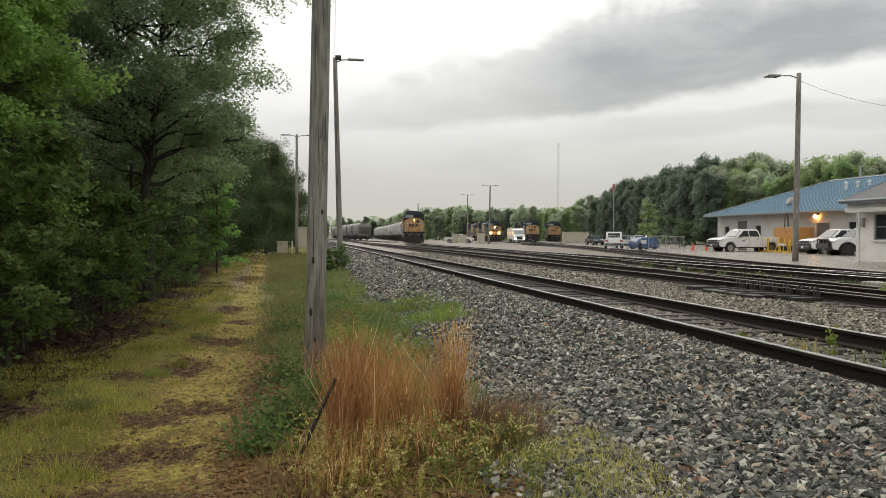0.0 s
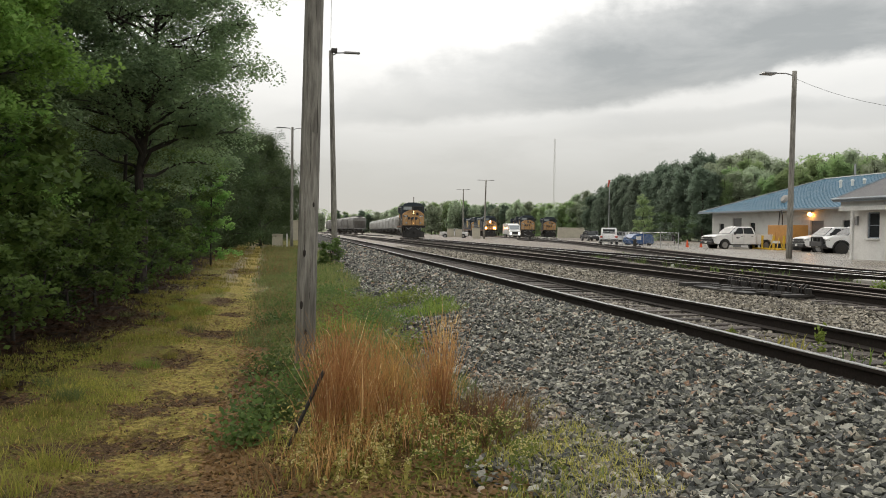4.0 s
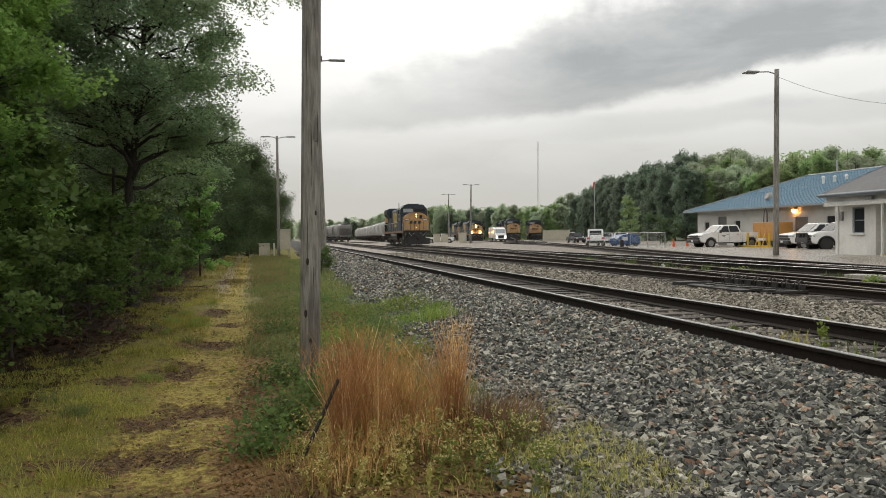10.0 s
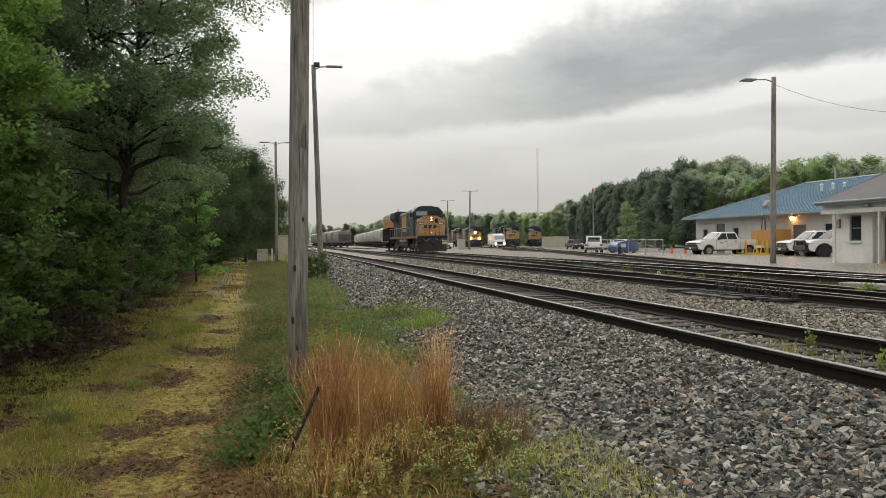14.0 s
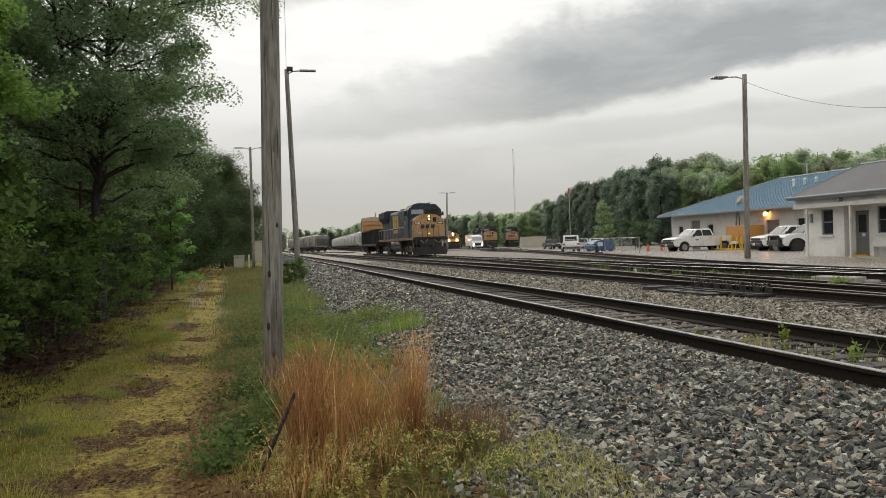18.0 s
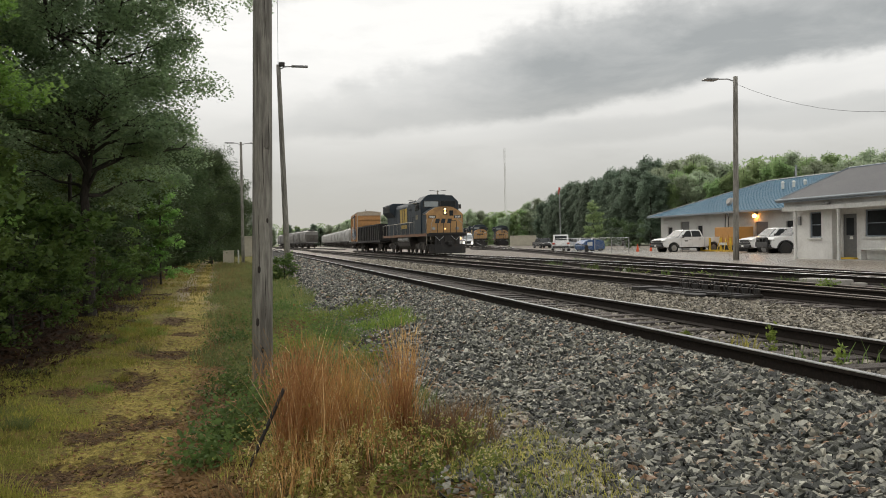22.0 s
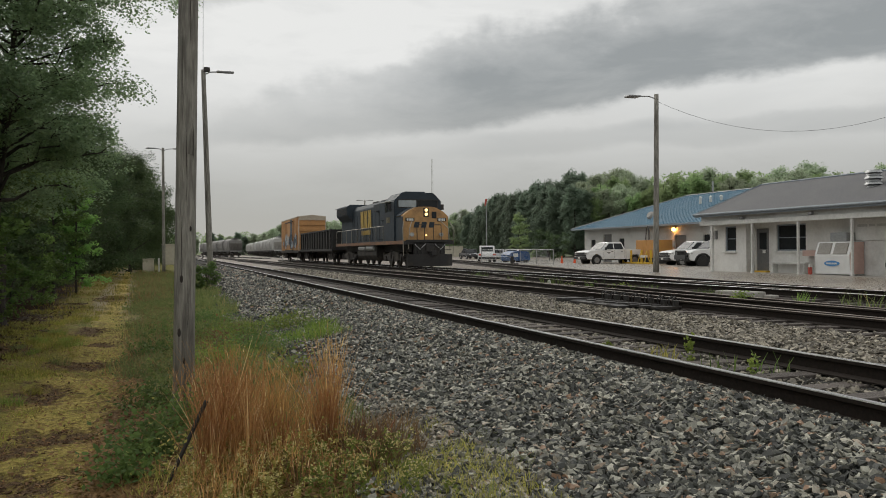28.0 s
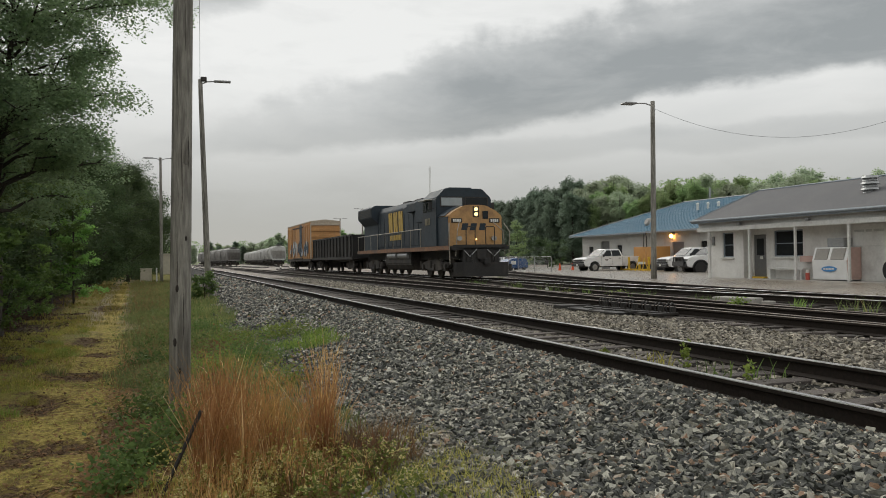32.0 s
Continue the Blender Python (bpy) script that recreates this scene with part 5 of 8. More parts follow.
def window(parent, x, ya, yb, za, zb, label="dark window with a pale frame", sill=True):
    root = part("window", boxes(((x + 0.1, (ya + yb) / 2, za + 0.03), (0.08, yb - ya, 0.06)), ((x + 0.1, (ya + yb) / 2, zb - 0.03), (0.08, yb - ya, 0.06)),
                                ((x + 0.1, ya + 0.03, (za + zb) / 2), (0.08, 0.06, zb - za - 0.12)), ((x + 0.1, yb - 0.03, (za + zb) / 2), (0.08, 0.06, zb - za - 0.12)),
                                ((x + 0.1, (ya + yb) / 2, (za + zb) / 2), (0.05, yb - ya - 0.12, 0.04))), M["fascia"], parent, label)
    part("pane", boxes(((x + 0.12, (ya + yb) / 2, (za + zb) / 2), (0.012, yb - ya - 0.1, zb - za - 0.1))), M["glass"], root)
    if sill:
        part("sill", boxes(((x - 0.03, (ya + yb) / 2, za - 0.05), (0.14, yb - ya + 0.12, 0.08)), bevel=0.01), M["trim"], root)
    return root


def shed():
    """The low yard office: stucco wing, recessed porch on white posts and a shallow shingled roof."""
    ob = thing("yard_office", "low off-white yard office with a porch and grey shingle roof", "building")
    z0 = 0.47
    ztop = 3.05
    # wing with one window, then the set-back wall with door and wide window
    wx, px = 26.98, 27.48
    wall_with_openings(wx, 33.75, 36.6, z0, ztop, 0.2, [(34.5, 35.35, z0 + 1.05, z0 + 2.3)], M["wall_white"], ob, "wing_wall")
    window(ob, wx, 34.5, 35.35, z0 + 1.05, z0 + 2.3)
    part("return_wall", boxes(((wx + 0.44, 33.83, (z0 + ztop) / 2), (0.48, 0.16, ztop - z0))), M["wall_white"], ob)
    part("end_wall", boxes(((30.8, 36.5, (z0 + ztop) / 2), (7.2, 0.2, ztop - z0)), ((30.8, 10.1, (z0 + ztop) / 2), (7.2, 0.2, ztop - z0)), ((34.3, 23.3, (z0 + ztop) / 2), (0.2, 26.2, ztop - z0))), M["wall_white"], ob)
    wall_with_openings(px, 10.0, 33.75, z0, ztop, 0.2, [(32.72, 33.62, z0 + 0.06, z0 + 2.15), (30.3, 32.2, z0 + 1.06, z0 + 2.3), (20.0, 22.0, z0 + 1.0, z0 + 2.2)], M["wall_white"], ob, "porch_wall")
    window(ob, px, 30.3, 32.2, z0 + 1.06, z0 + 2.3, "wide dark window in the porch")
    window(ob, px, 20.0, 22.0, z0 + 1.0, z0 + 2.2)
    door = part("door", boxes(((px + 0.06, 33.17, z0 + 1.1), (0.06, 0.88, 2.06)), bevel=0.01), M["door"], ob, "grey door with a dark upper pane")
    part("pane", boxes(((px + 0.025, 33.17, z0 + 1.55), (0.012, 0.5, 0.8))), M["glass"], door)
    part("notice", boxes(((px + 0.022, 33.1, z0 + 1.02), (0.012, 0.2, 0.14))), M["white_mark"], door)
    part("handle", fresh(rod, (px - 0.01, 32.82, z0 + 1.0), (px - 0.01, 32.82, z0 + 1.15), 0.02), M["steel"], door)
    part("threshold", boxes(((px - 0.1, 33.17, z0 + 0.05), (0.26, 1.0, 0.1)), bevel=0.01), M["safety_yellow"], ob, "yellow-painted threshold")
    part("porch_slab", boxes(((26.85, 23.3, z0 - 0.11), (1.7, 27.2, 0.26)), bevel=0.02), M["concrete"], ob)
    for k in range(9):
        y = 35.65 - 3.03 * k
        post = part("porch_post", boxes(((26.42, y, (z0 + 2.86) / 2), (0.095, 0.095, 2.86 - z0)), bevel=0.012), M["trim"], ob, "white porch post")
        part("post_base", boxes(((26.42, y, z0 + 0.07), (0.13, 0.13, 0.1)), bevel=0.01), M["trim"], post)
    part("porch_beam", boxes(((26.42, 23.3, 2.95), (0.16, 26.6, 0.2))), M["trim"], ob, "white porch beam")
    part("frieze", boxes(((26.5, 23.3, 3.24), (0.1, 26.6, 0.4))), M["wall"], ob)
    part("porch_ceiling", boxes(((27.0, 23.3, 3.09), (0.9, 26.2, 0.05))), M["trim"], ob)
    # gabled roof
    ze, zr = 3.44, 5.08
    e0, e1, y0, y1, rx = 26.2, 34.9, 36.8, 9.6, 30.5
    bm = bmesh.new()
    pts = [bm.verts.new(v) for v in ((e0, y0, ze), (e0, y1, ze), (e1, y1, ze), (e1, y0, ze), (rx, y0, zr), (rx, y1, zr))]
    for f in ((0, 1, 5, 4), (1, 2, 5), (2, 3, 4, 5), (3, 0, 4), (0, 3, 2, 1)):
        bm.faces.new([pts[i] for i in f])
    bmesh.ops.recalc_face_normals(bm, faces=bm.faces[:])
    roof = part("roof", bm, M["shingle"], ob, "weathered dark grey shingle roof")
    part("fascia", boxes(((e0 - 0.02, (y0 + y1) / 2, 3.37), (0.06, y0 - y1, 0.18))), M["fascia"], ob, "blue-grey fascia board")
    part("gutter", fresh(rod, (e0 - 0.09, y1, 3.41), (e0 - 0.09, y0, 3.41), 0.06, seg=8), M["fascia"], ob)
    rake = bmesh.new()
    tube(rake, [(e0, y0 + 0.02, ze), (rx, y0 + 0.02, zr + 0.02), (rx, y1, zr + 0.02)], 0.05)
    part("rake_trim", rake, M["fascia"], ob)
    bm = bmesh.new()
    for k, r in enumerate((0.30, 0.38, 0.32, 0.38, 0.32, 0.36)):
        rod(bm, (28.45, 27.4, 4.2 + 0.125 * k), (28.45, 27.4, 4.31 + 0.125 * k), r, r * 0.8, seg=14)
    part("roof_vent", bm, M["galv"], roof, "ribbed metal roof vent")
    for y in (33.2, 28.7):
        part("soffit_lamp", boxes(((26.3, y, 3.14), (0.16, 0.22, 0.12)), bevel=0.03), M["steel"], ob)
    part("bench", boxes(((27.2, 31.0, z0 + 0.5), (0.36, 2.3, 0.07)), ((27.2, 32.0, z0 + 0.24), (0.3, 0.08, 0.46)), ((27.2, 30.0, z0 + 0.24), (0.3, 0.08, 0.46)), bevel=0.01), M["trim"], ob, "pale porch bench")
    part("sign_board", boxes(((px - 0.04, 26.4, z0 + 1.92), (0.06, 1.9, 0.9)), bevel=0.01), M["wall_white"], ob, "pale notice board")
    bars(ob, M["wall"], px - 0.08, 26.5, z0 + 2.1, (0.5, 0.3, 0.5), 0.1, 0.1, "x")
    part("meter_box", boxes(((wx - 0.05, 36.35, z0 + 1.9), (0.1, 0.16, 0.45)), bevel=0.02), M["steel"], ob)
    part("meter_box", boxes(((wx - 0.05, 36.02, z0 + 1.9), (0.1, 0.14, 0.45)), bevel=0.02), M["steel"], ob)
    part("timber_ledge", boxes(((27.3, 29.5, z0 + 0.95), (0.3, 1.3, 0.26))), M["pink"], ob, "faded timber ledge")


shed()


def ice_freezer():
    ob = thing("ice_freezer", "white sloped-front ice freezer with pink sides and blue badge", "freezer", pose(27.08, 27.95, 0.49))
    bm = bmesh.new()
    prism(bm, [(-0.34, 0.04), (-0.40, 0.85), (-0.20, 1.42), (0.36, 1.42), (0.36, 0.04)], "y", -0.97, 0.97, 0.02)
    part("body", bm, M["white_paint"], ob)
    part("side_panel", fresh(prism, [(-0.33, 0.06), (-0.39, 0.84), (-0.19, 1.40), (0.35, 1.40), (0.35, 0.06)], "y", -1.0, -0.972), M["pink"], ob, "faded pink side panel")
    for y in (-0.45, 0.45):
        part("hatch", fresh(box, (-0.318, y, 1.13), (0.04, 0.72, 0.5), 0.012, Matrix.Rotation(radians(19.3), 4, "Y")), M["concrete"], ob, "pale hatch")
    bm = bmesh.new()
    bmesh.ops.create_cone(bm, cap_ends=True, segments=28, radius1=0.42, radius2=0.42, depth=0.02, matrix=Matrix.Translation((-0.385, 0, 0.5)) @ Matrix.Rotation(radians(94), 4, "Y") @ Matrix.Diagonal((0.28, 1, 1, 1)))
    badge = part("badge", bm, M["ice_blue"], ob, "blue oval badge")
    bars(badge, M["white_mark"], -0.405, 0, 0.5, (0.13, 0.1, 0.15, 0.09), 0.07, 0.035, "x")
    part("compressor", boxes(((0.1, -0.1, 1.62), (0.45, 0.9, 0.38)), bevel=0.03), M["galv"], ob)


ice_freezer()
ext = thing("fire_extinguisher", "faded red and white cylinder beside a porch post", "cylinder", pose(26.75, 29.25, 0.49))
part("body", fresh(rod, (0, 0, 0), (0, 0, 0.32), 0.09, 0.085, seg=14), M["red"], ext)
part("cap", fresh(rod, (0, 0, 0.32), (0, 0, 0.46), 0.075, 0.05, seg=12), M["white_mark"], ext)
# a plain rubber disc for a dark round object of unsure kind
tyre = thing("hose_reel", "dark round rubber disc at the porch wall", "hose reel", pose(27.2, 25.1, 0.92, 0, 82, 0))
bm = bmesh.new()
rod(bm, (0, 0, -0.13), (0, 0, 0.13), 0.45, seg=24)
part("disc", bm, M["rubber"], tyre)


def workshop():
    """The long block building under a blue metal roof."""
    ob = thing("workshop_building", "long grey block workshop with a blue metal roof", "building")
    z0, ztop, x = 0.25, 3.75, 41.0
    doors = [(74.2, 75.1, z0 + 1.0, z0 + 2.4), (71.0, 72.6, z0, z0 + 2.9), (68.65, 69.6, z0 + 0.6, z0 + 2.45), (63.8, 64.8, z0, z0 + 2.1), (58.8, 60.5, z0 + 1.0, z0 + 2.55), (55.4, 56.5, z0 + 1.4, z0 + 2.55), (49.0, 50.0, z0 + 1.4, z0 + 2.6)]
    wall_with_openings(x, 30.0, 76.5, z0, ztop, 0.25, doors, M["wall"], ob, "wall")
    part("end_wall", boxes(((52.0, 76.38, (z0 + ztop) / 2), (21.6, 0.24, ztop - z0)), ((52.0, 30.12, (z0 + ztop) / 2), (21.6, 0.24, ztop - z0)), ((63.0, 53.2, (z0 + ztop) / 2), (0.25, 46.6, ztop - z0))), M["wall"], ob)
    for ya, yb, za, zb in doors:
        if za == z0:
            part("door", boxes(((x + 0.15, (ya + yb) / 2, (za + zb) / 2), (0.06, yb - ya, zb - za)), bevel=0.01), M["door"], ob, "dark steel door")
        else:
            shut = yb - ya > 1.5
            pane_ = part("window", boxes(((x + 0.15, (ya + yb) / 2, (za + zb) / 2), (0.05, yb - ya, zb - za))), M["door"] if shut else M["glass"], ob, "shuttered grey opening" if shut else "small dark window")
            part("sill", boxes(((x - 0.02, (ya + yb) / 2, za - 0.05), (0.12, yb - ya + 0.2, 0.1))), M["concrete"], pane_)
    e0, e1, ya, yb, ze, zr = 39.9, 64.1, 77.2, 29.0, 3.78, 7.15
    rx, ra = 51.0, 73.0
    bm = bmesh.new()
    p = [bm.verts.new(v) for v in ((e0, ya, ze), (e0, yb, ze), (e1, yb, ze), (e1, ya, ze), (rx, ra, zr), (rx, yb, zr))]
    for f in ((0, 1, 5, 4), (1, 2, 5), (2, 3, 4, 5), (3, 0, 4), (0, 3, 2, 1)):
        bm.faces.new([p[i] for i in f])
    bmesh.ops.recalc_face_normals(bm, faces=bm.faces[:])
    roof = part("roof", bm, M["blue_roof"], ob, "blue standing-seam metal roof")
    seam = bmesh.new()
    for k in range(80):
        y = yb + 0.4 + 0.6 * k
        top_s = 1.0 if y < ra else max(0.0, (ya - y) / (ya - ra))
        if top_s > 0.03:
            rod(seam, (e0, y, ze + 0.015), (e0 + (rx - e0) * top_s, y, ze + (zr - ze) * top_s + 0.015), 0.022, seg=4)
    part("seam", seam, M["blue_roof"], roof)
    ridge = bmesh.new()
    tube(ridge, [(e0, ya, ze + 0.03), (rx, ra, zr + 0.03), (rx, yb, zr + 0.03)], 0.07)
    part("ridge_cap", ridge, M["galv"], roof, "pale ridge flashing")
    part("gutter", boxes(((e0 - 0.05, (ya + yb) / 2, ze - 0.06), (0.14, ya - yb, 0.14))), M["fascia"], ob)
    for k in range(3):
        bm = bmesh.new()
        rod(bm, (46.6 + 0.35 * k, 64.6 - 1.05 * k, 5.5), (46.6 + 0.35 * k, 64.6 - 1.05 * k, 6.35), 0.12, seg=10)
        rod(bm, (46.6 + 0.35 * k, 64.6 - 1.05 * k, 6.35), (46.6 + 0.35 * k, 64.6 - 1.05 * k, 6.5), 0.19, 0.06, seg=10)
        part("vent_pipe", bm, M["white_mark"], roof, "capped white vent pipe")
    part("dish", fresh(rod, (42.2, 66.0, 4.75), (42.0, 66.0, 4.85), 0.42, 0.3, seg=16), M["concrete"], roof, "small pale dish")
    part("flue", fresh(rod, (51.0, 68.7, 7.0), (51.0, 68.7, 8.3), 0.09, seg=10), M["galv"], roof)
    lampb = part("wall_lamp", boxes(((40.9, 60.3, 3.5), (0.22, 0.34, 0.16)), bevel=0.03), M["steel"], ob)
    bm = bmesh.new()
    bmesh.ops.create_icosphere(bm, subdivisions=2, radius=0.17, matrix=Matrix.Translation((40.78, 60.3, 3.32)))
    part("bulb", bm, M["sodium"], lampb, "glowing orange bulb")


workshop()


# ---- vehicles: the front points to -y, z = 0 on the ground ----
def wheel(parent, x, y, r, wd=0.26, rim=None):
    t = part("wheel", fresh(rod, (x - wd / 2, y, r), (x + wd / 2, y, r), r, seg=24), M["rubber"], parent, "black tyre")
    s = 1 if x > 0 else -1
    bm = bmesh.new()
    rod(bm, (x + s * (wd / 2 - 0.02), y, r), (x + s * (wd / 2 + 0.015), y, r), r * 0.62, seg=16)
    rod(bm, (x + s * (wd / 2), y, r), (x + s * (wd / 2 + 0.04), y, r), r * 0.2, seg=10)
    part("rim", bm, rim or M["rim"], t)


def arch(cy, r, low, k=9):
    """The points of a wheel arch's edge, from front to back."""
    return [(cy - r, low)] + [(cy - r * math.cos(math.pi * q / k), max(low, 0.40 + r * math.sin(math.pi * q / k))) for q in range(1, k)] + [(cy + r, low)]


def pane(bm, corners, push):
    """A four-cornered pane with some thickness."""
    bm.faces.new([bm.verts.new(q) for q in corners])
    r_ = bmesh.ops.extrude_face_region(bm, geom=bm.faces[:])
    bmesh.ops.translate(bm, verts=[g for g in r_["geom"] if isinstance(g, bmesh.types.BMVert)], vec=push)
    bmesh.ops.recalc_face_normals(bm, faces=bm.faces[:])
    return bm


def pickup(m, label, heavy=False, paint="white_paint", beacon=False):
    """A crew-cab pickup with bed, grille, lamps, windows, mirrors and wheels."""
    W, r = 0.99, 0.44 if heavy else 0.40
    ra, low = r + 0.10, 0.46
    ob = thing("pickup_truck", label, "pickup truck", m, "parked vehicles")
    p = M[paint]
    nose = [(0.02, low + 0.1)] + [(0.3, low)] + arch(1.0, ra, low) + [(3.86, low), (3.86, 1.28), (1.62, 1.28), (1.2, 1.26), (0.35, 1.17), (0.08, 1.08), (0.0, 0.9)]
    body = part("body", fresh(prism, nose, "x", -W, W, 0.025), p, ob)
    # the hood's raised middle
    part("hood", fresh(prism, [(0.12, 1.08), (0.4, 1.20), (1.2, 1.295), (1.55, 1.30), (1.55, 1.2)], "x", -0.7, 0.7, 0.03), p, body)
    bm = bmesh.new()
    lo = [(-0.95, 1.42), (0.95, 1.42), (0.95, 3.84), (-0.95, 3.84)]
    hi = [(-0.73, 2.2), (0.73, 2.2), (0.73, 3.62), (-0.73, 3.62)]
    a = [bm.verts.new((x, y, 1.26)) for x, y in lo]
    b = [bm.verts.new((x, y, 1.90)) for x, y in hi]
    bm.faces.new(b)
    for i in range(4):
        bm.faces.new((a[i], a[(i + 1) % 4], b[(i + 1) % 4], b[i]))
    bm.faces.new(a[::-1])
    bmesh.ops.recalc_face_normals(bm, faces=bm.faces[:])
    bmesh.ops.bevel(bm, geom=bm.edges[:], offset=0.06, segments=3, affect="EDGES")
    cab = part("cab", bm, p, ob)
    part("windshield", pane(bmesh.new(), ((-0.85, 1.50, 1.30), (0.85, 1.50, 1.30), (0.70, 2.12, 1.82), (-0.70, 2.12, 1.82)), (0, -0.045, 0.03)), M["glass"], cab, "tinted windshield")
    part("rear_window", pane(bmesh.new(), ((-0.7, 3.78, 1.36), (0.7, 3.78, 1.36), (0.62, 3.66, 1.80), (-0.62, 3.66, 1.80)), (0, 0.05, 0.0)), M["glass"], cab)
    for s in (-1, 1):
        for ya, yb, yc, yd in ((1.78, 2.66, 2.66, 2.28), (2.75, 3.62, 3.50, 2.75)):
            part("side_window", pane(bmesh.new(), [(s * xx, yy, zz) for xx, yy, zz in ((0.935, ya, 1.32), (0.935, yb, 1.32), (0.775, yc, 1.79), (0.775, yd, 1.79))], (s * 0.03, 0, 0.008)), M["glass"], cab)
        part("mirror", boxes(((s * 1.12, 1.78, 1.36), (0.2, 0.1, 0.24)), bevel=0.03), M["plastic"], ob)
        part("headlight", boxes(((s * 0.80, 0.05, 0.98), (0.34, 0.14, 0.13)), ((s * 0.9, 0.16, 0.98), (0.18, 0.2, 0.12)), bevel=0.02), M["lamp_off"], ob)
        part("tail_lamp", boxes(((s * 0.92, 5.87, 1.0), (0.14, 0.06, 0.4)), bevel=0.015), M["red"], ob)
        bed = [(3.9, low)] + arch(4.75, ra, low) + [(5.88, low + 0.1), (5.88, 1.28), (3.9, 1.28)]
        part("bed_side", fresh(prism, bed, "x", min(s * W, s * (W - 0.12)), max(s * W, s * (W - 0.12)), 0.02), p, ob)
        for yw in (1.0, 4.75):
            wheel(ob, s * (0.84 if not heavy else 0.88), yw, r, 0.34 if heavy else 0.27, M["black"] if heavy else None)
            if heavy:
                rim_arch = [(yy, zz) for yy, zz in arch(yw, ra + 0.07, low)] + [(yy, zz) for yy, zz in arch(yw, ra - 0.01, low)][::-1]
                part("fender_flare", fresh(prism, rim_arch, "x", min(s * 0.96, s * 1.05), max(s * 0.96, s * 1.05)), M["plastic"], ob, "black fender flare")
        part("door_seam", boxes(*[((s * (W + 0.001), yy, 0.9), (0.006, 0.012, 0.72)) for yy in (1.66, 2.7, 3.72)]), M["plastic"], ob)
        part("door_handle", boxes(((s * (W + 0.01), 2.5, 1.12), (0.03, 0.18, 0.04)), ((s * (W + 0.01), 3.45, 1.12), (0.03, 0.18, 0.04))), M["plastic"], ob)
        part("door_mark", boxes(((s * (W + 0.002), 2.15, 1.02), (0.006, 0.32, 0.05)), ((s * (W + 0.002), 2.15, 0.94), (0.006, 0.22, 0.03))), M["plastic"], ob)
    part("bed_floor", boxes(((0, 4.88, 0.80), (1.76, 1.9, 0.08)), ((0, 3.95, 1.0), (1.74, 0.06, 0.5))), M["plastic"], ob)
    part("tailgate", boxes(((0, 5.86, 0.98), (1.7, 0.07, 0.6)), bevel=0.02), p, ob)
    part("grille", boxes(((0, 0.0, 0.98), (1.24, 0.10, 0.16)), ((0, -0.01, 0.80), (1.72, 0.10, 0.16)), bevel=0.02), M["plastic"], ob, "black grille")
    part("front_bumper", boxes(((0, -0.03, 0.58), (1.9, 0.22, 0.22)), bevel=0.05), M["plastic"] if heavy else M["plastic"], ob, "dark bumper")
    part("rear_bumper", boxes(((0, 5.95, 0.6), (1.8, 0.16, 0.2)), bevel=0.04), M["plastic"], ob, "dark bumper")
    part("number_plate", boxes(((0.0, -0.16, 0.6), (0.3, 0.02, 0.14))), M["white_mark"], ob)
    part("chassis", boxes(((0, 2.9, 0.5), (1.0, 5.2, 0.24))), M["black"], ob)
    if heavy:
        guard_ = part("brush_guard", boxes(((0, -0.2, 1.16), (1.5, 0.09, 0.09)), ((0, -0.2, 0.72), (1.8, 0.12, 0.32)), *[((s * q, -0.2, 0.95), (0.08, 0.09, 0.45)) for s in (-1, 1) for q in (0.25, 0.72)], bevel=0.02), M["plastic"], ob, "black brush guard")
        part("grille_mesh", boxes(((0, -0.1, 0.96), (1.4, 0.06, 0.42))), M["black"], guard_)
    if beacon:
        part("beacon", boxes(((0, 2.6, 1.94), (0.9, 0.2, 0.08)), bevel=0.02), M["lamp_off"], ob)
    return ob


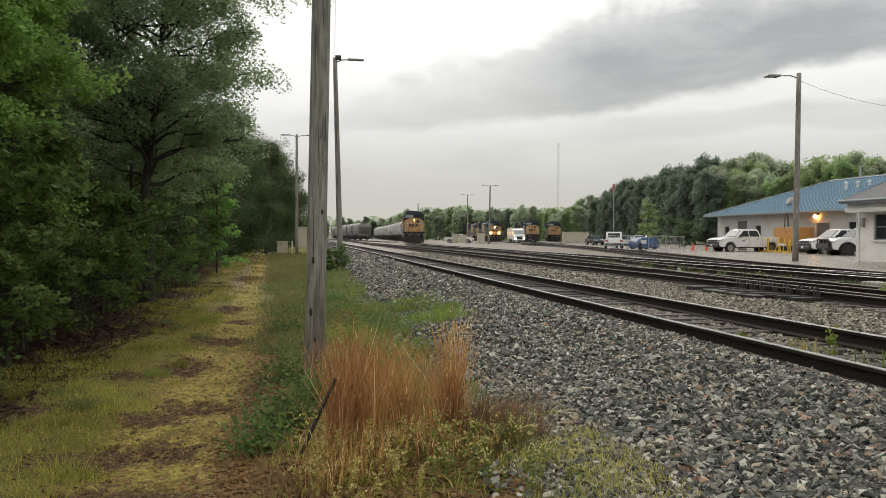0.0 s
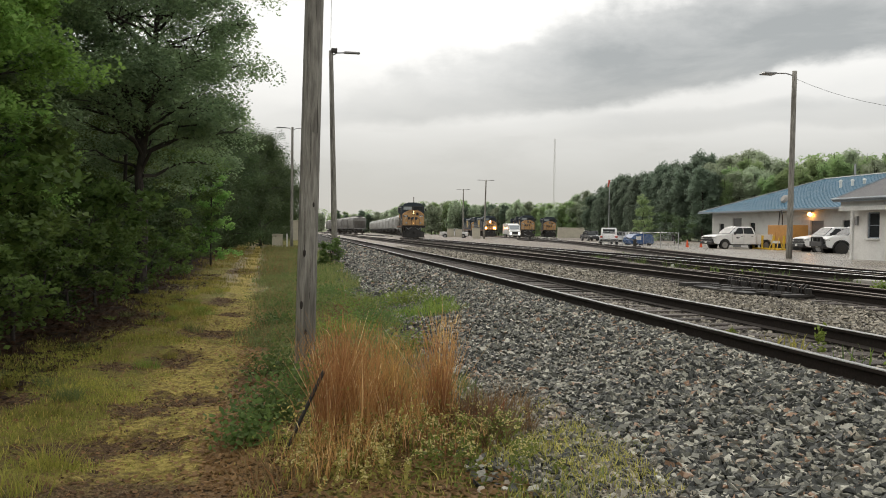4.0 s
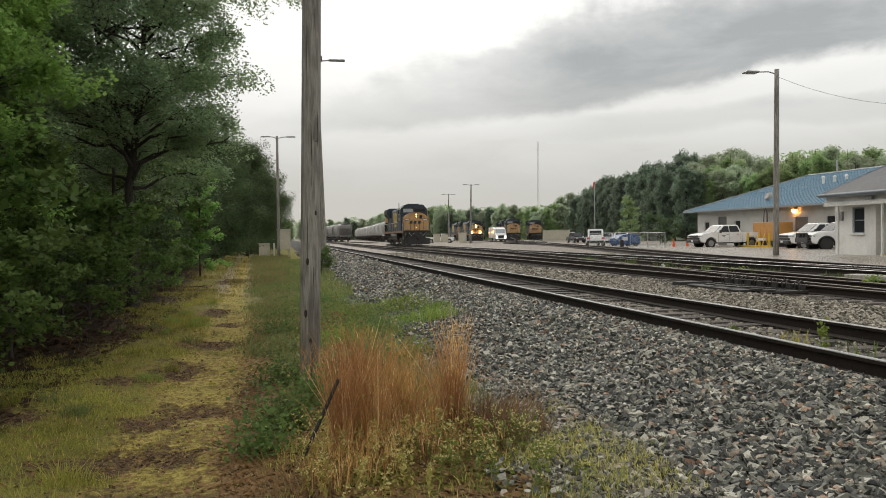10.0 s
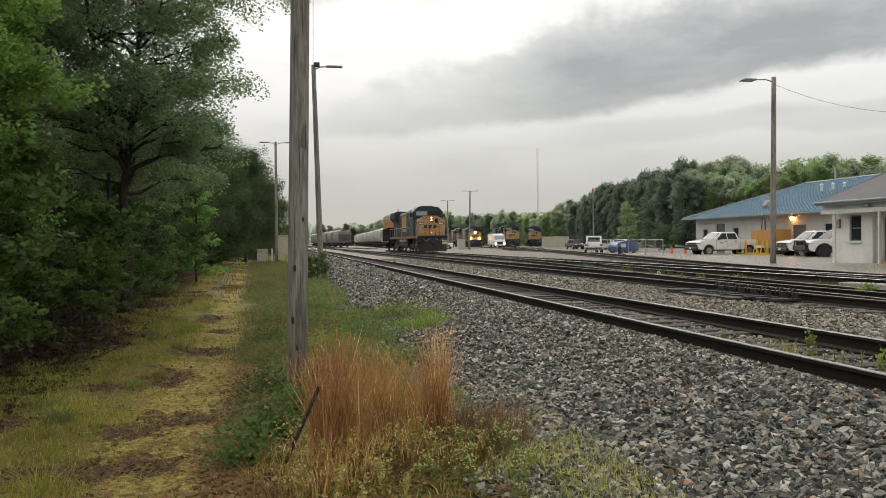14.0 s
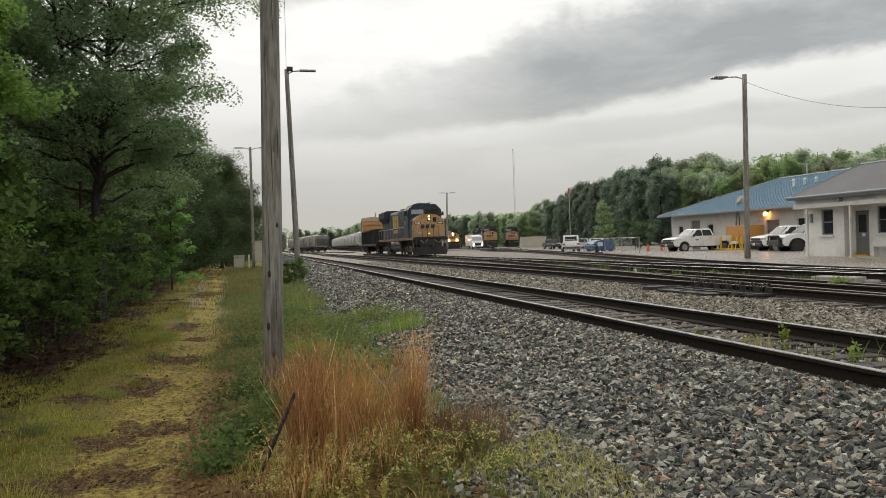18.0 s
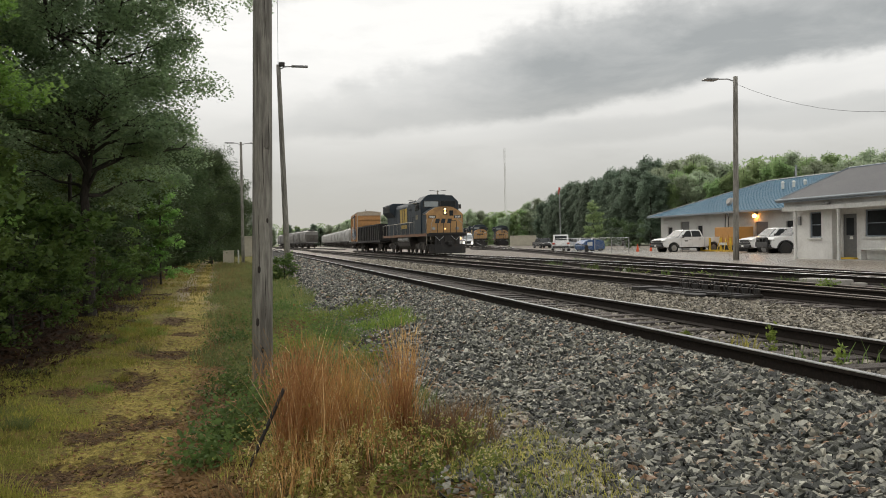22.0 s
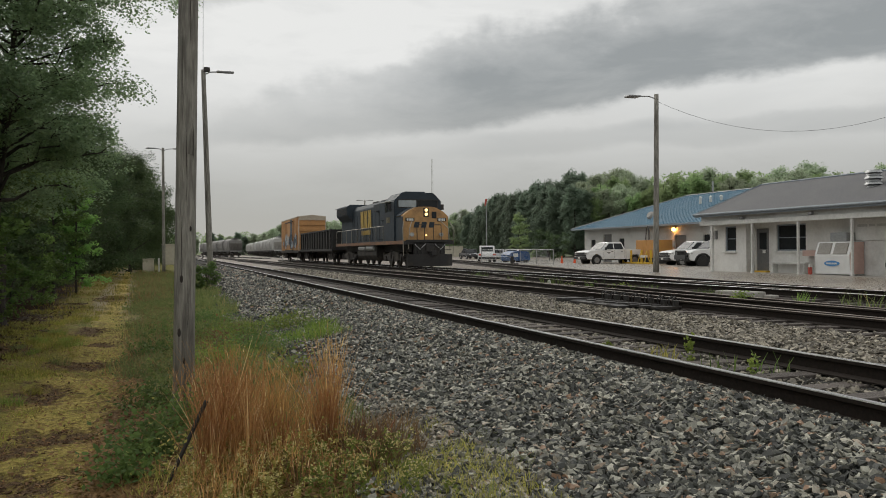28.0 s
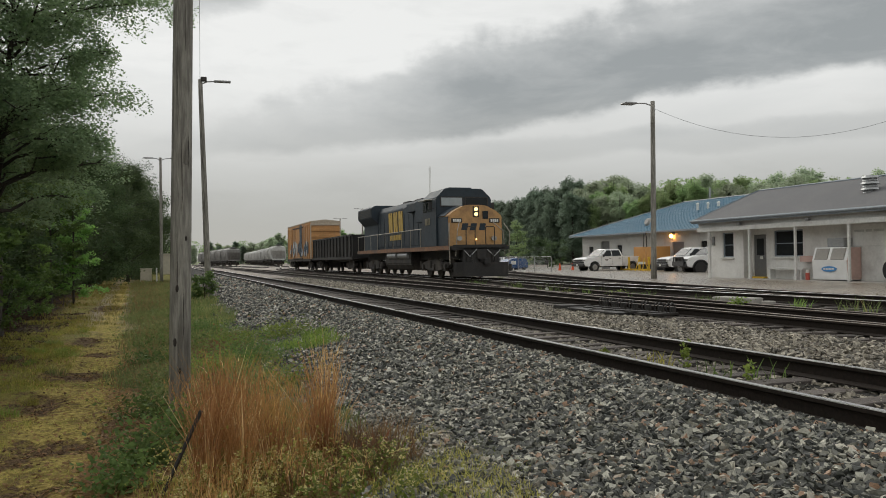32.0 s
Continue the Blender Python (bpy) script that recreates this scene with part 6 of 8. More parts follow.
def car(m, label, paint, tall):
    """A parked car or crossover of plain make."""
    ob = thing("parked_car", label, "car", m, "parked vehicles")
    p = M[paint]
    h = 1.75 if tall else 1.45
    body = fresh(prism, [(0.0, 0.35), (0.0, 0.7), (0.2, 0.85), (1.2, 0.98), (4.5, 1.0), (4.6, 0.6), (4.6, 0.35)], "x", -0.9, 0.9, 0.06)
    part("body", body, p, ob)
    rear = 4.4 if tall else 3.9
    part("cabin", fresh(prism, [(1.2, 0.95), (2.0, h), (rear - 0.4, h), (rear, 0.95)], "x", -0.76, 0.76, 0.06), p, ob)
    for s in (-1, 1):
        part("side_window", fresh(prism, [(1.5, 1.02), (2.05, h - 0.1), (rear - 0.5, h - 0.1), (rear - 0.3, 1.02)], "x", s * 0.765 - 0.012, s * 0.765 + 0.012), M["glass"], ob)
        part("tail_lamp", boxes(((s * 0.72, 4.6, 0.85), (0.3, 0.05, 0.18)), bevel=0.02), M["red"], ob)
        part("headlight", boxes(((s * 0.65, 0.05, 0.72), (0.35, 0.1, 0.14)), bevel=0.02), M["lamp_off"], ob)
        for yw in (0.85, 3.7):
            wheel(ob, s * 0.8, yw, 0.34, 0.22)
    bm = bmesh.new()
    box(bm, (0, (1.2 + 2.0) / 2 - 0.02, (0.98 + h) / 2 + 0.02), (1.35, 0.02, 0.85), 0, Matrix.Rotation(-math.atan2(0.8, h - 0.95), 4, "X"))
    part("windshield", bm, M["glass"], ob)
    bm = bmesh.new()
    box(bm, (0, rear - 0.19, (0.98 + h) / 2 + 0.03), (1.16, 0.02, 0.46), 0, Matrix.Rotation(math.atan2(0.4, h - 0.95), 4, "X"))
    part("rear_window", bm, M["glass"], ob)
    part("front_bumper", boxes(((0, 0.0, 0.5), (1.7, 0.16, 0.22)), bevel=0.05), M["plastic"], ob)
    part("rear_bumper", boxes(((0, 4.62, 0.5), (1.7, 0.16, 0.22)), bevel=0.05), M["plastic"], ob)
    part("number_plate", boxes(((0, 4.72, 0.66), (0.3, 0.02, 0.14))), M["white_mark"], ob)
    return ob


def park_at(x, y, a):
    return pose(x, y, park_z(x, y), 0, 0, a)


pickup(park_at(33.1, 62.5, -87), "white crew-cab pickup parked nose out by orange cones")
pickup(park_at(35.4, 53.6, -96), "white pickup parked beside the yellow barrier")
pickup(park_at(34.3, 49.6, -100), "white heavy pickup with black brush guard and big tyres", True, beacon=True)
car(park_at(32.1, 81.8, 160), "white sport utility car seen from behind in the car park", "white_paint", True)
car(park_at(35.6, 87.6, 160), "silver car parked in the row", "silver_paint", False)
car(park_at(38.4, 88.5, 150), "white car parked behind the blue cart", "white_paint", False)
car(park_at(46.5, 124.0, 0), "dark car parked at the far end", "dark_paint", False)
car(pose(52.2, 141.0, 0.2, 0, 0, 165), "dark car at the edge of the yard", "dark_paint", True)
pickup(pose(64.5, 178.0, 0.2, 0, 0, -18), "distant white pickup in the yard")
pickup(park_at(34.7, 165.0, 70), "distant white pickup beside the pale boxes")


# ---- car park and yard furniture ----
def cone(x, y):
    ob = thing("traffic_cone", "orange traffic cone on the asphalt", "traffic cone", park_at(x, y, 0), "traffic cones")
    part("base", boxes(((0, 0, 0.02), (0.38, 0.38, 0.04)), bevel=0.01), M["orange"], ob)
    part("body", fresh(rod, (0, 0, 0.04), (0, 0, 0.74), 0.15, 0.035, seg=14), M["orange"], ob)


cone(33.4, 66.6)
cone(35.2, 67.6)

gen = thing("generator", "orange-tan generator enclosure with exhaust pipes", "generator", park_at(39.2, 60.9, 0))
part("enclosure", boxes(((0, 0.9, 1.35), (1.3, 1.7, 1.5)), ((0, -0.9, 1.35), (1.3, 1.85, 1.5)), bevel=0.03), M["gen"], gen)
part("base_tank", boxes(((0, 0, 0.32), (1.25, 3.6, 0.6)), bevel=0.02), M["plastic"], gen)
for k in range(3):
    part("louvre", boxes(((-0.66, -0.9 + 0.9 * k, 1.3), (0.03, 0.6, 0.5))), M["gen"], gen)
bm = bmesh.new()
tube(bm, [(0, 0.7, 2.1), (0, 0.7, 2.9), (0.0, 0.9, 3.3)], 0.05)
tube(bm, [(0, 1.2, 2.1), (0, 1.1, 3.2)], 0.04)
part("exhaust_pipe", bm, M["black"], gen)

guard = thing("yellow_barrier", "yellow steel barrier with bollards round the generator", "barrier", park_at(37.2, 60.3, 0))
for y in (-2.1, -0.7, 0.9, 2.2):
    part("bollard", fresh(rod, (0, y, 0), (0, y, 1.25), 0.09, seg=12), M["safety_yellow"], guard)
part("kerb_rail", boxes(((0, 0, 0.16), (0.16, 4.6, 0.2)), bevel=0.02), M["safety_yellow"], guard)
aframe = thing("a_frame_barricade", "small yellow A-frame barricade", "barricade", park_at(36.6, 58.3, 0))
for y in (-0.55, 0.55):
    bm = bmesh.new()
    tube(bm, [(-0.3, y, 0), (0, y * 0.7, 1.15), (0.3, y, 0)], 0.05)
    part("leg", bm, M["safety_yellow"], aframe)
part("crossbar", boxes(((0, 0, 0.75), (0.06, 1.0, 0.2))), M["trim"], aframe)

cart = thing("covered_cart", "small cart under a blue tarpaulin", "cart", park_at(33.4, 77.0, 12))
bm = bmesh.new()
prism(bm, [(-1.3, 0.22), (-1.34, 0.75), (-0.95, 1.12), (-0.1, 1.24), (1.0, 1.2), (1.3, 0.95), (1.34, 0.22)], "y", -0.8, 0.8, 0.1)
part("tarpaulin", bm, M["tarp"], cart, "creased blue tarpaulin")
for x in (-0.8, 0.8):
    for y in (-0.66, 0.66):
        part("wheel", fresh(rod, (x, y - 0.08, 0.24), (x, y + 0.08, 0.24), 0.24, seg=14), M["rubber"], cart)
part("pale_patch", boxes(((-0.55, -0.812, 0.8), (0.6, 0.02, 0.36))), M["trim"], cart, "pale folded flap")

fence = thing("wire_fence", "short chain-link fence with steel posts", "fence")
fx = [(29.0, 59.3), (28.6, 61.6), (28.2, 64.0), (27.6, 67.0), (27.0, 70.0)]
for x, y in fx:
    part("post", fresh(rod, (x, y, park_z(x, y)), (x, y, park_z(x, y) + 1.25), 0.035, seg=8), M["galv"], fence)
bm = bmesh.new()
for (xa, ya), (xb, yb) in zip(fx, fx[1:]):
    za = park_z(xa, ya)
    for k in range(2):
        rod(bm, (xa, ya, za + 0.1 + 1.12 * k), (xb, yb, za + 0.1 + 1.12 * k), 0.02, seg=5)
    for k in range(20):
        s0, s1 = k / 20, min(1, (k + 8) / 20)
        rod(bm, (xa + (xb - xa) * s0, ya + (yb - ya) * s0, za + 0.1), (xa + (xb - xa) * s1, ya + (yb - ya) * s1, za + 0.1 + 1.1 * (s1 - s0) / 0.4), 0.004, seg=3)
        rod(bm, (xa + (xb - xa) * s0, ya + (yb - ya) * s0, za + 1.2), (xa + (xb - xa) * s1, ya + (yb - ya) * s1, za + 1.2 - 1.1 * (s1 - s0) / 0.4), 0.004, seg=3)
part("mesh", bm, M["galv"], fence, "chain-link mesh")

stand = thing("switch_stand", "low black switch stand beside the tracks", "switch stand", pose(26.4, 62.0, 0.41))
part("frame", boxes(((0, 0, 0.12), (1.4, 0.3, 0.16)), ((0.2, 0, 0.45), (0.22, 0.22, 0.6)), bevel=0.02), M["black"], stand)
part("lever", fresh(rod, (0.2, 0, 0.6), (-0.6, 0, 0.95), 0.035), M["steel"], stand)
stand2 = copy_thing(stand, pose(31.0, 108.0, 0.41))

truck = thing("box_truck", "white truck with glowing headlights in the yard", "truck", pose(42.6, 158.0, 0.3, 0, 0, -6))
part("cab", fresh(prism, [(0, 0.6), (0, 1.5), (0.9, 1.75), (1.3, 2.7), (3.0, 2.9), (3.0, 0.6)], "x", -1.1, 1.1, 0.08), M["white_paint"], truck)
part("windshield", fresh(box, (0, 1.02, 2.2), (1.9, 0.04, 0.85), 0.01, Matrix.Rotation(radians(-22), 4, "X")), M["pale_glass"], truck)
part("box_body", boxes(((0, 6.2, 1.9), (2.3, 6.0, 2.2)), bevel=0.05), M["white_paint"], truck)
part("grille", boxes(((0, -0.02, 1.1), (1.2, 0.06, 0.5))), M["plastic"], truck)
for s in (-1, 1):
    part("headlight", fresh(rod, (s * 0.85, -0.06, 1.0), (s * 0.85, 0.04, 1.0), 0.14, seg=12), M["lamp_white"], truck)
    for y in (0.9, 5.5, 7.0):
        wheel(truck, s * 0.95, y, 0.48, 0.28)

tank = thing("storage_container", "pale cream storage container in the yard", "container", pose(58.0, 169.0, 0.3, 0, 0, -15))
part("body", boxes(((0, 2.0, 1.2), (5.6, 2.6, 2.2)), bevel=0.05), M["cream"], tank)
part("lid", boxes(((0, 2.0, 2.34), (5.7, 2.7, 0.08)), bevel=0.02), M["cream"], tank)
for px, py, h in ((29.8, 135.5, 1.7), (31.2, 158.0, 1.5), (29.8, 159.0, 1.6)):
    ebox = thing("equipment_cabinet", "cream trackside equipment cabinet", "cabinet", pose(px, py, 0.35), "equipment cabinets")
    part("body", boxes(((0, 0, h / 2 + 0.08), (1.2, 0.9, h)), bevel=0.02), M["cream"], ebox)
    part("cap", boxes(((0, 0, h + 0.12), (1.3, 1.0, 0.08)), bevel=0.02), M["cream"], ebox)

bung = thing("signal_bungalow", "cream trackside signal bungalow on short legs", "bungalow", pose(0.1, 74.5, float(ground_z(0.1, 74.5))))
part("body", boxes(((0, 0, 1.55), (1.15, 1.4, 1.7)), bevel=0.02), M["cream"], bung)
part("roof", boxes(((0, 0, 2.44), (1.3, 1.55, 0.08)), bevel=0.02), M["cream"], bung)
part("door", boxes(((0, -0.71, 1.5), (0.8, 0.03, 1.5)), bevel=0.005), M["cream"], bung)
for s in (-1, 1):
    part("leg", boxes(((s * 0.42, 0, 0.36), (0.16, 0.9, 0.75))), M["cream"], bung)
crate = thing("equipment_cabinet", "small pale trackside cabinet by the woods", "cabinet", pose(-1.6, 74.0, float(ground_z(-1.6, 74.0))), "equipment cabinets")
part("body", boxes(((0, 0, 0.62), (0.9, 0.7, 1.1)), bevel=0.02), M["cream"], crate)
part("cap", boxes(((0, 0, 1.2), (1.0, 0.8, 0.06)), bevel=0.01), M["cream"], crate)
post = thing("marker_post", "pale wooden marker post", "post", pose(-0.75, 73.2, float(ground_z(-0.75, 73.2))))
part("shaft", boxes(((0, 0, 0.65), (0.12, 0.12, 1.3)), bevel=0.01), M["trim"], post)

slab = thing("concrete_slab", "pale broken concrete slab between the tracks", "slab", pose(13.4, 17.0, 0.44, 0, 0, 9))
part("block", boxes(((0, 0, 0.08), (0.42, 1.25, 0.17)), bevel=0.03), M["concrete"], slab)
part("chip", boxes(((0.12, -0.85, 0.05), (0.24, 0.26, 0.1)), bevel=0.03), M["concrete"], slab)

scrap = thing("torn_sack", "small crumpled white sack between the tracks", "scrap", pose(13.2, 27.0, 0.42, 0, 0, 20))
bm = bmesh.new()
bmesh.ops.create_icosphere(bm, subdivisions=2, radius=0.3)
for v in bm.verts:
    v.co = Vector((v.co.x * 0.8, v.co.y * 0.5, 0.06 + v.co.z * 0.3)) * (1 + 0.25 * math.sin(7 * v.co.x + 11 * v.co.y + 5 * v.co.z))
part("cloth", bm, M["trim"], scrap)


# ---- woods ----
def tree_meshes(name, height, spread, trunk_r, leaf, count, leaf_size, seed, crown_from=0.25, pine=False, up=0.3, tight=1.0, far=False, limbs=26):
    """Trunk with limbs, and a crown of leaves in uneven clumps round the limbs' ends."""
    g = np.random.default_rng(seed)
    bm = bmesh.new()
    clumps = []
    pts = [Vector((g.normal() * 0.12 * k * 0.5, g.normal() * 0.12 * k * 0.5, height * 0.92 * k / 7)) for k in range(8)]
    tube(bm, pts, [trunk_r * (1.15 if k == 0 else 1 - k / 8.3) for k in range(8)], 9)
    for k in range(limbs):
        s = crown_from + (0.97 - crown_from) * (k + g.uniform(0, 1)) / limbs
        i = min(int(s * 7 / 0.97), 6)
        base = pts[i].lerp(pts[i + 1], g.uniform(0, 1))
        ang = 2.4 * k + g.uniform(-0.5, 0.5)
        shape = (1 - s) ** 0.8 * 1.25 if pine else max(0.25, math.sin(math.pi * min(1, 0.25 + 0.75 * (s - crown_from) / (1 - crown_from))) ** 0.6)
        reach = spread * shape * g.uniform(0.6, 1.15)
        tip = base + Vector((math.cos(ang) * reach, math.sin(ang) * reach, reach * (0.1 if pine else g.uniform(0.1, 0.6))))
        mid = base.lerp(tip, 0.5) + Vector((0, 0, reach * 0.08))
        tube(bm, [base, mid, tip], [trunk_r * 0.42 * (1.1 - s), trunk_r * 0.2, trunk_r * 0.05], 5)
        for q, wgt in ((0.55, 0.7), (0.8, 1.0), (1.0, 1.0)):
            c = base.lerp(tip, q)
            for _ in range(2 if limbs > 30 else 4):
                clumps.append((c + Vector(g.normal(size=3)) * 0.13 * spread, spread * g.uniform(0.10, 0.20), wgt))
    trunk = mesh_of(name + "_trunk", bm, M["bark"])
    cc = np.array([c for c, _, _ in clumps])
    rr = np.array([r for _, r, _ in clumps])
    pick = g.integers(0, len(clumps), count)
    d = g.normal(size=(count, 3))
    d /= np.linalg.norm(d, axis=1)[:, None]
    d *= np.minimum(np.abs(g.normal(0, 0.55, count)), 1.05)[:, None]
    d[:, 2] *= 0.6
    places = cc[pick] + d * rr[pick][:, None] * 1.25 * tight
    if far:
        # far crowns: leaves on the outside of the clumps, facing outwards
        n = d / np.linalg.norm(d, axis=1)[:, None]
        places = cc[pick] + n * (rr[pick] * 1.5 * g.uniform(0.7, 1.12, count))[:, None]
        ok = places[:, 2] > 0.1
        return trunk, leaf_mesh(name + "_crown", places[ok], leaf_size, leaf, g, up=0.3, facing=(n + np.array([0, 0, 0.5]))[ok])
    places = places[places[:, 2] > 0.15]
    crown = leaf_mesh(name + "_crown", places, leaf_size, leaf, g, up=up)
    return trunk, crown


def plant_tree(meshes, label, x, y, scale=1.0, turn=0.0, group="", z=None, name="tree"):
    zz = float(ground_z(x, y)) - 0.1 if z is None else z
    ob = thing(name, label, "tree", pose(x, y, zz, 0, 0, turn), group)
    ob.scale = (scale, scale, scale)
    for nm, me_ in zip(("trunk", "crown"), meshes):
        c = new(nm, me_)
        c.parent = ob
    return ob


def sprays_tree(name, height, spread, trunk_r, leaf, sprays, leaf_size, seed, crown_from=0.3, limbs=22, spray_r=0.42, per_spray=110, fork=0.45, rise=0.55, top=0.55, flat=0.45, point=0.0):
    """A broadleaf tree: a trunk that forks into leaders, limbs that arch out to the crown's edge and divide, and flat sprays of leaves along their ends."""
    g = np.random.default_rng(seed)
    bm = bmesh.new()
    stem = [Vector((0.006 * height * math.sin(1.3 * k + seed) * k / 6, 0.006 * height * math.cos(1.7 * k + seed) * k / 6, height * fork * k / 6)) for k in range(7)]
    tube(bm, stem, [trunk_r * (1.25 if k == 0 else 1 - 0.06 * k) for k in range(7)], 10)
    leaders = []
    for k in range(3):
        a = 2.1 * k + seed
        tip = Vector((math.cos(a) * spread * 0.34, math.sin(a) * spread * 0.34, height * (0.96 - 0.06 * k)))
        leaders.append([stem[-1].lerp(tip, q) + Vector((math.cos(a), math.sin(a), 0)) * spread * 0.1 * math.sin(math.pi * q) for q in np.linspace(0, 1, 7)])
        tube(bm, leaders[-1], [trunk_r * 0.62 * (1 - 0.145 * q) for q in range(7)], 7)
    nodes = []
    for k in range(limbs):
        s = crown_from + (0.98 - crown_from) * (k + g.uniform(0, 1)) / limbs
        z = s * height
        if s < fork:
            base = stem[0].lerp(stem[-1], s / fork)
        else:
            way = leaders[k % 3]
            q = (s - fork) / (1 - fork) * 5.6
            base = way[int(q)].lerp(way[min(int(q) + 1, 6)], q - int(q))
        u = (s - crown_from) / (1 - crown_from)
        shape = max(0.22, math.sin(math.pi * min(1.0, 0.22 + u * (1 - 0.22) * (0.45 + 0.55 * u) / (0.45 + 0.55))) ** top)
        reach = spread * shape * (1 - 0.92 * u) ** point * g.uniform(0.72, 1.1)
        ang = 2.4 * k + g.uniform(-0.35, 0.35)
        out = Vector((math.cos(ang), math.sin(ang), 0))
        climb = rise * g.uniform(0.5, 1.2) * reach
        limb = [base + out * reach * q + Vector((0, 0, climb * q * (1.35 - 0.55 * q))) + Vector(g.normal(size=3)) * 0.035 * reach * (q > 0) for q in np.linspace(0, 1, 6)]
        r0 = trunk_r * (0.36 - 0.22 * u)
        tube(bm, limb, [r0 * (1 - 0.17 * q) for q in range(6)], 6)
        nodes.append(limb[-1])
        for j in range(7):
            q = 0.3 + 0.7 * (j + g.uniform(0, 1)) / 7
            i = min(int(q * 5), 4)
            start = limb[i].lerp(limb[i + 1], q * 5 - i)
            turn = ang + (1 if j % 2 else -1) * g.uniform(0.5, 1.2)
            length = reach * g.uniform(0.22, 0.42) * (1.25 - 0.5 * q)
            tip = start + Vector((math.cos(turn) * length, math.sin(turn) * length, length * g.uniform(-0.15, 0.55)))
            tube(bm, [start, start.lerp(tip, 0.5) + Vector((0, 0, 0.06 * length)), tip], [r0 * 0.32, r0 * 0.2, r0 * 0.07], 4)
            nodes += [start.lerp(tip, 0.55), tip, tip + Vector(g.normal(size=3)) * 0.2 * length]
    trunk = mesh_of(name + "_trunk", bm, M["bark"])
    nodes = np.array(nodes)
    centre = nodes[g.integers(0, len(nodes), sprays)] + g.normal(size=(sprays, 3)) * spray_r * np.array([0.55, 0.55, 0.3])
    size = spray_r * g.uniform(0.55, 1.25, sprays)
    tilt = g.normal(0, 0.35, (sprays, 2))
    pick = np.repeat(np.arange(sprays), per_spray)
    d = g.normal(size=(len(pick), 3))
    d *= (g.uniform(0, 1, len(pick)) ** 0.5 / np.linalg.norm(d, axis=1))[:, None]
    d[:, 2] = d[:, 2] * flat + (d[:, :2] * tilt[pick]).sum(1) - 0.25 * (d[:, 0] ** 2 + d[:, 1] ** 2)
    places = centre[pick] + d * size[pick][:, None]
    places = places[places[:, 2] > 0.12]
    return trunk, leaf_mesh(name + "_crown", places, leaf_size, leaf, g, up=0.7)


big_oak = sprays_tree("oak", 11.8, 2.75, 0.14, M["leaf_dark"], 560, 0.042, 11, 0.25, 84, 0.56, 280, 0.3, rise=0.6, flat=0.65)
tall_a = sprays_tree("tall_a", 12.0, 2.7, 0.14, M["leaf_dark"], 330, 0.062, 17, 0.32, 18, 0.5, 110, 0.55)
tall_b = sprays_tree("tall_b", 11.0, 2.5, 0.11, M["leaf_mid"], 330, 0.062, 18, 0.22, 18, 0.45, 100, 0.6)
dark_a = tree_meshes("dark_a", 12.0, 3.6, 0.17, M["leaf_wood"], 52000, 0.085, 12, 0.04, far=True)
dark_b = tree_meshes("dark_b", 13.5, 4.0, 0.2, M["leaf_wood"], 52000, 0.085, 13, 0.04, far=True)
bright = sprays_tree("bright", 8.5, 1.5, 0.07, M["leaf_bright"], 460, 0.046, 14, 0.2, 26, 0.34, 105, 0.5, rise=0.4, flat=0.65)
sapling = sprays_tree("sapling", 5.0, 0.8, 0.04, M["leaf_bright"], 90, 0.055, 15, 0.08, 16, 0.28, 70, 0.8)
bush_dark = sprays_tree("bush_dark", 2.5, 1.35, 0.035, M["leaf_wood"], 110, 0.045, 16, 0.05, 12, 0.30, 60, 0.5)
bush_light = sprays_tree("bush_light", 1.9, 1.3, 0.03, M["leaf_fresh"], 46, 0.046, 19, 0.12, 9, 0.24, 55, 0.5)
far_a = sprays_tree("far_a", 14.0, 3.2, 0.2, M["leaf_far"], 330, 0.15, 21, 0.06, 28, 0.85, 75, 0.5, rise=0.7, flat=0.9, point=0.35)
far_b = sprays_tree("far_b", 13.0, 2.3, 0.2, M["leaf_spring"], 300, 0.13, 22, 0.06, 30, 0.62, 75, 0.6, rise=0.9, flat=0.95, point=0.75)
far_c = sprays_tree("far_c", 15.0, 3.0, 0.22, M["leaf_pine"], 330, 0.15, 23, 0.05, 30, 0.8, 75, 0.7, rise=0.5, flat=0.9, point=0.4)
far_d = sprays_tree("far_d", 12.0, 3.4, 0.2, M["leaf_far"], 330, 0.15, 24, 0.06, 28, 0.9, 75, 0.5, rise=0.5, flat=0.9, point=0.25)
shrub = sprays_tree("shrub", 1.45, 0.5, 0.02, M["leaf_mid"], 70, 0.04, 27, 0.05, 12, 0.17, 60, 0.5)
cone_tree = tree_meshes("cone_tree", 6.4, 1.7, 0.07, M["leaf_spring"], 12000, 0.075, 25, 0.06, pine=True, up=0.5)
FAR_H = {id(far_a): 14.0, id(far_b): 13.0, id(far_c): 15.0, id(far_d): 12.0}

WOODS = "trees along the footpath"
plant_tree(big_oak, "tall dark oak with spreading crown over the footpath", -3.65, 21.0, 1.0, 40, WOODS)
plant_tree(big_oak, "tall dark oak standing deeper in the woods", -8.6, 20.5, 0.97, 200, WOODS)
plant_tree(big_oak, "tall dark oak standing deeper in the woods", -9.8, 29.0, 0.97, 110, WOODS)
for x, y, s, a, kind in ((-4.9, 25.5, 0.66, 130, tall_b), (-6.6, 16.0, 0.7, 200, tall_b), (-5.4, 31.5, 0.62, 20, tall_a), (-8.2, 15.6, 0.8, 300, tall_a), (-4.2, 35.0, 0.5, 260, tall_b), (-9.0, 11.6, 1.0, 150, tall_a)):
    plant_tree(kind, "slender woodland tree with a bare lower trunk", x, y, s, a, WOODS)
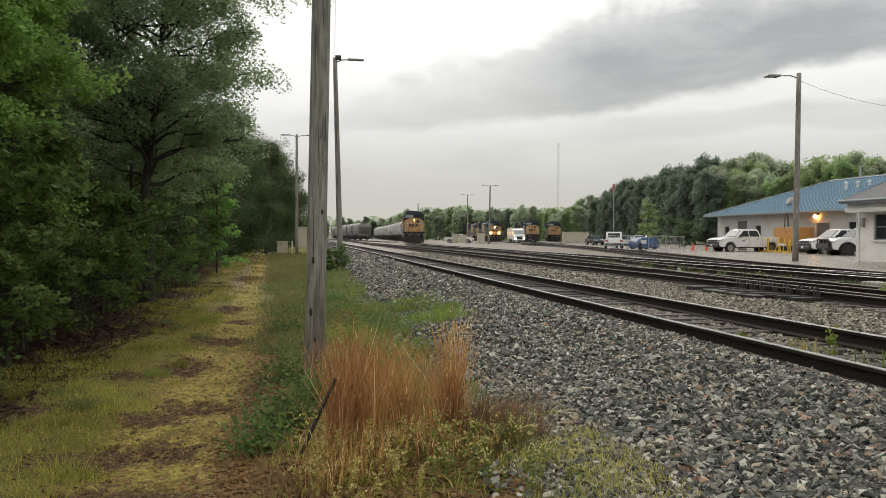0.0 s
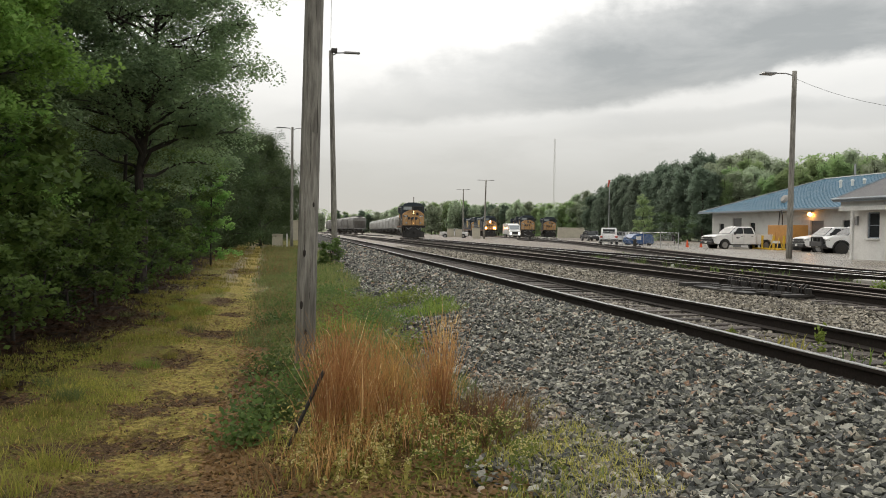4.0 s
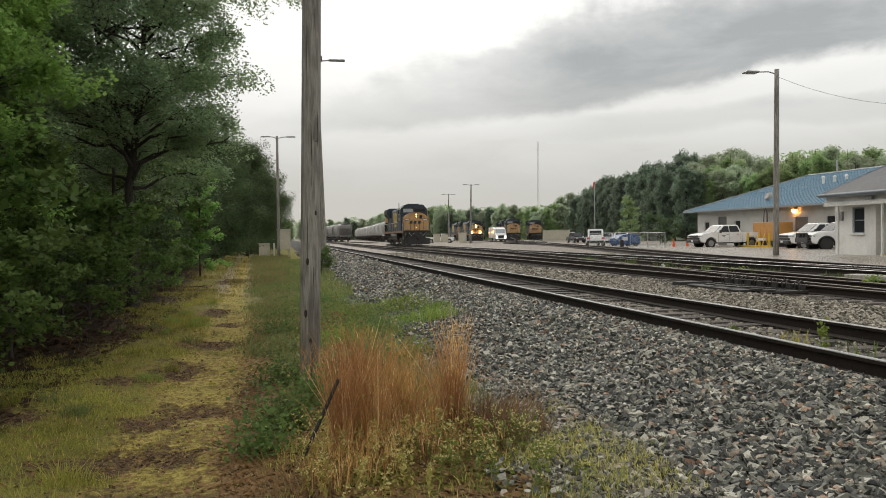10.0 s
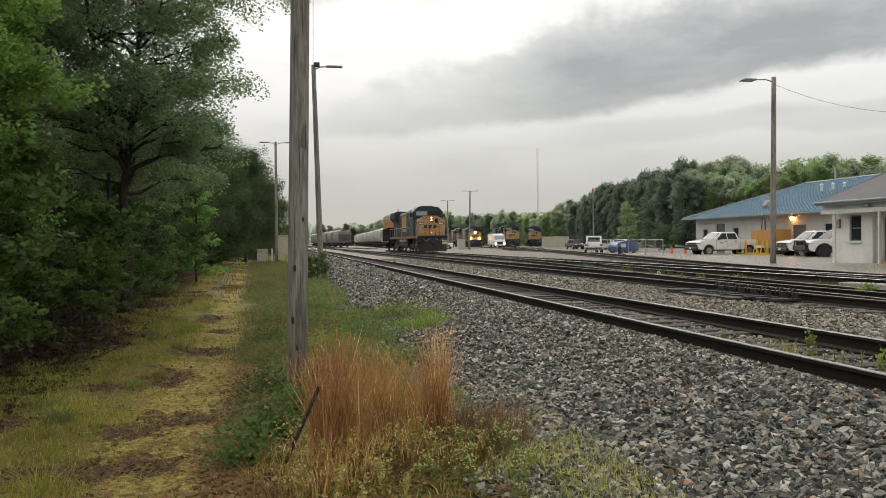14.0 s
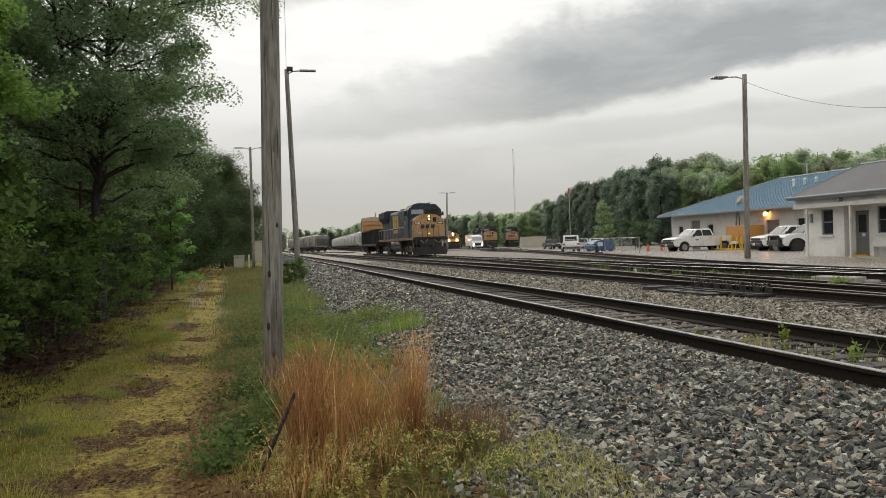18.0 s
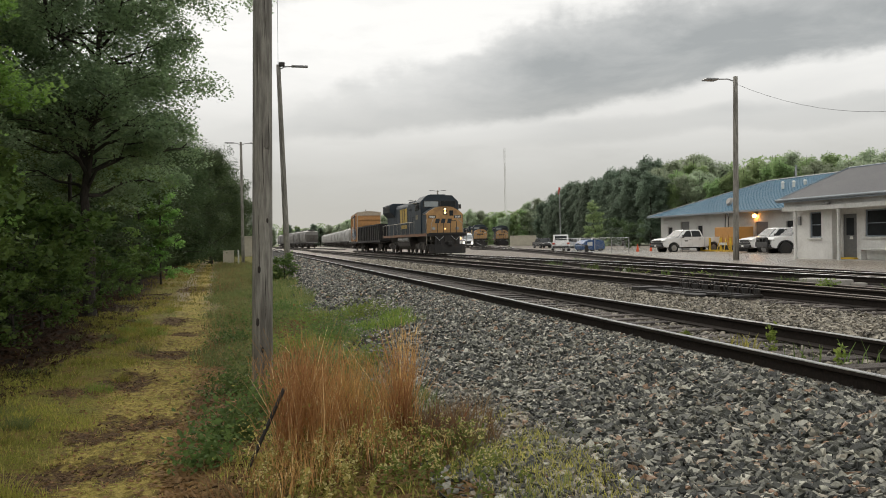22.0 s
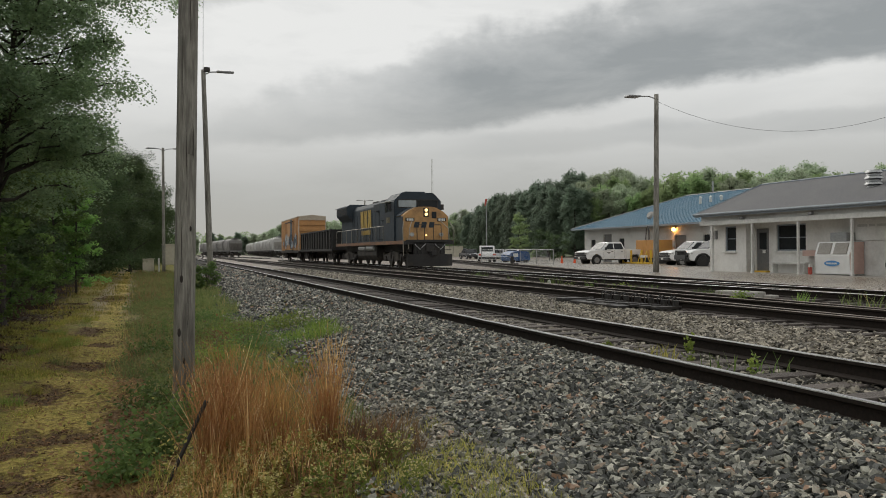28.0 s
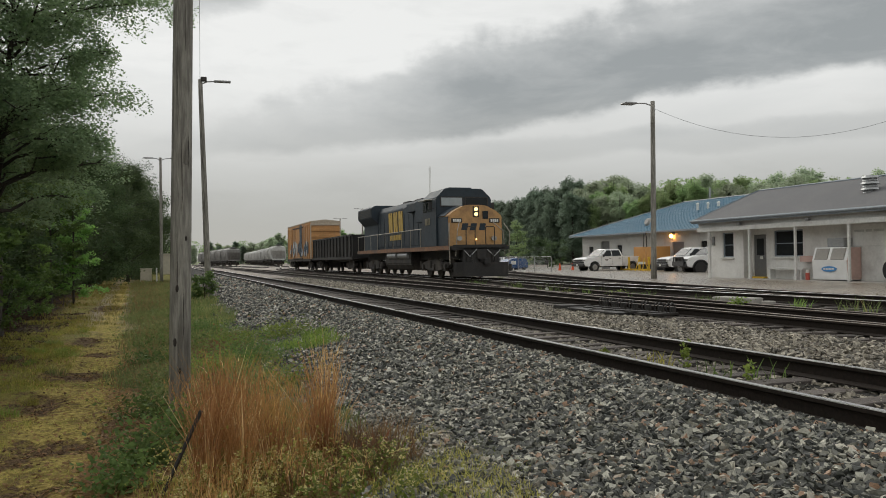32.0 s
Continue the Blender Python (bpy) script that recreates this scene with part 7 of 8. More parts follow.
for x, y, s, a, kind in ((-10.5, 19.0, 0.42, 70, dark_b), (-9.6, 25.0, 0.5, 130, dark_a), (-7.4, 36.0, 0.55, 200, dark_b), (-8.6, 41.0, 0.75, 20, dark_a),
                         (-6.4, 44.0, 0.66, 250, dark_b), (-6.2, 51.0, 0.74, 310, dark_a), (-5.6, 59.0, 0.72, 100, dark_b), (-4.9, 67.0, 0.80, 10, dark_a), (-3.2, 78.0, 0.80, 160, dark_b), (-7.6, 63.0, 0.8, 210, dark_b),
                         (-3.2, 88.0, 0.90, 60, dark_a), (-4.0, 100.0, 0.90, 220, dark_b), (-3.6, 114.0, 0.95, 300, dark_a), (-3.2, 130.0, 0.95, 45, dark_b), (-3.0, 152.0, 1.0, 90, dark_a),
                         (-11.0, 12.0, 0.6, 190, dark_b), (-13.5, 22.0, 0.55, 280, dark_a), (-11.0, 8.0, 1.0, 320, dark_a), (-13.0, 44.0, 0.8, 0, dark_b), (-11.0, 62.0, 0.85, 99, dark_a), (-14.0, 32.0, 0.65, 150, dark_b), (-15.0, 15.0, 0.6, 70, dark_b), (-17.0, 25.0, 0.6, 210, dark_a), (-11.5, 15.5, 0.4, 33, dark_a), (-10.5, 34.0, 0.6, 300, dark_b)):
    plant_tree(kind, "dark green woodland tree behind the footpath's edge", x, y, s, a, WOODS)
for x, y, s, a in ((-4.6, 12.7, 0.95, 0), (-5.4, 11.6, 1.0, 120), (-6.3, 9.8, 1.0, 220)):
    plant_tree(bright, "young tree with bright spring green leaves", x, y, s, a, WOODS)
for x, y, s, a in ((-3.5, 36.0, 1.0, 0), (-3.8, 29.0, 0.5, 60)):
    plant_tree(sapling, "slim bright green sapling at the wood's edge", x, y, s, a, WOODS)
BUSHES = "bushes along the footpath"
gb = np.random.default_rng(44)
for y in np.concatenate([np.arange(8.6, 30, 1.9), np.arange(30, 78, 2.2)]):
    x = -4.9 + gb.uniform(-0.8, 0.5) - 0.008 * (y - 10)
    plant_tree(bush_dark, "leafy dark green bush at the wood's edge", x, float(y), float(gb.choice([0.4, 0.6, 0.85, 1.15])), float(gb.uniform(0, 360)), BUSHES, name="bush")
for x, y, s in ((-3.75, 9.0, 0.9), (-3.9, 10.2, 1.1), (-3.7, 11.3, 0.8), (-3.85, 12.4, 1.05), (-3.8, 13.6, 0.75), (-3.75, 14.8, 1.0), (-4.1, 16.0, 1.3), (-3.9, 17.4, 1.0), (-3.9, 19.2, 0.8), (-3.7, 21.0, 0.75), (-3.9, 24.0, 0.9), (-3.9, 27.5, 0.7), (-4.2, 31.0, 0.8), (-4.5, 10.6, 1.5), (-4.7, 12.8, 1.5), (-4.6, 15.3, 1.4)):
    plant_tree(bush_light, "thin bush with sprays of fresh green leaves", x, y, s, y * 77 % 360, BUSHES, name="bush")
plant_tree(shrub, "small leafy green shrub beside the ballast", 1.5, 35.0, 1.0, 30, "", name="shrub")

# distant tree lines round the yard
g = np.random.default_rng(5)
FAR = "distant trees round the yard"
woods = []
for az in np.arange(-8.0, 64.0, 0.52):
    a = az + g.uniform(-0.25, 0.25)
    dist = float(np.interp(a, [-8, 6, 8, 14, 20, 24, 28, 36, 64], [420, 400, 330, 300, 260, 190, 160, 150, 125]))
    rise = float(np.interp(a, [-8, 5, 7, 9, 14, 18, 19.5, 21, 24, 27, 38, 46, 64], [1.5, 1.5, 1.8, 2.3, 2.4, 2.4, 2.6, 3.4, 4.8, 5.3, 5.5, 5.0, 4.6]))
    for row in range(3):
        d = dist * (1 + 0.07 * row) + g.uniform(-5, 5)
        kind = (far_a, far_b, far_c, far_d)[int(g.integers(0, 4))]
        if 20.3 < a < 28.3:
            kind = far_c
            d *= 0.96
        elif 28.3 < a < 40:
            kind = far_b if g.uniform() < 0.7 else far_a
        tall = (d * math.tan(radians(rise)) + 1.4) * g.uniform(0.78, 1.08) * (0.93, 1.0, 1.03)[row]
        x, y = d * math.sin(radians(a)), d * math.cos(radians(a))
        if row < 2:
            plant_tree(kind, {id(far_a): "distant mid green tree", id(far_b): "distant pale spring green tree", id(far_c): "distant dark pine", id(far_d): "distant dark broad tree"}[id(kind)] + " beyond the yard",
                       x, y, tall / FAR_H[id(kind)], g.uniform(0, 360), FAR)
        elif 20.0 < a < 28.5:
            plant_tree(far_c, "distant dark pine beyond the yard", x, y, tall / 15.0, g.uniform(0, 360), FAR)
        else:
            woods.append((x, y, tall))
# the woods behind them, too deep to tell apart
cx, cy, ct = np.array(woods).T
pick = g.integers(0, len(cx), 110000)
hgt = g.uniform(0, 1, 110000) ** 1.15
wide = 0.30 * ct[pick] * np.sqrt(np.maximum(0.02, 1 - (2 * hgt - 1) ** 2)) + 0.6
ang = g.uniform(0, 2 * np.pi, 110000)
c = np.stack([cx[pick] + wide * np.cos(ang), cy[pick] + wide * np.sin(ang), 0.2 + hgt * ct[pick] * 0.86], 1)
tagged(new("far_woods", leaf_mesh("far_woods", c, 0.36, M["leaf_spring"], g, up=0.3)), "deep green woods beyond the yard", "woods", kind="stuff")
plant_tree(cone_tree, "small pale green cone-shaped tree beside the workshop", 40.5, 92.0, 0.95, 40, FAR)
plant_tree(bush_dark, "dark round shrub beside the workshop", 43.5, 90.0, 1.5, 40, FAR, name="shrub")


# ---- loose ground cover ----
def scatter(n, x0, x1, y0, y1, g):
    return g.uniform(x0, x1, n), g.uniform(y0, y1, n)


STONE = np.array([(0.9, 0.3, 0.55), (0.25, 0.95, 0.6), (-0.8, 0.45, 0.5), (-0.45, -0.8, 0.6), (0.55, -0.75, 0.5), (0.8, 0.1, -0.5), (-0.1, 0.8, -0.6), (-0.9, -0.15, -0.5), (0.05, -0.85, -0.55)], float)
STONE_F = np.array([(0, 1, 2), (0, 2, 3), (0, 3, 4), (0, 5, 1), (5, 6, 1), (1, 6, 2), (6, 7, 2), (2, 7, 3), (7, 8, 3), (3, 8, 4), (8, 5, 4), (4, 5, 0), (5, 8, 6), (6, 8, 7)])


def stones(name, x, y, z, size, mat, label, g):
    k = len(x)
    v = STONE[None] * g.uniform(0.65, 1.3, (k, len(STONE), 1))
    v = v * np.stack([g.uniform(0.8, 1.6, k), g.uniform(0.55, 1.05, k), g.uniform(0.22, 0.68, k)], 1)[:, None]
    turn, tx, ty = g.uniform(0, 2 * np.pi, k), g.normal(0, 0.5, k), g.normal(0, 0.5, k)
    c_, s_, one, nil = np.cos(turn), np.sin(turn), np.ones(k), np.zeros(k)
    spin = np.stack([np.stack([c_, -s_, nil], -1), np.stack([s_, c_, nil], -1), np.stack([nil, nil, one], -1)], 1)
    tip = np.stack([np.stack([np.cos(ty), nil, np.sin(ty)], -1), np.stack([np.sin(tx) * np.sin(ty), np.cos(tx), -np.sin(tx) * np.cos(ty)], -1), np.stack([-np.cos(tx) * np.sin(ty), np.sin(tx), np.cos(tx) * np.cos(ty)], -1)], 1)
    R = tip @ spin
    v = np.einsum("kij,knj->kni", R, v) * np.asarray(size)[:, None, None]
    v += np.stack([x, y, z], 1)[:, None]
    f = (STONE_F[None] + (np.arange(k) * len(STONE))[:, None, None]).reshape(-1, 3)
    me = raw_mesh(name, v.reshape(-1, 3), f, mat)
    me.shade_flat()
    return tagged(new(name, me), label, "gravel", kind="stuff")


g = np.random.default_rng(31)


def ballast_bed(n, x0, x1, y0, y1, size, lift=0.0):
    x, y = scatter(n, x0, x1, y0, y1, g)
    keep = (x > 1.75 + 0.35 * np.sin(1.1 * y) + 0.25 * np.sin(2.9 * y + 1)) | (g.uniform(0, 1, n) < 0.12)
    x, y = x[keep], y[keep]
    s = size * g.uniform(0.55, 1.35, len(x))
    return x, y, ground_z(x, y) + s * 0.25 + lift, s


for n, x0, x1, y0, y1, size in ((7000, 1.2, 4.46, -6.0, 2.8, 0.05), (32000, 1.2, 4.46, 2.8, 9.0, 0.033), (29000, 1.2, 4.46, 9.0, 19.0, 0.034), (15000, 1.3, 4.4, 19.0, 40.0, 0.044), (11000, 1.3, 4.5, 40.0, 95.0, 0.07)):
    x, y, z, s = ballast_bed(n, x0, x1, y0, y1, size)
    stones("ballast_stones", x, y, z, s, M["stone"], "grey crushed granite ballast stones on the slope", g)
for n, x0, x1, y0, y1, size, mt in ((5200, 1.55, 2.35, 3.4, 8.5, 0.024, "stone_brown"), (6000, 4.3, 6.6, 3.0, 16.0, 0.032, "stone_brown"), (11000, 6.7, 9.3, 4.0, 22.0, 0.034, "stone_brown"), (6000, 9.3, 14.5, 8.0, 26.0, 0.04, "stone_brown"), (9000, 6.7, 9.3, 22.0, 60.0, 0.06, "stone_brown"), (9000, 11.6, 13.6, 20.0, 70.0, 0.065, "stone_brown"), (7000, 15.8, 18.5, 14.0, 60.0, 0.06, "stone_brown")):
    x, y = scatter(n, x0, x1, y0, y1, g)
    s = size * g.uniform(0.55, 1.35, n)
    stones("yard_stones", x, y, ground_z(x, y) + s * (0.2 if x0 > 3 else 0.7), s, M[mt], "brown and grey stones between the tracks" if x0 > 3 else "small tan stones along the foot of the ballast", g)


def tuft(name, x, y, n, radius, height, width, lean, mat, label, kind="grass", flare=0.0):
    """A tuft whose outer blades lean outwards."""
    r = radius * g.uniform(0, 1, n) ** 0.6
    a = g.uniform(0, 2 * np.pi, n)
    px, py = x + r * np.cos(a), y + r * np.sin(a)
    roots = np.stack([px, py, ground_z(px, py) - 0.01], 1)
    out = np.stack([np.cos(a), np.sin(a), 0 * a], 1) * (flare * r / radius)[:, None]
    return tagged(new(name, blade_mesh(name, roots, height, width, lean, mat, g, out)), label, kind, kind="stuff")


# the stand of dry orange grass beside the pole: stalks with feathery tufts along their upper half
for x, y, n, rad, h, fl in ((0.27, 6.15, 70, 0.07, 0.74, 0.5), (0.36, 6.3, 130, 0.09, 0.86, 0.42), (0.43, 6.45, 110, 0.08, 0.95, 0.3), (0.53, 6.2, 75, 0.09, 0.76, 0.45), (0.62, 6.6, 40, 0.09, 0.66, 0.5), (0.73, 6.6, 85, 0.08, 0.84, 0.34), (0.80, 6.35, 50, 0.09, 0.6, 0.45), (0.89, 6.7, 70, 0.08, 0.78, 0.35), (0.99, 6.4, 40, 0.10, 0.5, 0.5), (1.09, 6.7, 40, 0.07, 0.66, 0.4), (1.20, 6.55, 80, 0.06, 0.84, 0.3), (1.28, 6.7, 85, 0.06, 0.98, 0.22),
                            (0.24, 8.6, 40, 0.12, 0.55, 0.5), (0.5, 7.9, 60, 0.25, 0.6, 0.4), (0.45, 5.75, 80, 0.22, 0.3, 0.5), (1.0, 5.9, 60, 0.25, 0.26, 0.5), (0.2, 5.5, 50, 0.2, 0.26, 0.5)):
    tuft("dry_grass", x, y, n, rad, h, 0.0036, 0.15, M["straw"], "tall dry orange broom grass beside the pole", flare=fl * 0.55)
    k = n * 3
    r, a = rad * 1.7 * g.uniform(0, 1, k) ** 0.6, g.uniform(0, 2 * np.pi, k)
    q = g.uniform(0.35, 1.0, k)
    c = np.stack([x + r * (0.7 + 0.6 * q) * np.cos(a), y + r * (0.7 + 0.6 * q) * np.sin(a), h * 0.92 * q], 1)
    c[:, 2] += ground_z(c[:, 0], c[:, 1])
    bits = blade_mesh("dry_tufts", c, 0.10, 0.0022, 0.35, M["straw"], g)
    tagged(new("dry_tufts", bits), "feathery tufts along the dry grass stalks", "grass", kind="stuff")
rod_thing = thing("leaning_rod", "dark rod leaning out of the dry grass", "rod", pose(0.02, 6.05, -0.02))
part("bar", fresh(rod, (-0.06, 0.1, -0.04), (0.24, 0.05, 0.62), 0.014, seg=8), M["black"], rod_thing)
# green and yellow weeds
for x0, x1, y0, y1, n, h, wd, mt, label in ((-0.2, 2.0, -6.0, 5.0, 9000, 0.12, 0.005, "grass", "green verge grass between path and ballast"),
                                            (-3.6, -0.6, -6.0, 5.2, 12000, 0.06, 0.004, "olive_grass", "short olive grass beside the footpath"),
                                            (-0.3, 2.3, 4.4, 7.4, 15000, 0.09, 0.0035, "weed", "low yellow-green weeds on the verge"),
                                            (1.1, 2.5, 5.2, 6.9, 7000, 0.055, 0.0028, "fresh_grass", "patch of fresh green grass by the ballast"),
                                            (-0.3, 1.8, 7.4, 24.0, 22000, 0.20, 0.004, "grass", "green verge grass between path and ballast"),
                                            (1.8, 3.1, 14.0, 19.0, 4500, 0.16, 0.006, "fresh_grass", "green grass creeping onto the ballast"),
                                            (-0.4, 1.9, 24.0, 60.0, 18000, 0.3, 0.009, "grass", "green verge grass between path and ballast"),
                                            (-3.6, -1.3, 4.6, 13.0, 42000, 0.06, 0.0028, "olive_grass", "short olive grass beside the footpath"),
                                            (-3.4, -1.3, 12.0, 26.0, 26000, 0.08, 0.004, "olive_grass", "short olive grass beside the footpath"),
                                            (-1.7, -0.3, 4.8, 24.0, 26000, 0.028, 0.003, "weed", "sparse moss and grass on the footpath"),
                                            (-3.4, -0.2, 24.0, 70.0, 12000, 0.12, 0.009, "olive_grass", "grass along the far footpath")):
    x, y = scatter(n, x0, x1, y0, y1, g)
    stray = 0.22 * (1.5 + np.sin(0.9 * y) + np.sin(2.3 * y + 1.0) + 0.6 * np.sin(5.7 * y))
    edge = np.minimum(np.minimum((x - x0 - stray), (x1 - x)) / (0.3 * (x1 - x0)), np.minimum((y - y0), (y1 - y)) / 1.0)
    patches = np.sin(1.9 * x + 0.7 * y) + np.sin(1.3 * y - 2.2 * x) + 0.8 * np.sin(4.1 * x + 3.3 * y) + 0.6 * np.sin(7.3 * y - 5.1 * x)
    keep = patches + g.normal(size=n) * 0.8 > 0.9 - 1.3 * np.clip(edge, -1.5, 1)
    if x1 <= 0:
        for cx, cy, rx, ry in MUD:
            keep &= ((x - cx) / rx) ** 2 + ((y - cy) / ry) ** 2 > g.uniform(0.5, 1.5, n)
    x, y = x[keep], y[keep]
    if x1 <= 0:
        x = x - PATH_BEND * np.clip(y - 11.0, 0, 70)
    roots = np.stack([x, y, ground_z(x, y) - 0.01], 1)
    tagged(new("grass", blade_mesh("grass", roots, h, wd, 0.35, M[mt], g)), label, "grass", kind="stuff")
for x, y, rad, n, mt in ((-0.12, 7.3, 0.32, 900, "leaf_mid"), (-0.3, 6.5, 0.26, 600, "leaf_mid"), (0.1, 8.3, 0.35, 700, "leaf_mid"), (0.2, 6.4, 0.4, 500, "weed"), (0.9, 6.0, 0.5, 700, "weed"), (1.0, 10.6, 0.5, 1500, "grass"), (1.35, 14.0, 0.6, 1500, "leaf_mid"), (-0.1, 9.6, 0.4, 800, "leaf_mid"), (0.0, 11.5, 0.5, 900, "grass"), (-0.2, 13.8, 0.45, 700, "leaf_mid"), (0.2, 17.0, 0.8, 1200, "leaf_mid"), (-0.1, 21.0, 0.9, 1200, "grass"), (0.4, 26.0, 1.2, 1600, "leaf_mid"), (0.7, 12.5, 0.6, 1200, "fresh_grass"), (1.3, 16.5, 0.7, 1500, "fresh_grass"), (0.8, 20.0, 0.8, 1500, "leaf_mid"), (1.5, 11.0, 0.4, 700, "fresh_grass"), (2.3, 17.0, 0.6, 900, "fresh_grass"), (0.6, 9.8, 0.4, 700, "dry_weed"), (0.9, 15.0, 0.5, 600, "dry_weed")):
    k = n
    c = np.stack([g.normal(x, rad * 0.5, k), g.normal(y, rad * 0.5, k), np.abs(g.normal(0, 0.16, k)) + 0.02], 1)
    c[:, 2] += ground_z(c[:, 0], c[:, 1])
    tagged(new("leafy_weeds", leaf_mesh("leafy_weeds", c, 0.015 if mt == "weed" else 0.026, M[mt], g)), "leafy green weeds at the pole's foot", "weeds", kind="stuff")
# the grassy bank on the footpath's right, which widens as the path bears away
for n, ya, yb, h, wd, mt in ((9000, 12.0, 30.0, 0.17, 0.005, "grass"), (11000, 26.0, 76.0, 0.26, 0.010, "grass"), (2600, 12.0, 30.0, 0.2, 0.005, "dry_weed"), (3500, 28.0, 76.0, 0.28, 0.010, "dry_weed")):
    y = ya + (yb - ya) * g.uniform(0, 1, n) ** 1.3
    bend = PATH_BEND * np.clip(y - 11.0, 0, 70)
    x = -0.36 - bend + 0.16 * np.sin(0.9 * y) + 0.1 * np.sin(2.7 * y + 1) + (bend + 0.5) * g.uniform(0, 1, n) ** 0.8 + g.normal(0, 0.16, n)
    roots = np.stack([x, y, ground_z(x, y) - 0.01], 1)
    tagged(new("grass", blade_mesh("grass", roots, h, wd, 0.35, M[mt], g)), "rough grass on the bank beside the footpath", "grass", kind="stuff")
# flowering weed stalks and red-brown dry weeds in the foreground
stalks, heads = [], []
for k in range(210):
    x0, y0 = g.uniform(0.0, 1.75), g.uniform(4.9, 6.4)
    h = g.uniform(0.12, 0.3)
    base = float(ground_z(x0, y0))
    lx, ly = g.normal(0, 0.05, 2)
    for q in np.linspace(0.1, 1, 16):
        stalks.append((x0 + lx * q + g.normal(0, 0.012), y0 + ly * q + g.normal(0, 0.012), base + h * q))
    for _ in range(10):
        heads.append((x0 + lx + g.normal(0, 0.018), y0 + ly + g.normal(0, 0.018), base + h * g.uniform(0.8, 1.05)))
stalks = np.array(stalks)
for pick, mt in ((stalks[:, 0] < 0.8, "weed"), (stalks[:, 0] >= 0.8, "fresh_grass")):
    tagged(new("weed_stalks", leaf_mesh("weed_stalks", stalks[pick], 0.018, M[mt], g)), "green stalks of flowering weeds", "weeds", kind="stuff")
tagged(new("weed_flowers", leaf_mesh("weed_flowers", np.array(heads), 0.011, M["flower"], g)), "tiny pale yellow weed flowers", "flowers", kind="stuff")
for x, y, n, rad, h in ((1.48, 6.6, 260, 0.24, 0.34), (1.65, 6.3, 200, 0.28, 0.24), (1.8, 7.0, 120, 0.3, 0.24), (-0.05, 5.5, 90, 0.3, 0.25), (1.4, 6.0, 120, 0.3, 0.2), (0.7, 6.0, 120, 0.35, 0.24)):
    tuft("dry_weeds", x, y, n, rad, h, 0.004, 0.35, M["dry_weed"], "brown dry weeds beside the ballast", "weeds", flare=0.4)
x, y = scatter(9000, -0.6, 1.6, 4.8, 9.5, g)
x2, y2 = g.normal(-0.42, 0.16, 4500), g.uniform(4.7, 16.0, 4500)
x, y = np.append(x, x2), np.append(y, y2)
c = np.stack([x, y, ground_z(x, y) + 0.012], 1)
tagged(new("leaf_litter", leaf_mesh("leaf_litter", c, 0.028, M["litter"], g, up=3.0)), "brown dead leaves on the ground", "leaf litter", kind="stuff")
# small clumps of grass, crumbs of earth and dead leaves that roughen the footpath
for k in range(46):
    x, y = g.uniform(-3.3, -1.5), 4.9 + 17.0 * g.uniform(0, 1) ** 1.6
    tuft("grass_clump", x, y, int(g.uniform(60, 160)), g.uniform(0.08, 0.2), g.uniform(0.08, 0.17), 0.003, 0.4, M[("olive_grass", "grass", "fresh_grass")[k % 3]], "small clump of grass beside the footpath", flare=0.5)
x, y = g.uniform(-2.8, -0.3, 5200), 4.7 + 14.0 * g.uniform(0, 1, 5200) ** 1.4
c = np.stack([x, y, ground_z(x, y) + 0.01], 1)
tagged(new("leaf_litter", leaf_mesh("leaf_litter", c, 0.02, M["litter"], g, up=2.5)), "crumbs of dead leaves on the footpath", "leaf litter", kind="stuff")
x, y = [], []
for cx, cy, rx, ry in MUD:
    k = int(700 * rx * ry) + 40
    x, y = np.append(x, g.normal(cx, rx * 0.55, k)), np.append(y, g.normal(cy, ry * 0.55, k))
s = 0.006 + 0.016 * g.uniform(0, 1, len(x)) ** 2
stones("mud_clods", x, y, ground_z(x, y) + s * 0.2, s, M["clod"], "dark clods of mud on the footpath", g)
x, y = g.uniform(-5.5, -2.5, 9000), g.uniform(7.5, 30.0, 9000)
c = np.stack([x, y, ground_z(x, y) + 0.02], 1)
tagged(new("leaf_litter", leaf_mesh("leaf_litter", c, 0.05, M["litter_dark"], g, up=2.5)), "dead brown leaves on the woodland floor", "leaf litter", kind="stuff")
for x, y, rad, n, h in ((11.8, 14.9, 0.24, 700, 0.36), (5.25, 9.2, 0.08, 50, 0.12), (5.55, 7.9, 0.05, 60, 0.36), (5.45, 6.7, 0.06, 40, 0.3), (12.9, 24.6, 0.4, 300, 0.25), (12.6, 21.3, 0.3, 240, 0.3)):
    c = np.stack([g.normal(x, rad * 0.5, n), g.normal(y, rad * 0.5, n), g.uniform(0, h, n) * g.uniform(0.4, 1.0, n)], 1)
    c[:, 2] += ground_z(c[:, 0], c[:, 1])
    tagged(new("track_weeds", leaf_mesh("track_weeds", c, 0.03, M["fresh_grass"], g)), "leafy green weed growing beside the rails", "weeds", kind="stuff")
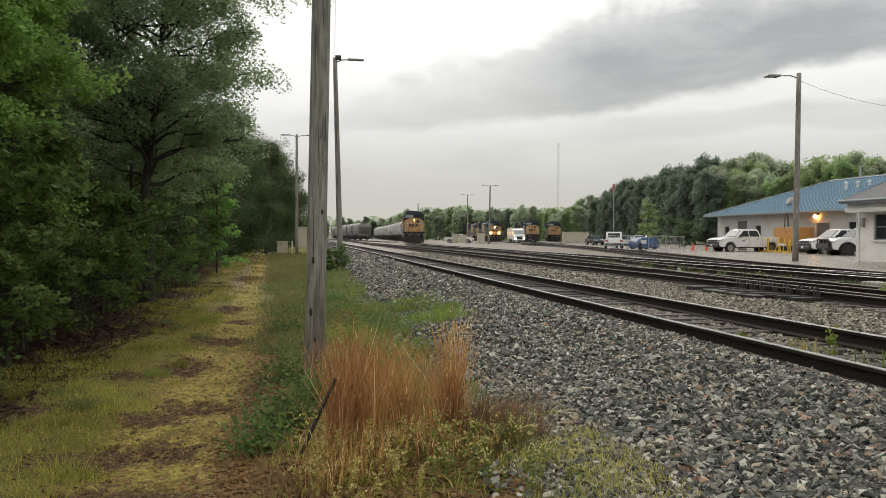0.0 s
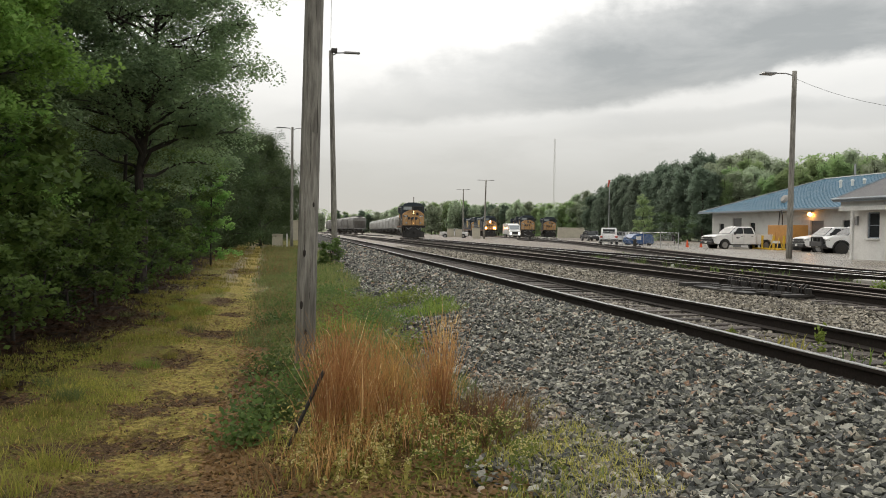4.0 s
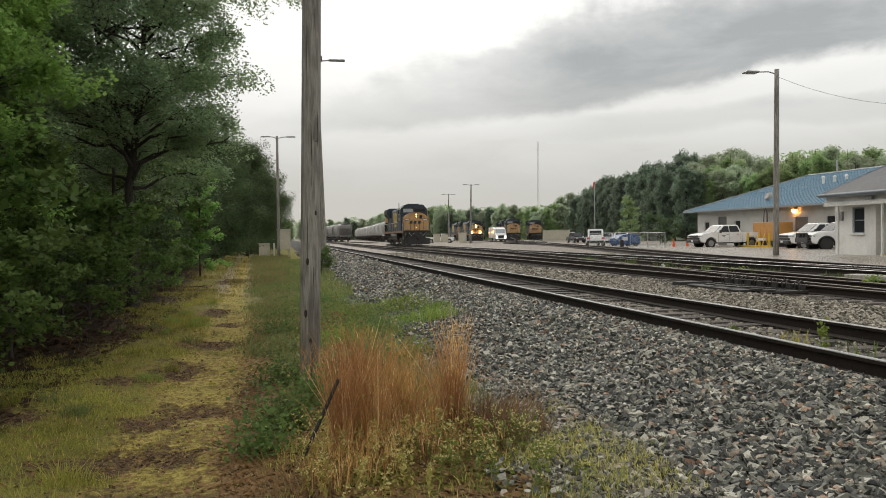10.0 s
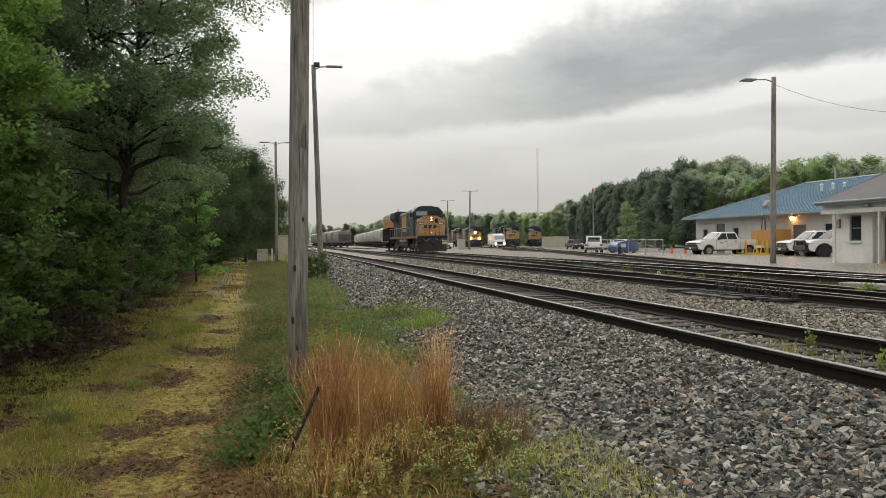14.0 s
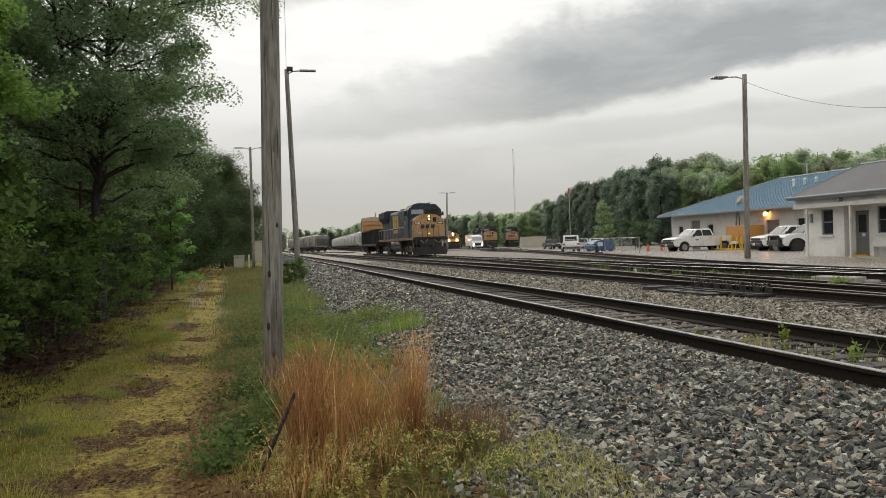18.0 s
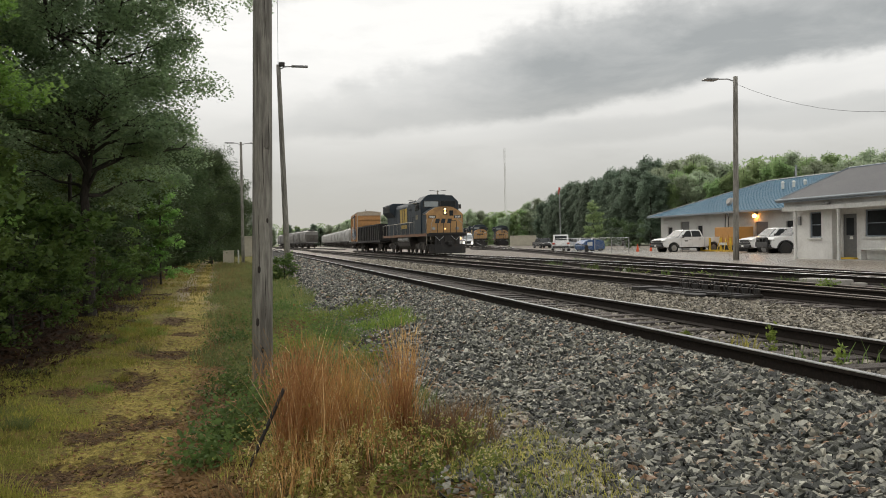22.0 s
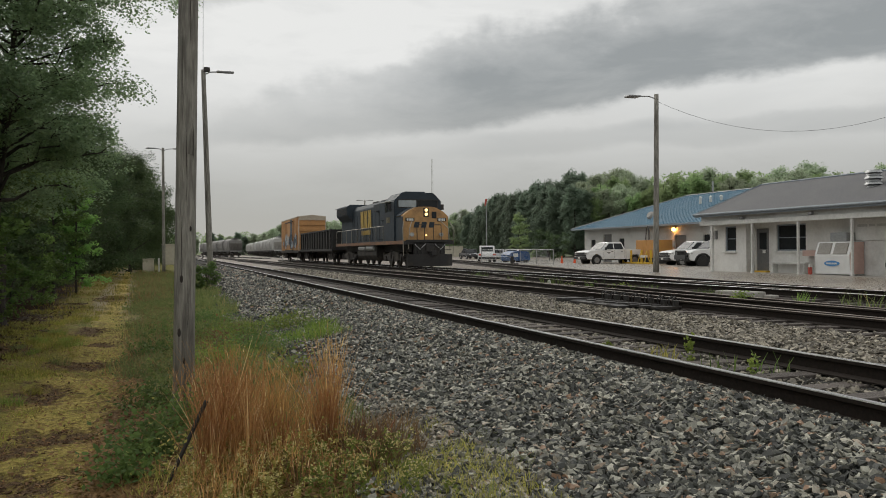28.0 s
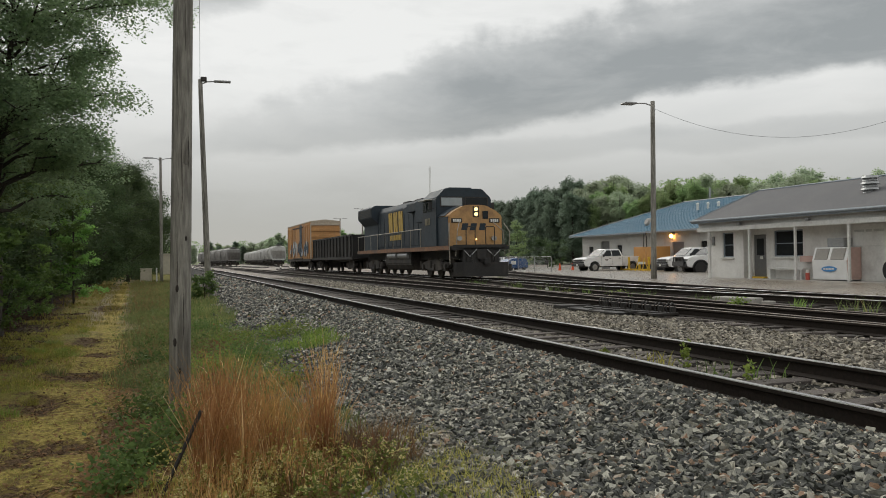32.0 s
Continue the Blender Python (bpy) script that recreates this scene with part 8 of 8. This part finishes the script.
for x, y, n, h, mt in ((12.7, 26.0, 56, 0.35, "leaf_mid"), (12.9, 29.5, 56, 0.35, "leaf_mid"), (13.0, 34.0, 70, 0.3, "leaf_mid"), (12.4, 17.0, 90, 0.3, "leaf_mid"), (16.6, 40.0, 120, 0.3, "leaf_mid"), (5.35, 7.1, 14, 0.2, "leaf_mid"), (5.6, 6.7, 9, 0.26, "leaf_mid"), (12.9, 14.3, 42, 0.3, "leaf_bright"), (12.6, 12.4, 60, 0.4, "grass"), (12.6, 20.0, 70, 0.3, "leaf_mid"), (12.7, 23.0, 70, 0.3, "leaf_mid"), (5.2, 8.0, 25, 0.2, "weed")):
    tuft("track_weeds", x, y, n, 0.22 if n < 50 else 0.4, h, 0.008, 0.3, M[mt], "green weeds growing between the rails", "weeds")


brace_bm = boxes(((-0.16, 0, -0.03), (0.6, 0.2, 0.05)), ((0.07, 0, 0.04), (0.05, 0.14, 0.14)), ((-0.3, 0.14, -0.01), (0.16, 0.12, 0.06)), bevel=0.006)
for dy in (-0.06, 0.06):
    tube(brace_bm, [(-0.04, dy, -0.02), (-0.06, dy, 0.13), (0.0, dy, 0.19), (0.07, dy, 0.14)], 0.016, 5)
brace_me = mesh_of("rail_brace", brace_bm, M["black"])
braces = tagged(thing("rail_braces", "row of black rail braces beside the second track", "rail braces"), kind="structure")
for k in range(7):
    ob = new("rail_brace", brace_me)
    ob.parent, ob.location = braces, (9.66, 14.3 + 0.46 * k + 0.05 * math.sin(5 * k), TIE_TOP + 0.075)
rods = thing("switch_rods", "black switch rods and connecting bars beside the points", "switch rods", pose(9.3, 16.6, TIE_TOP + 0.03))
for k, y in enumerate((-0.9, -0.25, 0.7, 1.3)):
    part("rod", fresh(rod, (-0.35, y, 0.0), (1.4, y + 0.1, 0.03), 0.03, seg=8), M["black"], rods)
part("plate", boxes(((-0.2, -0.3, -0.015), (0.34, 2.2, 0.05)), ((-0.1, 1.35, -0.01), (0.5, 0.4, 0.1)), bevel=0.01), M["black"], rods)

# ---- what moves ----
def motions():
    """The train rolls towards the camera at a steady pace; its wheelsets turn with it."""
    for ob, sets, behind, r in consist:
        rows = [(t, on_track(T3, FRONT0 + behind - rolled(t))) for t in np.arange(0, 32.01, 2.0)]
        walk(ob, rows)
        if behind < 40:
            for s in sets:
                home = s.location.copy()
                walk(s, [(t, Matrix.Translation(home) @ Matrix.Rotation(rolled(t) / r, 4, "X")) for t in np.arange(0, 32.01, 0.25)])


motions()
